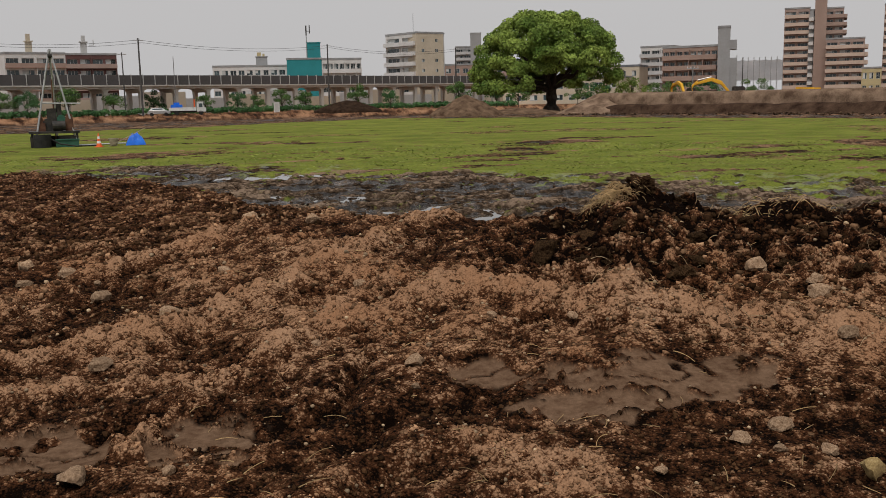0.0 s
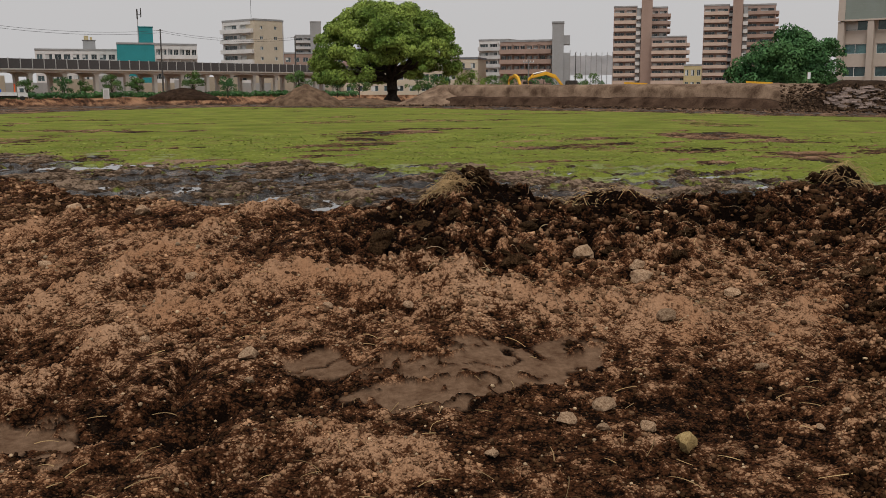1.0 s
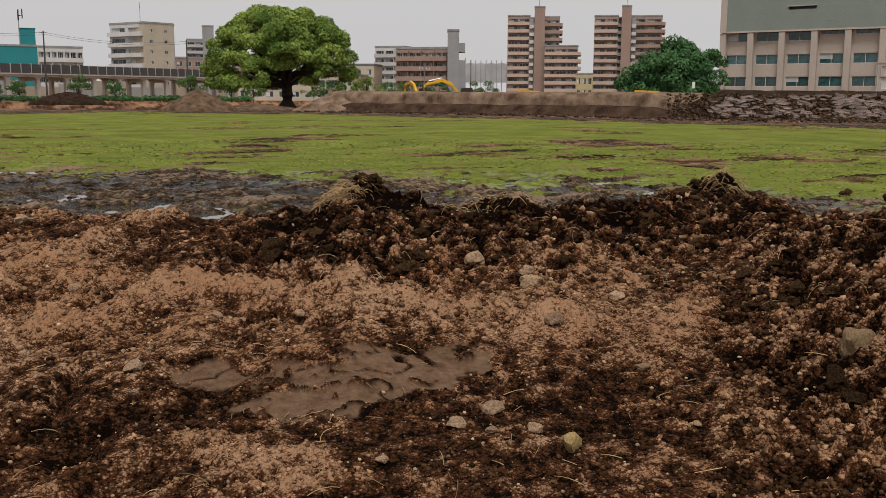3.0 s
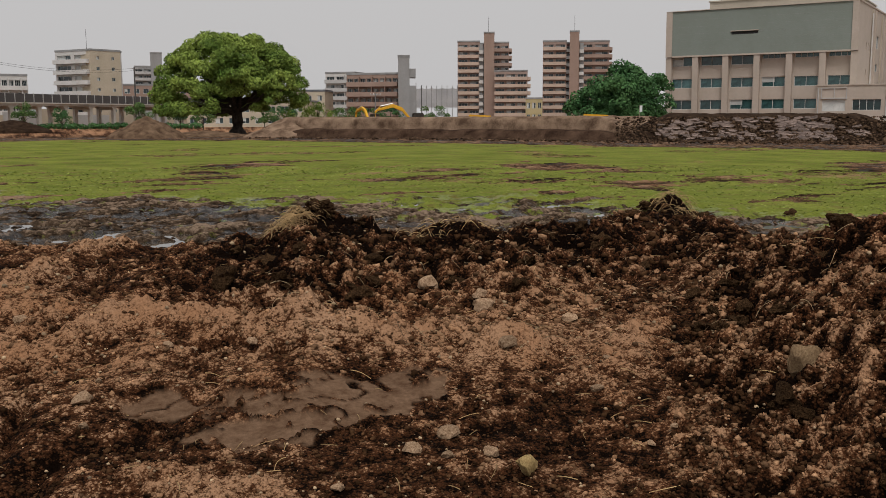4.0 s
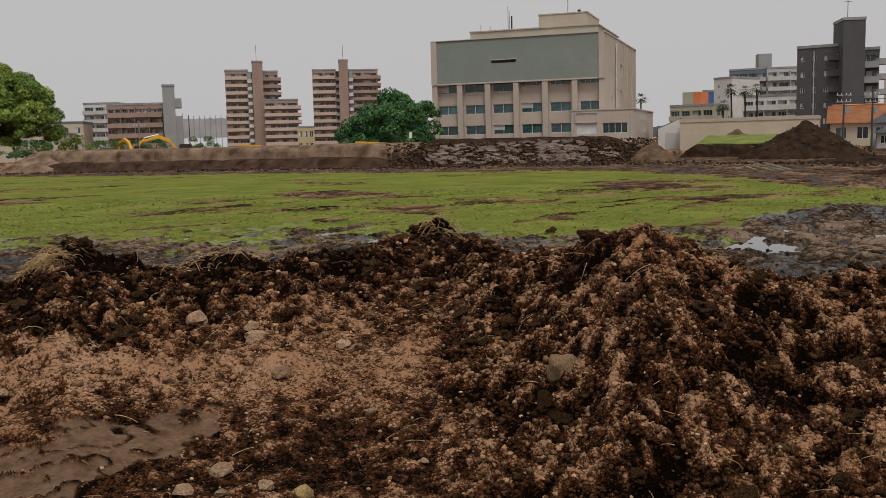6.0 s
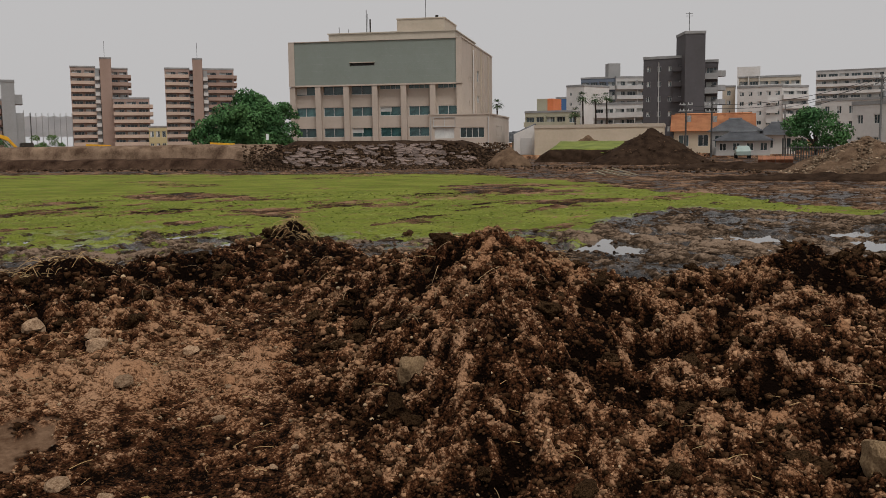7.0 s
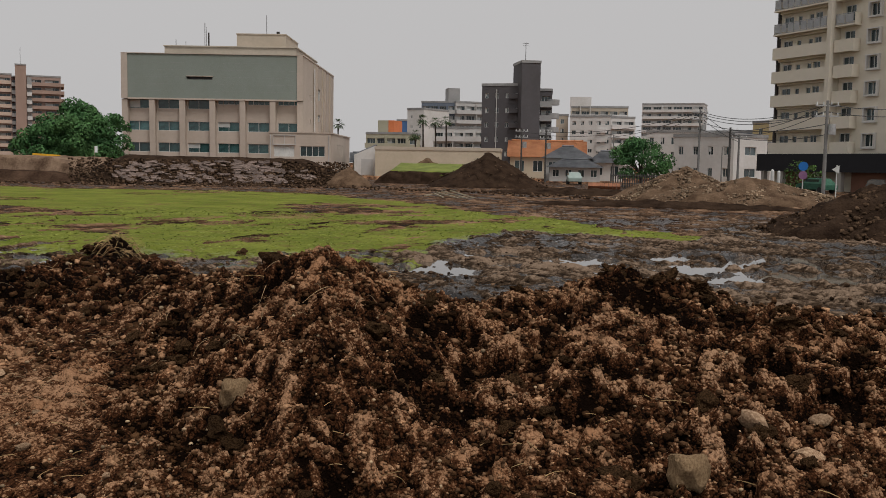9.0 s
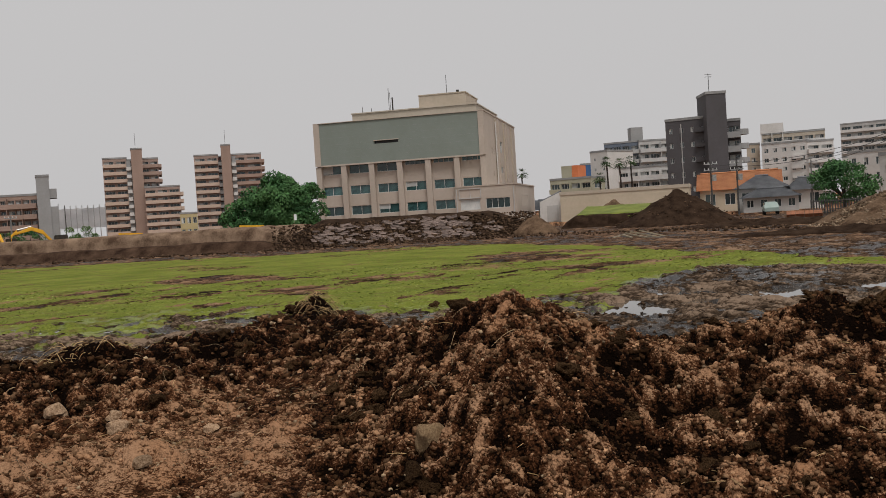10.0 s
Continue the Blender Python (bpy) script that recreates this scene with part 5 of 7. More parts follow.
# ---- the office building with its blank green-grey upper storeys ----
def office():
    u, v = Vector((*plan(51.3, 1), 0)), Vector((*plan(141.3, 1), 0))
    p = u * 166 - v * 58.9
    t = thing("office_building", "concrete office building with a blank grey-green upper facade", "office building",
              Matrix.Translation(p) @ pose(0, 0, 0, 0, 0, math.degrees(math.atan2(v.y, v.x))))
    W, D, H = 31.8, 40.0, 20.5
    bay = W / 6
    holes = []
    for f, z in enumerate((3.5, 7.25, 11.1)):
        for k in range(6):
            tall = 1.65 if not (f == 2 and k > 2) else .75
            z0 = z if tall > 1 else z + .85
            holes.append((k * bay + .75, z0, (k + 1) * bay - .75, z0 + tall))
    bm = bmesh.new()
    facade(bm, Matrix.Translation((0, .9, 0)), W, 12.9, holes, .3)
    sides = [(6.5 + 2.2 * k, 13.2, 7.3 + 2.2 * k, 14.4) for k in range(2)] + [(17, 14.0, 19.5, 16.2), (17, 10, 19.5, 11.3), (7, 9, 7.8, 10), (14, 5.2, 15.2, 7.2), (17.5, 5.2, 19, 7.2)]
    facade(bm, Matrix.Translation((W, .9, 0)) @ pose(0, 0, 0, 0, 0, 90), D - .9, H, sides, .3)
    for a, c in (((0, D, 0), (0, .9, 0)), ((W, D, 0), (0, D, 0))):
        a, c = Vector(a), Vector(c)
        bm.faces.new([bm.verts.new(q) for q in (a, c, c + Vector((0, 0, H)), a + Vector((0, 0, H)))])
    part("wall", bm, OFFICE, t)
    for k, (x0, z0, x1, z1) in enumerate(holes):
        add_window(t, pose(x0, 1.05, z0), x1 - x0, z1 - z0, 1 if z1 - z0 > 1 else 3, TEALGLASS, (0, 0, .55, 0, 0, .9, 0)[k % 7] if z1 - z0 > 1 else 0)
    sm = Matrix.Translation((W, .9, 0)) @ pose(0, 0, 0, 0, 0, 90)
    for x0, z0, x1, z1 in sides:
        add_window(t, sm @ pose(x0, .15, z0), x1 - x0, z1 - z0, 1, GLASS)
    # the overhanging upper box, with its pale end piers
    bm = boxes((1.1, -.25, 12.9, 11.5, .9, 20.49), (16.0, -.25, 12.9, W - 1.0, .9, 20.49), (11.5, -.25, 12.9, 16.0, .9, 16.15), (11.5, -.25, 16.65, 16.0, .9, 20.49))
    part("upper_cladding", bm, PANEL, t, "blank grey-green cladding")
    for k in range(1, 6):
        part("cladding_joint", boxes((1.1, -.256, 12.9 + k * 1.22, 11.4, -.25, 12.915 + k * 1.22), (16.1, -.256, 12.9 + k * 1.22, W - 1.0, -.25, 12.915 + k * 1.22)), GREY, t)
    part("slot", boxes((11.5, .3, 16.15, 16.0, .5, 16.65)), DARKGREY, t)
    part("slot_hood", boxes((11.4, -.45, 16.66, 16.1, -.25, 16.78)), OFFICE, t)
    for x0, x1 in ((0, 1.1), (W - 1.0, W)):
        part("end_pier", boxes((x0, -.4, 12.7, x1, .9, 20.5)), OFFICE, t)
    part("soffit", boxes((1.1, -.3, 12.62, W - 1.0, .897, 12.895)), OFFICE, t)
    part("parapet", boxes((0, -.42, 20.5, W + .1, .0, 20.62), (W - .25, 0, 20.5, W + .12, D, 20.75)), OFFICE, t)
    for k in range(7):
        x = min(max(k * bay, .5), W - .5)
        bm = boxes((x - .5, .25, 0, x + .5, .897, 12.6))
        for q in bm.verts:
            if q.co.z > 6 and q.co.y < .5:
                q.co.y = -.22
        part("column", bm, OFFICE, t)
    for k, y in enumerate((12.0, 15.5, 22.5, 26, 33)):
        part("rib", boxes((W + .003, y, .3, W + .28, y + .35, 20.2)), OFFICE if k % 2 else BEIGE, t)
    part("downpipe", bar((W + .25, 11.6, 6), (W + .25, 11.6, 19.5), .12), WHITE, t)
    part("roof", boxes((.1, .9, 20.3, W - .3, D - .1, 20.45)), ROOFING, t)
    part("roof_house", boxes((5.7, 6, 20.45, 29.6, 30, 22.5), (5.5, 5.8, 22.5, 29.8, 30.2, 22.7)), BEIGE, t)
    part("roof_house", boxes((18.1, 9, 22.7, 27.1, 22, 25.2), (18.0, 8.9, 25.2, 27.2, 22.1, 25.4)), BEIGE, t)
    for x, y, z, h, r in ((12.9, 6.5, 22.7, 4.2, .05), (13.6, 6.5, 22.7, 2.4, .14), (13.1, 6.7, 22.7, 3.4, .04), (7.5, 7, 22.7, 1.2, .05), (9.3, 7, 22.7, .8, .05), (23.5, 9.5, 25.4, 3.4, .05), (25.5, 10, 25.4, .5, .3)):
        part("antenna", bar((x, y, z), (x, y, z + h), r), DARKSTEEL, t)
    # the low annex
    a = thing("annex", "low concrete annex with a strip of windows", "building", Matrix.Translation(u * 158 - v * 31.5) @ pose(0, 0, 0, 0, 0, math.degrees(math.atan2(v.y, v.x))))
    hs = [(5.3, 3.1, 9.4, 4.8), (.9, 3.0, 4.3, 4.8)]
    bm = bmesh.new()
    facade(bm, Matrix.Identity(4), 10.4, 6.9, hs, .3)
    sh = [(8 + 1.5 * k, 3.2, 8.7 + 1.5 * k, 5.2) for k in range(6)]
    facade(bm, Matrix.Translation((10.4, 0, 0)) @ pose(0, 0, 0, 0, 0, 90), 27, 6.9, sh, .3)
    for c, d in (((0, 8, 0), (0, 0, 0)), ((10.4, 27, 0), (0, 27, 0))):
        c, d = Vector(c), Vector(d)
        bm.faces.new([bm.verts.new(q) for q in (c, d, d + Vector((0, 0, 6.9)), c + Vector((0, 0, 6.9)))])
    part("wall", bm, OFFICE, a)
    for x0, z0, x1, z1 in hs:
        add_window(a, pose(x0, .15, z0), x1 - x0, z1 - z0, 3, TEALGLASS if x0 > 3 else CURTAIN)
    for x0, z0, x1, z1 in sh:
        add_window(a, Matrix.Translation((10.4, 0, 0)) @ pose(0, 0, 0, 0, 0, 90) @ pose(x0, .15, z0), x1 - x0, z1 - z0, 0)
    part("roof", boxes((-.1, -.1, 6.9, 10.55, 27, 7.1)), OFFICE, a)
    for x in (.3, 10.1):
        part("downpipe", bar((x, -.12, .2), (x, -.12, 6.6), .09), PALE, a)
    part("frame", boxes((.7, -.14, 4.9, 4.5, -.02, 5.05), (.7, -.14, 6.5, 4.5, -.02, 6.6), (.7, -.14, 5.05, .8, -.02, 6.5), (2.6, -.14, 5.05, 2.7, -.02, 6.5), (4.4, -.14, 5.05, 4.5, -.02, 6.5)), PALE, a)


office()

# ---- apartment towers behind the bank ----
def tower(label, d, wings, core, shaft):
    for k, (a0, a1, h, dep) in enumerate(wings):
        building("apartment_tower", label, "apartment building", (a0, d), (a1, d), dep, h, REDBROWN, 11, 2, "balcony", 2, "balcony" if k else "windows", band=TILEBROWN if k else CREAM_BAND, ww=.4)
    a0, a1, h = core
    t = building("stair_tower", "brown tiled stair and lift tower of the apartments", "building", (a0, d - 4), (a1, d - 4), 9, h, TILEBROWN, 11, 0)
    mast(t, 1.8, 2, h + .5, 6, 0)
    for f in range(10):
        part("landing", boxes((shaft, 1.2, 1.2 + f * 2.87, shaft + 1.7, 6, 2.5 + f * 2.87)), WHITE, t)
    part("landing_core", boxes((shaft + .1, 2.2, 0, shaft + 1.6, 6, h - 4)), GREY, t)


CREAM_BAND = wall_paint("pink_beige_tile", 0.55, 0.42, 0.34)
tower("brown tiled high-rise apartments with pale balcony bands", 380, ((19.53, 20.85, 31.8, 16), (21.6, 22.58, 31.3, 16)), (21.1, 21.72, 34.8), -1.9)
building("apartment_tower", "lower brown apartment wing with long balconies", "apartment building", (21.72, 370), (23.7, 370), 14, 19.8, REDBROWN, 7, 3, "balcony", 2, "balcony", band=CREAM_BAND)
building("stair_tower", "narrow recessed brown stair bay of the apartments", "building", (20.85, 381), (21.2, 381), 12, 31, DARKRED, 11, 1, "balcony", band=PALE)
tower("brown tiled high-rise apartments with pale balcony bands", 380, ((24.60, 25.98, 31.6, 16), (26.68, 28.48, 31.4, 16)), (26.17, 26.72, 34.9), 3.8)
building("stair_tower", "narrow recessed brown stair bay of the apartments", "building", (25.98, 382), (26.2, 382), 12, 31, DARKRED, 11, 1, "balcony", band=PALE)

# ---- the far side beyond the viaduct ----
b = building("apartment_block", "cream rendered apartments with dark balcony fronts", "apartment building", (-24.5, 288), (-21.4, 292), 14, 16.6, WHITE, 5, 4, "balcony", 2, band=TILEBROWN)
for x in (6.6,):
    part("water_tower", boxes((x + .5, 4.4, 16.7, x + 2.0, 6, 20.2), (x + .2, 4.1, 20.2, x + 2.3, 6.3, 20.5), (x + .7, 4.7, 20.5, x + 1.7, 5.7, 22.4)), CREAM, b)
b = building("apartment_block", "dark red tiled apartments with white balcony screens", "apartment building", (-21.4, 292), (-18.71, 294), 14, 16.4, DARKRED, 5, 4, "balcony", 2, band=REDBROWN)
part("water_tower", boxes((5.0, 4.4, 16.5, 6.6, 6, 20.2), (4.7, 4.1, 20.2, 6.9, 6.3, 20.5), (5.3, 4.7, 20.5, 6.3, 5.7, 22.2), (7.3, 4.6, 19.4, 8.6, 4.8, 19.6), (8.4, 4.6, 19.4, 8.6, 4.8, 21)), PALE, b)
b = building("school_block", "long low white building behind the viaduct", "building", (-13.47, 310), (-7.84, 310), 12, 13.2, WHITE, 4, 12, "windows", 0, ww=.75, pent=((13.5, 3, 3.6, 4, 3.2, GREY),))
part("tank", boxes((13.9, 3.6, 16.6, 15.2, 5, 17.8), (15.6, 3.6, 16.6, 16.3, 5, 17.4)), YELLOW, b)
b = building("teal_building", "teal and white building with a rooftop phone mast", "building", (-9.2, 300), (-7.15, 300), 14, 14.8, TEAL, 4, 0, pent=((6.3, 2, 4.2, 4, 5.2, TEAL),))
part("phone_mast", tube(bmesh.new(), [(6.3, 2, 15), (6.3, 2, 24)], [.16, .12], 6), STEEL, b)
part("phone_antenna", boxes((6.1, 1.7, 22.2, 6.5, 2.1, 25.2), (7.2, 1.7, 22.8, 7.5, 2.1, 25.4), (6.4, 1.85, 23.4, 7.3, 1.95, 23.6)), DARKSTEEL, b)
building("teal_building", "white balconied wing of the teal building", "building", (-7.13, 299), (-4.82, 301), 12, 14.6, WHITE, 4, 7, "balcony", 2)
b = building("apartment_block", "cream apartments with rounded white balconies", "apartment building", (-3.34, 318), (-1.53, 306), 12, 22.6, WHITE, 7, 2, "balcony", 0, band=WHITE, roof=GREY)
b = building("apartment_block", "cream gable wall of the apartments with small windows", "apartment building", (-1.53, 305.5), (.08, 311), 14, 22.6, CREAM, 7, 2, "windows", 0, ww=.22, wh=.32)
mast(b, 1.5, 4, 23, 6, 0)
building("apartment_tower", "distant grey apartment tower", "apartment building", (.80, 455), (1.75, 455), 15, 25.6, GREY, 9, 2, "balcony", band=PALE)
building("apartment_tower", "distant grey windowless lift tower", "building", (1.69, 450), (2.33, 450), 12, 31.4, GREY, 10, 0)
building("apartment_block", "low orange-brown building behind the viaduct", "building", (.11, 332), (4.2, 332), 12, 13.2, TILEBROWN, 4, 8, "windows", ww=.6)
building("low_building", "low cream building behind the tree", "building", (3.6, 262), (10.4, 250), 12, 6.4, CREAM, 2, 9, "windows", ww=.6)
building("low_building", "grey-roofed cream building behind the tree", "building", (8.0, 272), (11.6, 268), 12, 9.6, CREAM, 3, 6, "windows", ww=.5, roof=GREYTILE)
building("apartment_block", "white apartments with dark balconies", "apartment building", (11.66, 334), (13.4, 330), 12, 17.5, WHITE, 6, 3, "balcony", 1, band=PALE)
building("apartment_block", "brown apartments with long access balconies", "apartment building", (12.92, 272), (16.0, 268), 12, 14.3, TILEBROWN, 5, 8, "balcony", 0, band=TILEBROWN)
b = building("stair_tower", "grey concrete stair tower of the brown apartments", "building", (15.98, 262), (16.66, 262), 8, 18.7, GREY, 5, 0)
part("stair_wing", boxes((3.12, .5, 0, 4.8, 7, 11), (3.12, .5, 13.2, 4.8, 7, 15.6)), GREY, b)
building("low_building", "pale low hall in front of the far towers", "building", (23.6, 330), (24.6, 330), 12, 8.5, YELLOW, 2, 3, "windows")

fence = thing("ball_net", "tall white safety netting on steel posts", "net fence")
for k in range(9):
    x, y = plan(17.04 + k * .31, 300)
    part("post", bar((x, y, 0), (x, y, 12.2 if k else 13.0), .12), STEEL, fence)
for k in range(8):
    (x, y), (x2, y2) = plan(17.06 + k * .31, 300), plan(17.33 + k * .31, 300)
    bm = bmesh.new()
    bm.faces.new([bm.verts.new(q) for q in ((x, y, 5.4), (x2, y2, 5.4), (x2, y2, 11.4 - .2 * (k % 2)), (x, y, 11.4 - .2 * ((k + 1) % 2)))])
    bmesh.ops.solidify(bm, geom=bm.faces[:], thickness=.05)
    part("net_panel", bm, NET, fence)

# ---- right of the office ----
w = building("warehouse", "long low beige warehouse wall", "warehouse", (46.35, 162), (53.9, 160), 10, 4.5, CREAM, 1, 0, roof=BEIGE)
gab = thing("warehouse", "small white gabled shed end", "warehouse", Matrix.Translation((*plan(45.1, 166), 0)) @ pose(0, 0, 0, 0, 0, -45.7))
bm = bmesh.new()
vs = [bm.verts.new((x, y, z)) for y in (0, 9) for x, z in ((0, 0), (3.7, 0), (3.7, 5.2), (0, 3.6))]
for f in ((0, 1, 2, 3), (7, 6, 5, 4), (1, 5, 6, 2), (0, 3, 7, 4), (3, 2, 6, 7)):
    bm.faces.new([vs[i] for i in f])
part("wall", bm, WHITE, gab)
part("roof", tube(bmesh.new(), [(-.2, 4.5, 3.62), (3.9, 4.5, 5.42)], [.14, .14], 4), GREYTILE, gab)
part("shutter", boxes((1.2, -.06, .1, 3.2, -.01, 2.9)), PALE, gab)
b = building("flats", "olive cream flats with long balconies", "apartment building", (45.75, 262), (48.19, 258), 12, 10.1, OLIVE, 3, 4, "balcony", 1)
part("roof_house", boxes((2.9, 1.5, 10.2, 6.0, 8, 13.9)), OLIVE, b)
part("roof_sign", boxes((6.004, 1.4, 10.2, 7.7, 8, 13.9)), ORANGE, b, "plain orange panel")
building("blue_block", "plain blue rendered block", "building", (47.58, 302), (48.25, 302), 10, 15.6, BLUEPAINT, 4, 0)
building("flats", "narrow white gable with small square windows", "apartment building", (48.21, 282), (49.23, 278), 12, 18, WHITE, 6, 2, "windows", ww=.25, wh=.3)
building("flats", "blue-grey flats with open balconies", "apartment building", (49.05, 322), (51.1, 320), 12, 22.8, SLATE, 7, 4, "balcony", 1, band=PALE)
b = building("flats", "pale grey flats with open balconies", "apartment building", (51.1, 319), (52.9, 322), 12, 22.8, PALE, 7, 3, "balcony", 1, band=PALE)
part("roof_house", boxes((-2, 2, 22.9, 2.0, 6, 27.7)), GREY, b)
building("flats", "white low flats with horizontal balconies", "apartment building", (49.82, 242), (52.9, 238), 12, 11.2, WHITE, 4, 5, "balcony", 1, band=WHITE)
b = building("dark_apartments", "charcoal tiled apartment block with a tall lift tower", "apartment building", (52.70, 208), (55.13, 206), 14, 19.3, DARKGREY, 6, 4, "windows", 0, ww=.34, wh=.34)
for x in (3.3, 8.6):
    part("downpipe", bar((x, -.1, .5), (x, -.1, 18.6), .1), PALE, b)
for f in range(6):
    part("small_balcony", boxes((6.3, -.7, .9 + f * 3.13, 8.3, -.003, 1.9 + f * 3.13)), DARKGREY, b)
b = building("lift_tower", "windowless charcoal lift tower with an aerial", "building", (55.07, 203), (56.18, 204), 8, 23.9, DARKGREY, 6, 0)
mast(b, 1.2, 2, 24.2, 4.2, 2)
b = building("dark_apartments", "charcoal side wing with rounded balconies", "apartment building", (56.18, 207), (56.9, 207), 12, 18.3, DARKGREY, 6, 1, "balcony", 0, band=GREY)
for f in range(6):
    bm = bmesh.new()
    bmesh.ops.create_cone(bm, segments=20, radius1=1.5, radius2=1.5, depth=1.15, cap_ends=True, matrix=Matrix.Translation((2.7, 1.0, 1.2 + f * 2.95)))
    part("round_balcony", bm, GREY, b)
building("flats", "narrow beige and brown flats", "apartment building", (57.15, 302), (57.86, 302), 10, 18, BEIGE, 6, 1, "windows", ww=.3)
b = building("flats", "white flats with an open zigzag stair", "apartment building", (57.97, 292), (60.4, 288), 12, 17.1, WHITE, 6, 5, "windows", 0, ww=.5, wh=.42)
for f in range(5):
    part("stair_flight", boxes((8.8, -1.0, 1.2 + f * 2.8, 11.8, -.003, 2.3 + f * 2.8)), WHITE, b)
b = building("flats", "white flats with dark open balconies", "apartment building", (60.4, 288), (61.78, 290), 12, 16.8, WHITE, 6, 2, "balcony", 0, band=WHITE)
building("flats", "set-back cream upper storey of the white flats", "apartment building", (58.02, 297), (61.36, 297), 9, 20.3, BEIGE, 7, 6, "balcony", 0, band=WHITE)
b = thing("roof_frame", "open white rooftop frame", "roof structure", Matrix.Translation((*plan(57.95, 294.5), 0)) @ pose(0, 0, 0, 0, 0, -58.5))
for x in (0, 3, 6):
    part("post", boxes((x, 0, 17, x + .25, .25, 23.4), (x, 1.8, 17, x + .25, 2.05, 23.4)), WHITE, b)
part("screen", boxes((-.05, -.1, 20.6, 6.4, -.02, 23.4)), WHITE, b)
building("apartment_tower", "distant white apartment tower with balcony rows", "apartment building", (62.14, 452), (65.64, 448), 14, 31.4, PALE, 10, 6, "balcony", 1, band=WHITE)
building("flats", "pale two-part flats behind the houses", "apartment building", (62.49, 222), (65.6, 218), 10, 10.2, WHITE, 3, 5, "windows", 1, ww=.4)
building("house_block", "pale grey plain two-storey building", "house", (64.12, 152), (67.5, 146), 9, 7.0, WHITE, 2, 4, "windows", 1, ww=.34, wh=.4)
building("house_block", "white two-storey house with wide windows", "house", (67.7, 168), (69.5, 164), 9, 6.3, WHITE, 2, 3, "windows", 1, ww=.6)
building("house_block", "dark slate block behind the white house", "house", (65.6, 232), (68.6, 226), 9, 10.6, SLATE, 3, 4, "windows", 1, ww=.4)
building("house_block", "small yellow rendered flats", "apartment building", (68.45, 205), (70.2, 200), 9, 11.6, YELLOW, 4, 2, "windows", 1, ww=.3)


def gable_house(name, label, az0, az1, d, depth, eave, ridge, wall, roof, bays, hip=.0, floors=1):
    p, q = Vector((*plan(az0, d), 0)), Vector((*plan(az1, d), 0))
    u, w = (q - p).normalized(), (q - p).length
    t = thing(name, label, "house", Matrix.Translation(p) @ pose(0, 0, 0, 0, 0, math.degrees(math.atan2(u.y, u.x))), "houses beside the site")
    bm, holes = bmesh.new(), []
    fh = eave / floors
    for f in range(floors):
        for k in range(bays):
            holes.append((w * (k + .25) / bays, f * fh + fh * .3, w * (k + .78) / bays, f * fh + fh * .8))
    facade(bm, Matrix.Identity(4), w, eave, holes, .15)
    for a, c in (((w, 0, 0), (w, depth, 0)), ((w, depth, 0), (0, depth, 0)), ((0, depth, 0), (0, 0, 0))):
        a, c = Vector(a), Vector(c)
        bm.faces.new([bm.verts.new(x) for x in (a, c, c + Vector((0, 0, eave)), a + Vector((0, 0, eave)))])
    for x in (0, w):
        if hip < .3:
            bm.faces.new([bm.verts.new(v) for v in ((x, 0, eave), (x, depth, eave), (x, depth / 2, ridge - .1))])
    part("wall", bm, wall, t)
    for x0, z0, x1, z1 in holes:
        add_window(t, pose(x0, .08, z0), x1 - x0, z1 - z0, 1)
    o, bm = .6, bmesh.new()
    a = [bm.verts.new(v) for v in ((-o, -o, eave - .15), (w + o, -o, eave - .15), (w + o, depth + o, eave - .15), (-o, depth + o, eave - .15), (hip - (o if hip < .3 else 0), depth / 2, ridge), (w - hip + (o if hip < .3 else 0), depth / 2, ridge))]
    for f in ((0, 1, 5, 4), (2, 3, 4, 5), (1, 2, 5), (3, 0, 4)):
        bm.faces.new([a[i] for i in f])
    bmesh.ops.solidify(bm, geom=bm.faces[:], thickness=.18)
    part("roof", bm, roof, t)
    part("ridge_tiles", tube(bmesh.new(), [(hip, depth / 2, ridge + .05), (w - hip, depth / 2, ridge + .05)], [.16, .16], 6), roof, t)
    return t


gable_house("house", "cream house with a bright orange tiled roof", 54.5, 58.9, 168, 9, 3.9, 6.7, CREAM, ROOFTILE, 4)
gable_house("house", "pale blue-grey house with a grey hipped tile roof", 56.6, 59.3, 146, 7, 3.6, 5.3, PALE, GREYTILE, 3, 2.5)
gable_house("house", "grey-tiled lower front range of the pale house", 56.9, 59.9, 140, 5, 2.2, 3.3, PALE, GREYTILE, 4, 1.8)
gable_house("house", "small white house with a grey tile roof", 59.3, 61.2, 150, 7, 3.0, 4.7, WHITE, GREYTILE, 2, 1.5)
gable_house("house", "small house with a grey roof behind the shed", 45.0, 45.9, 175, 6, 2.4, 4.1, CREAM, GREYTILE, 1)

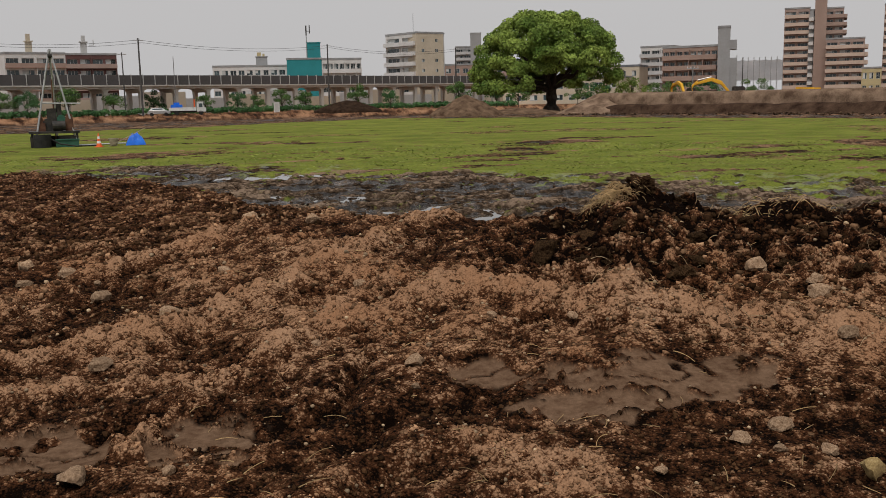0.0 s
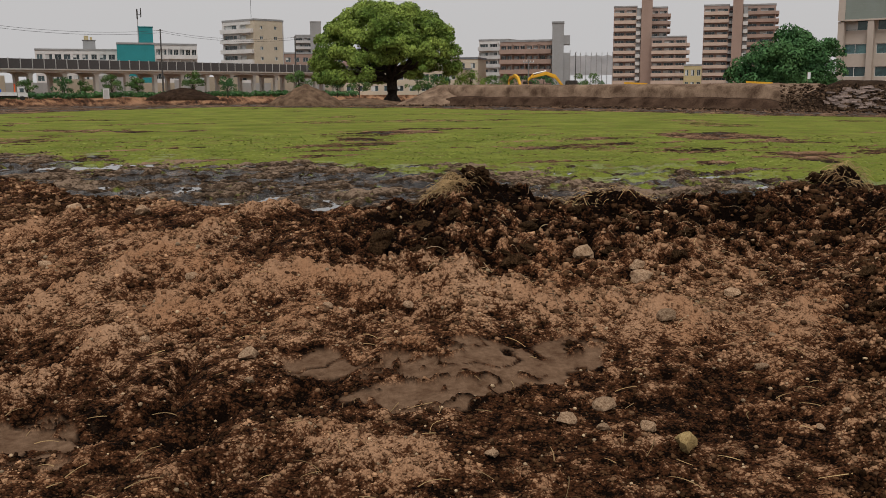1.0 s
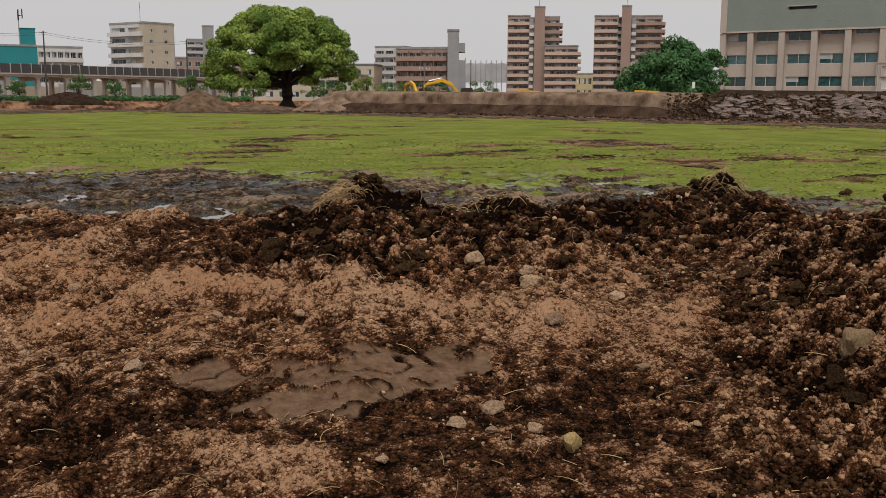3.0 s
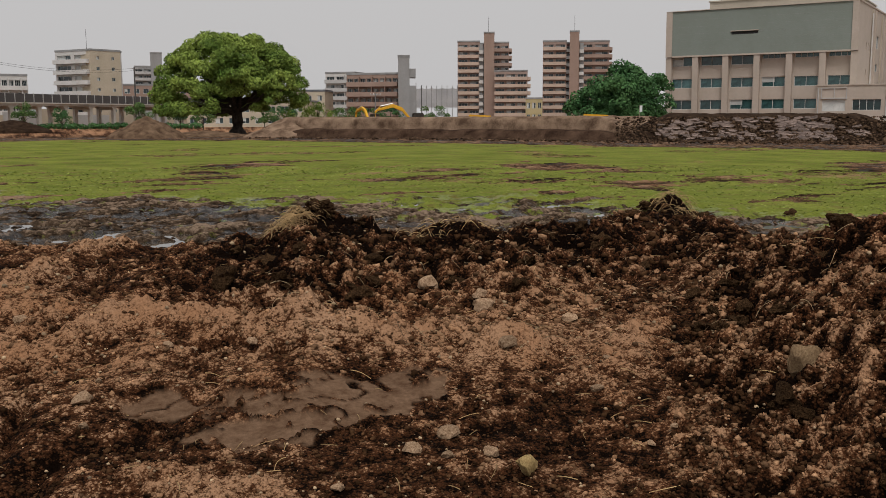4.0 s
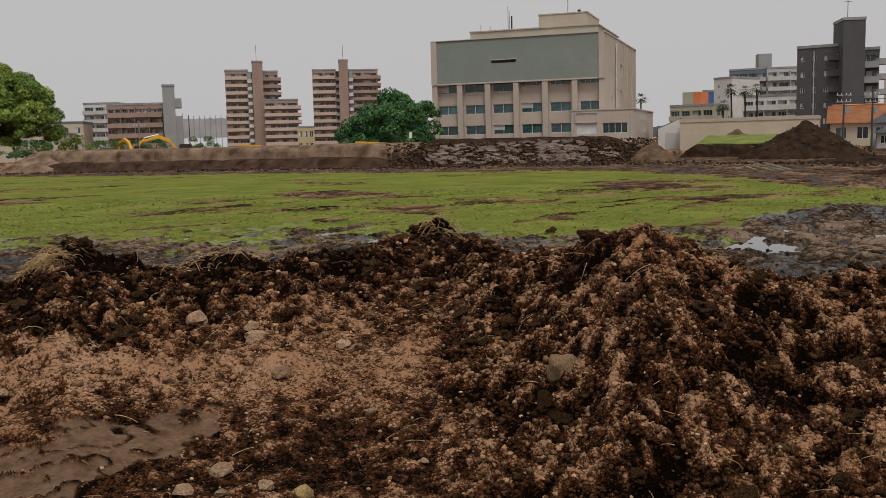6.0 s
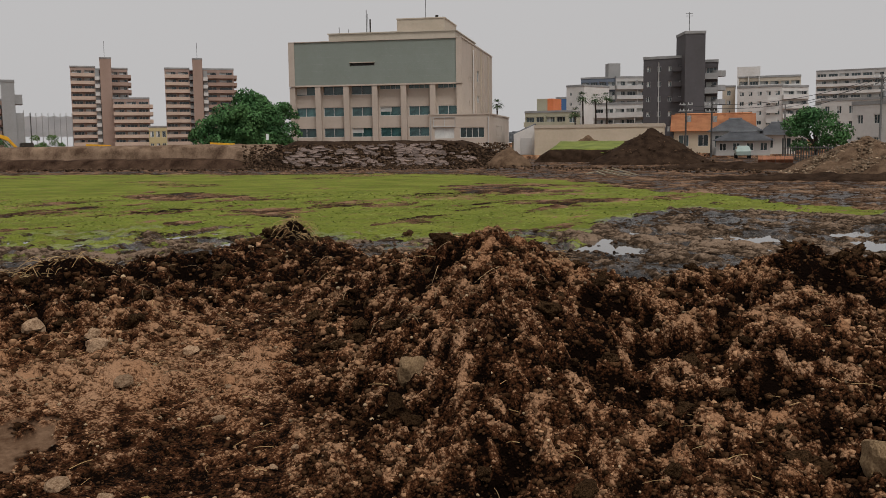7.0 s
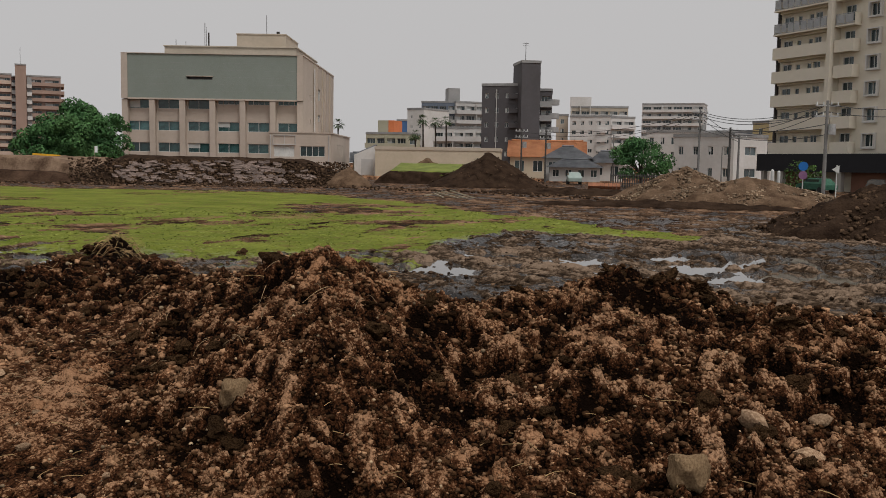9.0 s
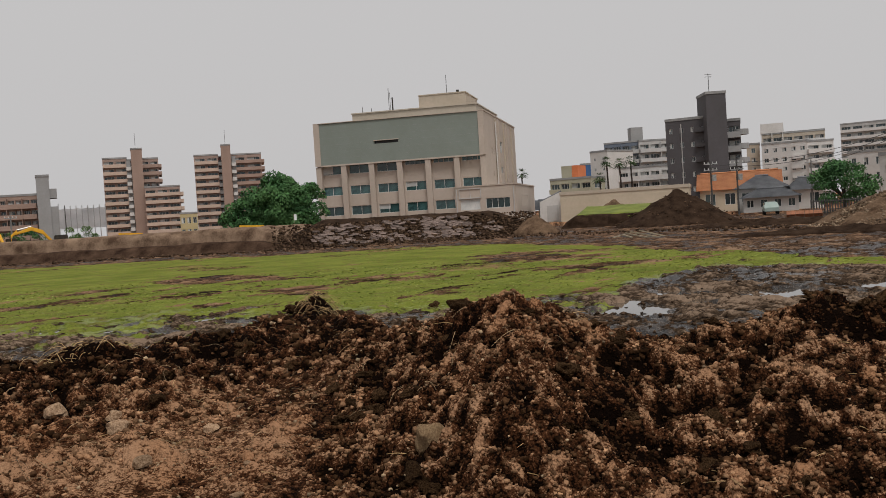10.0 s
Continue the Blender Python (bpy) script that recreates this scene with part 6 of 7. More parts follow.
# ---- the tall apartment block close on the right ----
def tall_block():
    p, q = Vector((*plan(69.8, 118), 0)), Vector((*plan(72.75, 112), 0))
    u, w = (q - p).normalized(), (q - p).length
    t = thing("apartment_tower", "tall cream apartment block with a black ground-floor fascia", "apartment building",
              Matrix.Translation(p) @ pose(0, 0, 0, 0, 0, math.degrees(math.atan2(u.y, u.x))))
    H, f0, fh, n = 34.2, 4.1, 2.7, 11
    W = w + 14
    bm, holes, wins = bmesh.new(), [], []
    for f in range(n):
        z = f0 + f * fh
        wins += [(.5, z + .9, 1.9, z + 2.1, 0), (2.6, z + .95, 3.2, z + 2.0, 1), (4.3, z + .9, 4.9, z + 2.0, 1), (5.2, z + .7, 6.2, z + 2.1, 0), (w + 1.0, z + .5, w + 2.4, z + 2.2, 0), (w + 4.4, z + .7, w + 5.7, z + 2.0, 0),
                 (w + 8.0, z + .7, w + 9.3, z + 2.0, 0)]
    holes = [q[:4] for q in wins]
    facade(bm, Matrix.Identity(4), W, H, holes, .2)
    for a, c in (((W, 0, 0), (W, 14, 0)), ((W, 14, 0), (0, 14, 0)), ((0, 14, 0), (0, 0, 0))):
        a, c = Vector(a), Vector(c)
        bm.faces.new([bm.verts.new(x) for x in (a, c, c + Vector((0, 0, H)), a + Vector((0, 0, H)))])
    part("wall", bm, OLIVE_CREAM, t)
    for x0, z0, x1, z1, m in wins:
        add_window(t, pose(x0, .08, z0), x1 - x0, z1 - z0, 0 if m else 1)
    for f in range(n):
        z = f0 + f * fh
        rail = f >= 5
        me, rl = balcony_mesh(w - .35, 1.3, 1.15, OLIVE_CREAM, rail)
        ob = part("balcony", me, OLIVE_CREAM, t, at=pose(.15, -.003, z + .1))
        if rl:
            part("railing", rl, RAIL, ob)
        me, rl = balcony_mesh(2.6, 1.0, 1.15, OLIVE_CREAM, rail)
        ob = part("balcony", me, OLIVE_CREAM, t, at=pose(w + .55, -.003, z + .1))
        if rl:
            part("railing", rl, RAIL, ob)
        part("beam", boxes((.3, -.5, z + 2.42, w - .6, -.003, z + 2.65)), OLIVE_CREAM, t)
        for x in (w + 4.2, w + 7.8):
            part("window_surround", boxes((x, -.35, z + .5, x + 1.7, -.003, z + .68), (x, -.35, z + 2.02, x + 1.7, -.003, z + 2.15), (x, -.35, z + .68, x + .16, -.003, z + 2.02), (x + 1.54, -.35, z + .68, x + 1.7, -.003, z + 2.02)), WHITE, t)
    part("pier", boxes((w - .1, -1.45, f0 - .1, w + .45, -.003, H)), OLIVE_CREAM, t)
    part("edge_pipe", boxes((-.18, -.4, f0, -.02, .4, H)), DARKGREY, t)
    part("fascia", boxes((-.6, -2.2, 2.1, W, -.003, 4.05)), BLACKBAND, t, "black fascia band")
    part("shop_wall", boxes((1.5, -.6, 0, w - 1.5, -.01, 2.09), (w + 3.5, -.6, 0, W, -.01, 2.09)), BRICKBASE, t)
    for x in (0, 3.0, w - .5, w + 3):
        part("column", boxes((x, -2.0, 0, x + .45, -1.5, 2.09)), CONCRETE, t)
    part("roof", boxes((-.1, -.1, H, W + .1, 14.1, H + .5)), ROOFING, t)


OLIVE_CREAM = wall_paint("warm_cream_tile", 0.72, 0.66, 0.56, 0.9)
tall_block()


# ---- the elevated railway ----
def viaduct():
    a, c = Vector((*plan(-31, 196), 0)), Vector((*plan(9, 328), 0))
    t = thing("railway_viaduct", "concrete railway viaduct with a dark ribbed parapet", "railway viaduct", Matrix.Translation(a) @ pose(0, 0, 0, 0, 0, math.degrees(math.atan2((c - a).y, (c - a).x))))
    L = (c - a).length
    part("deck", boxes((0, 0, 5.5, L, 7, 6.3), (0, -.5, 6.0, L, -.003, 6.3)), VIADUCT, t)
    n = int(L / 2.75)
    pan = mesh_of("parapet_panel", boxes((.06, -.5, 6.304, 2.69, -.32, 8.35)), PARAPET)
    rib = mesh_of("parapet_post", boxes((-.09, -.62, 6.304, .06, -.3, 8.5)), PALE)
    for k in range(n):
        part("parapet_panel", pan, PARAPET, t, at=pose(k * 2.75, 0, 0))
        part("parapet_post", rib, VIADUCT, t, at=pose(k * 2.75, 0, 0))
    bm = bmesh.new()
    span = 8.2
    prof = [(0, 0), (.45, 0), (.45, 4.75), (.62, 5.1), (1.0, 5.35), (1.7, 5.48), (0, 5.49)]
    for y0, y1 in ((.3, 1.2), (5.6, 6.5)):
        for s in (1, -1):
            lo = [bm.verts.new((s * x, y0, z)) for x, z in prof]
            hi = [bm.verts.new((s * x, y1, z)) for x, z in prof]
            for i in range(len(prof)):
                j = (i + 1) % len(prof)
                bm.faces.new((lo[i], lo[j], hi[j], hi[i]))
            bm.faces.new(lo)
            bm.faces.new(hi)
    box(bm, -.4, 1.2, 4.6, .4, 5.6, 5.4)
    bmesh.ops.recalc_face_normals(bm, faces=bm.faces[:])
    pier = mesh_of("pier", bm, VIADUCT)
    for k in range(int(L / span)):
        part("pier", pier, VIADUCT, t, at=pose(3 + k * span, 0, 0))
    for y in (2.5, 6.0):
        part("track", boxes((0, y - .8, 6.304, L, y - .65, 6.5), (0, y + .2, 6.304, L, y + .35, 6.5)), RUST, t)
    wallm = CREAM
    # plain panels added in place of the buildings' lower storeys behind the arches
    facade_row = thing("facade_wall", "plain pale wall in place of the facades beyond the viaduct arches", "wall", t.matrix_basis @ pose(0, 16, 0), kind="structure")
    for k in range(int(L / 12)):
        part("wall_panel", boxes((k * 12 + .03, 0, 0, k * 12 + 11.97, .25, 3.4 + .8 * (k % 3))), wallm if k % 2 else PALE, facade_row)


viaduct()


# ---- poles and wires ----
def pole(az, d, h, arms=1, mat=None, r=.16, label="tall utility pole with a crossarm", trans=False):
    px, py = plan(az, d)
    t = thing("utility_pole", label, "utility pole", pose(px, py, 0, 0, 0, -az + 20), "poles round the site")
    part("pole", tube(bmesh.new(), [(0, 0, -.2), (0, 0, h)], [r, r * .65], 8), mat or POLE, t)
    for k in range(arms):
        part("crossarm", boxes((-.9, -.06, h - .45 - k * .8, .9, .06, h - .33 - k * .8)), STEEL, t)
        for x in (-.8, -.3, .3, .8):
            part("insulator", tube(bmesh.new(), [(x, 0, h - .33 - k * .8), (x, 0, h - .1 - k * .8)], [.06, .04], 6), WHITEPAINT, t)
    if trans:
        bm = bmesh.new()
        bmesh.ops.create_cone(bm, segments=12, radius1=.28, radius2=.28, depth=.8, cap_ends=True, matrix=Matrix.Translation((.35, -.2, h - 2.2)))
        part("transformer", bm, STEEL, t)
    return Vector((px, py, h - .3))


P = {}
for key, args in {"a": (-17.49, 192, 14.6, 1, DARKPOLE, .22), "b": (-18.42, 200, 12.4, 1, DARKPOLE), "c": (-15.64, 210, 12.0, 0, POLE, .1), "d": (-6.79, 240, 15.9, 1, DARKPOLE, .24), "e": (.80, 250, 15.0, 1, DARKPOLE, .24),
                  "f": (55.2, 128, 7.2, 2, DARKPOLE, .15), "g": (56.65, 128, 7.1, 2, DARKPOLE, .15), "h": (65.59, 112, 9.0, 2, POLE), "i": (67.3, 112, 6.9, 1, DARKPOLE, .18), "j": (72.5, 79, 7.6, 2, POLE, .17),
                  "k": (60.63, 150, 7.2, 1, POLE), "l": (67.8, 114, 6.2, 1, POLE), "m": (66.9, 108, 4.6, 0, POLE, .08), "n": (14.62, 150, 6.2, 1, POLE), "o": (17.38, 285, 11.9, 0, DARKPOLE, .16), "p": (80, 80, 8, 2, POLE), "q": (-28, 190, 14.6, 1, DARKPOLE, .22)}.items():
    P[key] = pole(*args, trans=key in "fghj")


def wire(p, q, sag, n=14):
    pts = [p.lerp(q, k / n) - Vector((0, 0, sag * 4 * (k / n) * (1 - k / n))) for k in range(n + 1)]
    tagged(part("cable", tube(bmesh.new(), pts, [.03] * len(pts), 4), CABLE), "thin black overhead cable between poles", "cable", "overhead cables")


for a, c, s in (("f", "g", .3), ("h", "j", 1.0), ("h", "l", .3), ("j", "p", .6), ("a", "d", 1.2), ("d", "e", 1.2), ("q", "a", 1.0), ("g", "h", .9), ("k", "h", .5), ("i", "j", .7)):
    for o in (Vector((0, 0, 0)), Vector((.5, .3, -.5))):
        wire(P[a] + o, P[c] + o, s)
for o in (0, .9, 1.7):
    wire(P["h"] + Vector((0, 0, -.3 - o)), P["j"] + Vector((0, 0, -.6 - o)), .8)


# ---------------- things on the site ----------------
def ground_at(az, d):
    x, y = plan(az, d)
    return x, y, float(ground_z([x], [y])[0])


def drill_rig():
    x, y, z = ground_at(-22.25, 55.5)
    t = thing("boring_rig", "soil boring tripod rig with a dark machine below", "drilling rig", pose(x, y, z - .02, 0, 0, 22))
    apex = (0.05, 0, 5.15)
    for k, (fx, fy) in enumerate(((-1.05, -.55), (1.1, -.5), (.1, 1.3))):
        part("leg", tube(bmesh.new(), [(fx, fy, -.05), (fx * .02 + .05, fy * .02, 5.2)], [.055, .05], 8), STEEL, t, "pale steel leg")
    part("crossbar", bar((-.6, -.3, 2.35), (1.35, -.28, 2.3), .04), STEEL, t)
    part("pulley", tube(bmesh.new(), [(-.06, 0, 4.85), (.16, 0, 4.85)], [.14, .14], 12), DARKSTEEL, t)
    part("hoist_rope", bar((0, 0, 1.6), (.02, 0, 4.8), .015), CABLE, t)
    part("drill_rod", bar((.02, -.05, .4), (.02, -.05, 3.6), .035), RUST, t)
    part("platform", boxes((-1.3, -.8, .74, 1.25, .7, .86), (-1.2, -.7, 0, -1.1, -.6, .74), (1.05, -.7, 0, 1.15, -.6, .74), (-1.2, .5, 0, -1.1, .6, .74), (1.05, .5, 0, 1.15, .6, .74)), DARKSTEEL, t, "dark work platform")
    bm = boxes((-.35, -.3, .86, .3, .3, 1.35), (-.25, -.2, 1.35, .1, .2, 1.75), (.12, -.25, 1.35, .3, .1, 1.6))
    tube(bm, [(-.5, 0, 1.1), (.5, 0, 1.1)], [.18, .18], 12)
    tube(bm, [(.2, -.1, 1.6), (.2, -.1, 2.0)], [.1, .1], 8)
    for v in bm.verts:
        v.co.x *= 1.35
        v.co.z = .86 + (v.co.z - .86) * 1.35
    part("drill_head", bm, DARKSTEEL, t)
    part("winch", tube(bmesh.new(), [(-.1, -.5, 1.15), (.55, -.5, 1.15)], [.26, .26], 14), DARKSTEEL, t)
    part("control_box", boxes((.55, -.45, .862, .95, .25, 1.5), (.6, -.3, 1.5, .9, .1, 1.75)), RUST, t)
    part("skid", boxes((-1.25, -.68, .02, -.35, -.6, .6), (.2, -.68, .02, 1.02, -.6, .6), (-1.0, .1, .02, .95, .2, .6)), DARKSTEEL, t, "dark machine frame under the platform")
    bm = boxes((-.85, -.4, .86, -.45, .3, 1.3), (-.8, -.3, 1.3, -.55, .1, 1.55))
    tube(bm, [(-.65, -.1, 1.55), (-.65, -.1, 1.75)], [.05, .05], 8)
    part("engine", bm, RUST, t)
    part("handwheel", tube(bmesh.new(), [(.36, -.36, 1.5), (.36, -.30, 1.5)], [.22, .22], 14), GREENPAINT, t)
    bm = bmesh.new()
    bmesh.ops.create_cone(bm, segments=18, radius1=.42, radius2=.46, depth=.7, cap_ends=True, matrix=Matrix.Translation((-.65, -.95, .35)))
    part("drum", bm, RUBBER, t)
    part("mud_tank", boxes((0, -1.1, 0, 1.15, -.72, .38), (-.04, -1.14, .38, 1.19, -.7, .43)), GREENPAINT, t, "green mud tank")
    part("hose", tube(bmesh.new(), [(-.3, -.9, .5), (.2, -1.3, .2), (1.0, -1.5, .06), (2.0, -1.3, .05)], [.035] * 4, 6), RUBBER, t)
    for k in range(4):
        part("rod_stack", bar((1.0, -.3 + k * .1, .06), (3.6, .2 + k * .1, .06), .04), STEEL, t)


drill_rig()


def traffic_cone(az, d):
    x, y, z = ground_at(az, d)
    t = thing("traffic_cone", "orange traffic cone with white bands", "traffic cone", pose(x, y, z))
    part("base", boxes((-.19, -.19, 0, .19, .19, .04)), CONEORANGE, t)
    zs, rs = [.04, .2, .32, .44, .56, .74], [.14, .112, .09, .068, .047, .02]
    for k in range(5):
        part("sleeve" if k % 2 else "cone_band", tube(bmesh.new(), [(0, 0, zs[k]), (0, 0, zs[k + 1])], [rs[k], rs[k + 1]], 16), CONEWHITE if k % 2 else CONEORANGE, t)


traffic_cone(-20.0, 53)

x, y, z = ground_at(-18.0, 54)
bm = bmesh.new()
bmesh.ops.create_grid(bm, x_segments=16, y_segments=12, size=1)
for v in bm.verts:
    r = max(abs(v.co.x), abs(v.co.y))
    v.co.z = max(0, 1 - r ** 2.2) * .62 + noise.noise(v.co * 3.1) * .16 * (1.1 - r)
    v.co.x *= .52
    v.co.y *= .42
bmesh.ops.solidify(bm, geom=bm.faces[:], thickness=.02)
tagged(part("tarpaulin", bm, BLUESHEET, at=pose(x, y, z + .02, 0, 0, 18)), "bright blue tarpaulin bundled over gear on the grass", "tarpaulin")
x, y, z = ground_at(-18.9, 53.3)
tagged(part("plank", boxes((-1.05, -.06, -.02, 1.05, .06, .02)), WOOD, at=pose(x + .4, y, z + .45, 0, -26, 16)), "pale wooden plank leaning on the tarpaulin", "plank")
x, y, z = ground_at(-19.2, 53.4)
bm = bmesh.new()
bmesh.ops.create_cone(bm, segments=14, radius1=.16, radius2=.26, depth=.42, cap_ends=True, matrix=Matrix.Translation((0, 0, .21)))
tagged(part("sandbag", bm, WOOD, at=pose(x, y, z)), "small pale canvas sack on the mud", "sack")


def truck():
    x, y, z = ground_at(-15.0, 178)
    t = thing("flatbed_truck", "small white flatbed truck with loaded bed", "truck", pose(x, y, 0.1, 0, 0, 14))
    bm = boxes((1.6, -.95, .55, 3.2, .95, 1.3), (1.6, -.95, 1.3, 2.9, .95, 2.3))
    for v in bm.verts:
        if v.co.z > 2 and v.co.x > 2.5:
            v.co.x -= .25
    bmesh.ops.bevel(bm, geom=bm.edges[:], offset=.06, segments=2, affect="EDGES")
    cab = part("cab", bm, WHITEPAINT, t)
    part("windscreen", boxes((2.76, -.8, 1.45, 2.83, .8, 2.15)), GLASS, cab)
    part("side_window", boxes((1.95, -.965, 1.4, 2.6, -.952, 2.05)), GLASS, cab)
    part("bed", boxes((-3.2, -1.0, .8, 1.5, 1.0, .95), (-3.2, -1.0, .95, 1.5, -.94, 1.4), (-3.2, .94, .95, 1.5, 1.0, 1.4), (-3.2, -.94, .95, -3.14, .94, 1.4)), WHITEPAINT, t)
    part("chassis", boxes((-3.0, -.45, .5, 3.0, .45, .8)), DARKSTEEL, t)
    part("load", boxes((-2.9, -.8, .96, -.9, .8, 1.9), (-2.4, -.6, 1.9, -1.4, .6, 2.3)), BLUESHEET, t, "blue sheeted load")
    part("crane_post", bar((1.2, 0, .95), (1.2, 0, 2.8), .12), CONEORANGE, t)
    for wx in (2.3, -1.9):
        for wy in (-.95, .75):
            part("wheel", tube(bmesh.new(), [(wx, wy, .4), (wx, wy + .22, .4)], [.4, .4], 16), RUBBER, t)


truck()


def car(az, d, turn, mat, label):
    x, y, z = ground_at(az, d)
    t = thing("car", label, "car", pose(x, y, .02, 0, 0, turn))
    bm = bmesh.new()
    sec = [(-2.0, .35), (-2.0, .8), (-1.75, .95), (-1.2, 1.45), (.5, 1.48), (1.15, 1.0), (1.95, .85), (2.05, .4)]
    lo = [bm.verts.new((a, -.8 if k not in (3, 4) else -.62, c)) for k, (a, c) in enumerate(sec)]
    hi = [bm.verts.new((a, .8 if k not in (3, 4) else .62, c)) for k, (a, c) in enumerate(sec)]
    for k in range(len(sec)):
        j = (k + 1) % len(sec)
        bm.faces.new((lo[k], hi[k], hi[j], lo[j]))
    bm.faces.new(lo)
    bm.faces.new(hi[::-1])
    bmesh.ops.recalc_face_normals(bm, faces=bm.faces[:])
    bmesh.ops.bevel(bm, geom=bm.edges[:], offset=.05, segments=2, affect="EDGES")
    part("body", bm, mat, t)
    for s in (-1, 1):
        part("side_window", boxes((-1.1, s * .74 - .02, 1.0, .7, s * .74 + .02, 1.36)), GLASS, t)
    for wx in (-1.3, 1.3):
        for s in (-.84, .64):
            part("wheel", tube(bmesh.new(), [(wx, s, .31), (wx, s + .2, .31)], [.31, .31], 16), RUBBER, t)


car(58.4, 118, 36, CARPAINT, "pale green small car parked by the houses")
car(-16.6, 184, 10, STEEL, "silver car parked beside the truck")
car(72.1, 100, 60, GREENPAINT, "dark green small car parked by the apartment block")
car(75.2, 98, 10, DARKSTEEL, "dark car parked by the apartment block")


def excavator(az, d, turn, body_turn=0):
    x, y = plan(az, d)
    t = thing("excavator", "yellow tracked excavator behind the earth bank", "excavator", pose(x, y, .0, 0, 0, turn), "excavators on the site")
    for s in (-1.1, .6):
        bm = boxes((-1.6, s, .1, 1.6, s + .5, .75))
        bmesh.ops.bevel(bm, geom=[e for e in bm.edges if abs((e.verts[0].co - e.verts[1].co).y) > .3], offset=.28, segments=4, affect="EDGES")
        part("track", bm, RUBBER, t)
    bm = boxes((-2.2, -1.1, .9, .9, 1.1, 1.75), (-2.2, -1.1, 1.75, -.9, 1.1, 2.05))
    bmesh.ops.bevel(bm, geom=bm.edges[:], offset=.08, segments=2, affect="EDGES")
    part("body", bm, YELLOWPAINT, t)
    bm = boxes((-.75, -1.1, 1.76, .7, -.1, 2.85))
    bmesh.ops.bevel(bm, geom=bm.edges[:], offset=.1, segments=2, affect="EDGES")
    cab = part("cab", bm, DARKSTEEL, t)
    part("cab_window", boxes((-.55, -1.12, 1.95, .55, -1.103, 2.7)), GLASS, cab)
    part("stripe", boxes((-2.15, -1.125, 1.3, -.9, -1.103, 1.55)), DARKSTEEL, t)

    def arm(name, pts, wid, hs):
        bm = bmesh.new()
        rings = []
        for (a, c), hh in zip(pts, hs):
            rings.append([bm.verts.new((a, s * wid, c + q * hh)) for s, q in ((-1, -1), (1, -1), (1, 1), (-1, 1))])
        for a, c in zip(rings, rings[1:]):
            for k in range(4):
                bm.faces.new((a[k], a[(k + 1) % 4], c[(k + 1) % 4], c[k]))
        bm.faces.new(rings[0][::-1])
        bm.faces.new(rings[-1])
        bmesh.ops.bevel(bm, geom=bm.edges[:], offset=.04, segments=1, affect="EDGES")
        part(name, bm, YELLOWPAINT, t)
    arm("boom", [(.7, 1.6), (2.1, 3.3), (3.3, 3.75), (5.3, 3.2)], .2, [.2, .26, .22, .14])
    arm("stick", [(4.9, 3.6), (5.6, 2.9), (5.4, 1.4)], .16, [.13, .2, .13])
    part("ram", bar((1.6, 0, 1.9), (2.8, 0, 3.4), .08), STEEL, t)
    part("ram", bar((3.3, 0, 4.05), (4.9, 0, 3.7), .07), STEEL, t)
    bm = boxes((4.9, -.5, .5, 5.8, .5, 1.3))
    for v in bm.verts:
        if v.co.z < 1:
            v.co.x -= .3
    part("bucket", bm, DARKSTEEL, t)


excavator(17.2, 122, 172)
excavator(14.35, 142, 100)
# plain yellow boxes for the boom pieces showing over the bank
for az, d in ((20.9, 112), (27.8, 104)):
    x, y = plan(az, d)
    tagged(part("boom_part", boxes((-1.3, -.4, 0, 1.3, .4, .42)), YELLOWPAINT, at=pose(x, y, 2.1, 0, 3, -az)), "yellow machine part showing over the bank", "machine part")


def signpost(az, d, h, discs, label):
    x, y, z = ground_at(az, d)
    t = thing("road_sign", label, "road sign", pose(x, y, z - .05, 0, 0, -az))
    part("post", bar((0, 0, 0), (0, 0, h), .045), WHITEPAINT, t)
    for dz, r, m, sides in discs:
        part("sign_disc", tube(bmesh.new(), [(0, -.07, dz), (0, -.05, dz)], [r, r], sides), m, t)


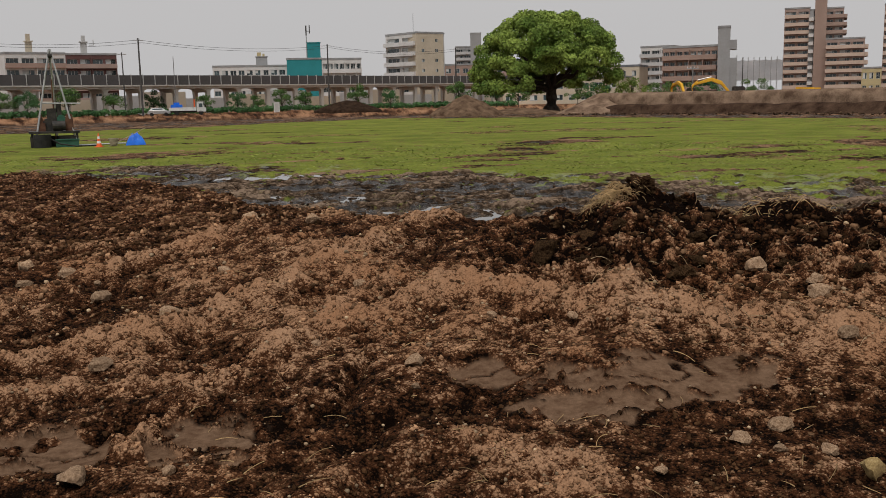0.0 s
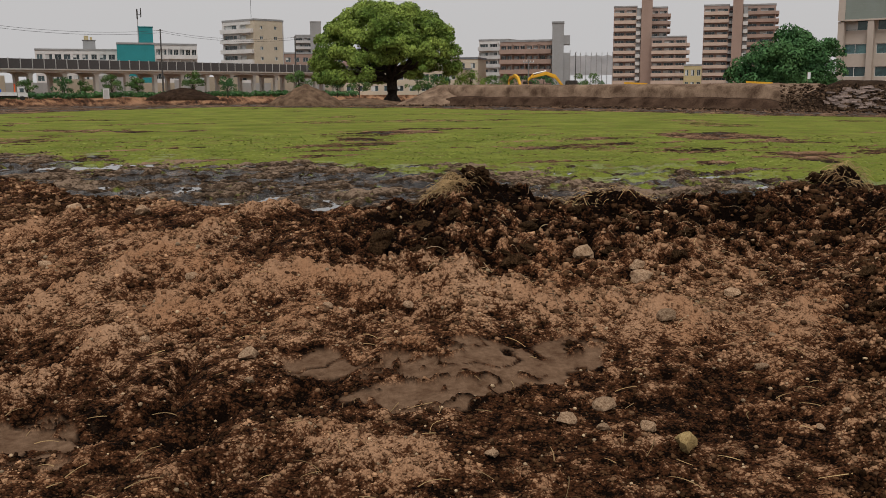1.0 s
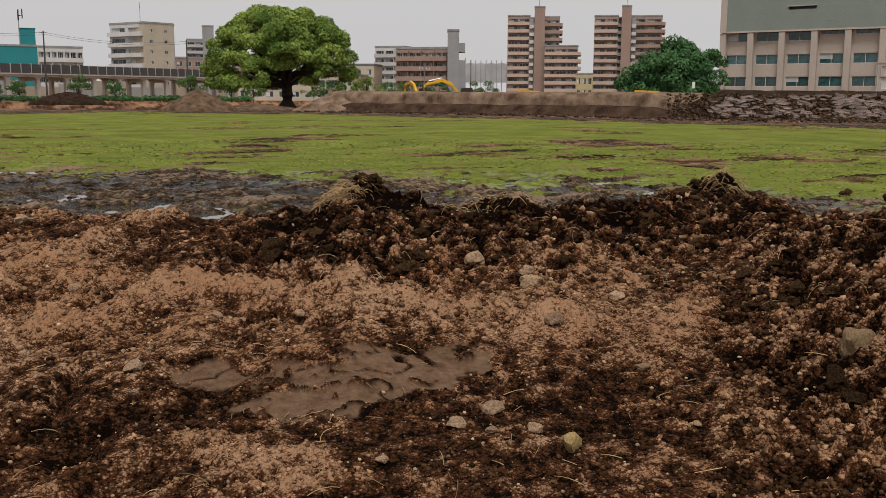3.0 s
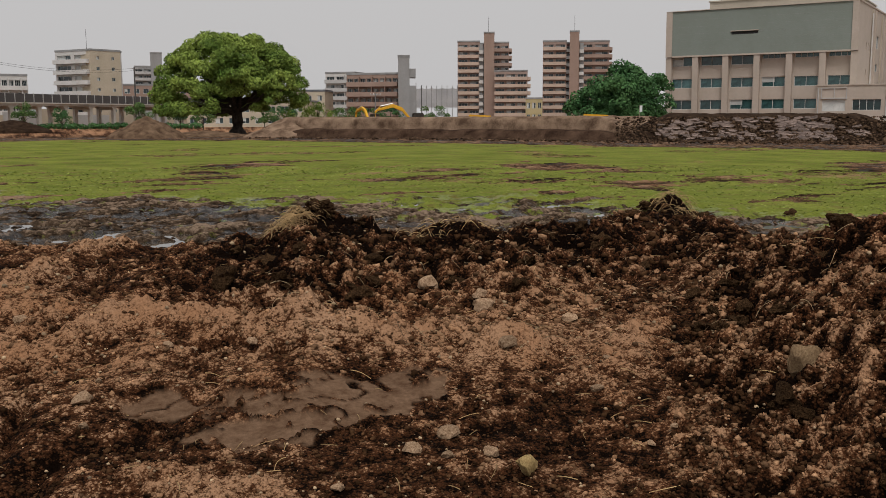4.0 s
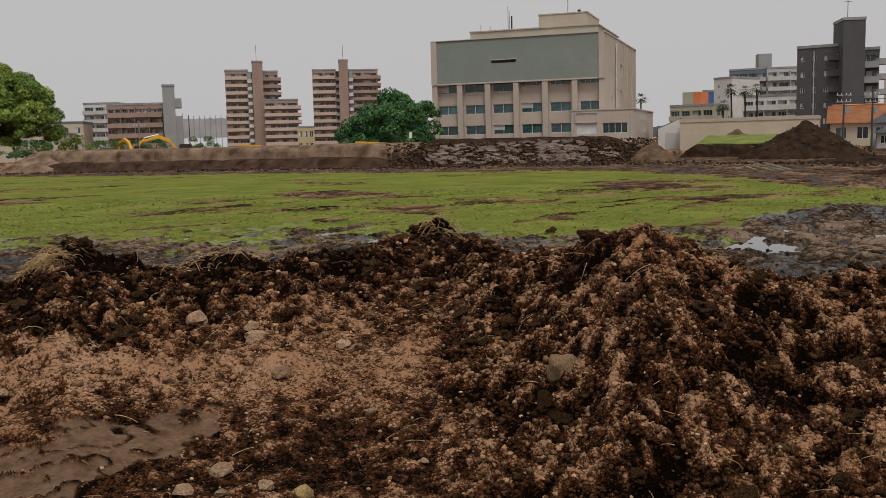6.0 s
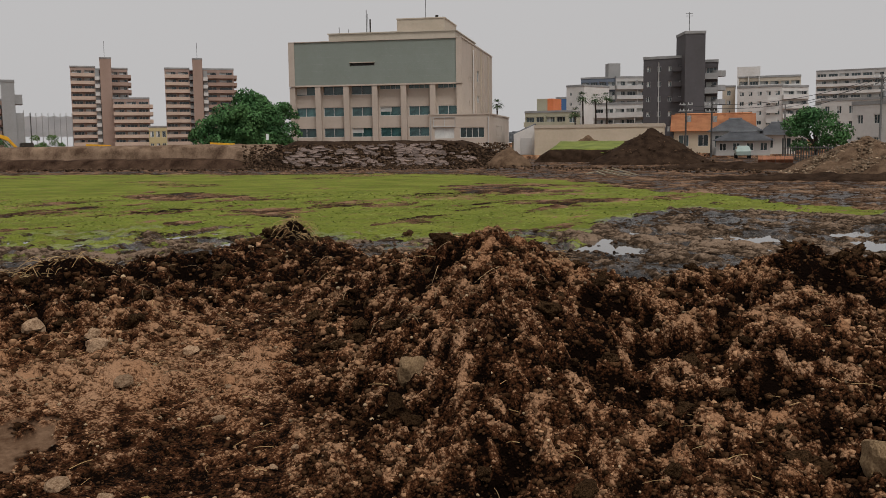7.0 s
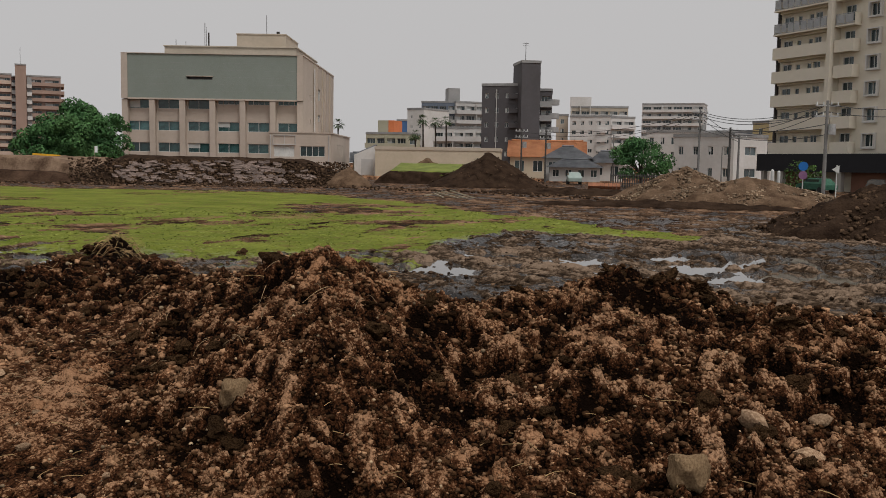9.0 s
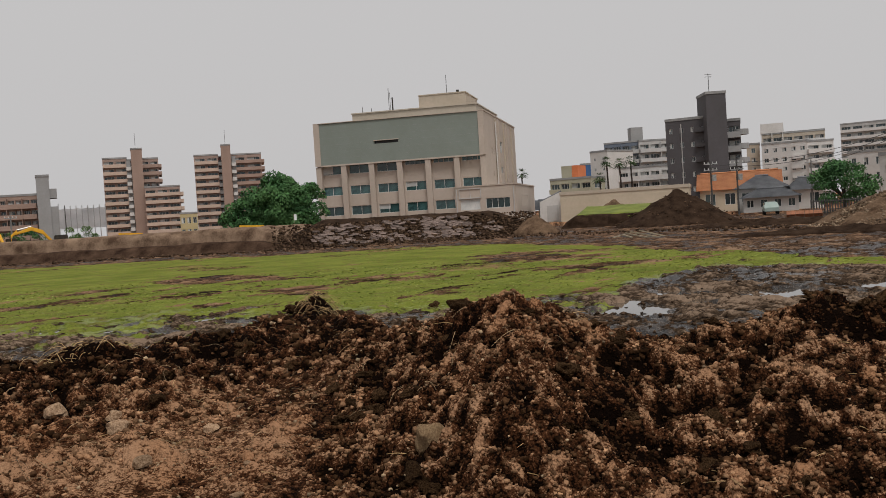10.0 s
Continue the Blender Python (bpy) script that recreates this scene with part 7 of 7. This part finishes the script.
signpost(71.4, 80, 2.9, ((2.55, .36, SIGNBLUE, 20), (1.85, .33, SIGNPURPLE, 20)), "round blue and faded red road signs on a white post")
signpost(73.15, 80, 2.7, ((2.35, .38, WHITEPAINT, 3),), "white triangular road sign on a white post")
for az, d, h in ((69.75, 84, 2.1), (70.1, 84, 2.0), (75.3, 78, .8), (75.9, 78, .8), (74.6, 78, .7)):
    x, y, z = ground_at(az, d)
    tagged(part("bollard", tube(bmesh.new(), [(0, 0, -.1), (0, 0, h), (0, 0, h + .12)], [.13, .13, .05], 10), WHITEPAINT, at=pose(x, y, z)), "white post beside the street", "bollard", "street posts")
fence = thing("barrier_fence", "low orange plastic barrier fence", "fence")
for k in range(8):
    (x, y), (x2, y2) = plan(59.3 + k * .24, 92), plan(59.52 + k * .24, 92)
    part("barrier_panel", tube(bmesh.new(), [(x, y, .38), (x2, y2, .38)], [.3, .3], 4), FADED, fence)
fence = thing("site_fence", "dark low garden fence beside the houses", "fence")
for k in range(40):
    x, y = plan(60.6 + k * .14, 104)
    part("fence_post", boxes((x - .05, y - .05, 0, x + .05, y + .05, 1.5)), DARKPOLE, fence)
for hh in (.5, 1.3):
    part("fence_rail", bar((*plan(60.6, 104), hh), (*plan(66.1, 104), hh), .05), DARKPOLE, fence)
x, y = plan(-9.9, 191)
t = thing("portable_toilet", "white portable toilet cabin beside the hedge", "portable toilet", pose(x, y, 0, 0, 0, 8))
part("cabin", boxes((-.55, -.5, .1, .55, .6, 2.0)), WHITEPAINT, t)
part("door", boxes((-.4, -.54, .18, .4, -.503, 1.85)), PALE, t)
part("roof", boxes((-.6, -.55, 2.0, .6, .65, 2.12)), PALE, t)
x, y = plan(30.35, 91)
flag = thing("marker_flag", "small white marker flag on the bank", "flag", pose(x, y, 2.4))
part("stick", bar((0, 0, -.3), (0, 0, .9), .02), WOOD, flag)
part("cloth", boxes((0, -.01, .3, .3, .01, .88)), CONEWHITE, flag)
x, y, z = ground_at(49.8, 62)
for k in range(5):
    tagged(part("broken_timber", boxes((-1.2, -.05, 0, 1.2, .05, .08)), WOOD, at=pose(x + k * .4, y - k * .5, z + .05, 0, -4 * k, 30 + k * 25)), "broken pale timber lying on the mud", "timber", "broken timbers")
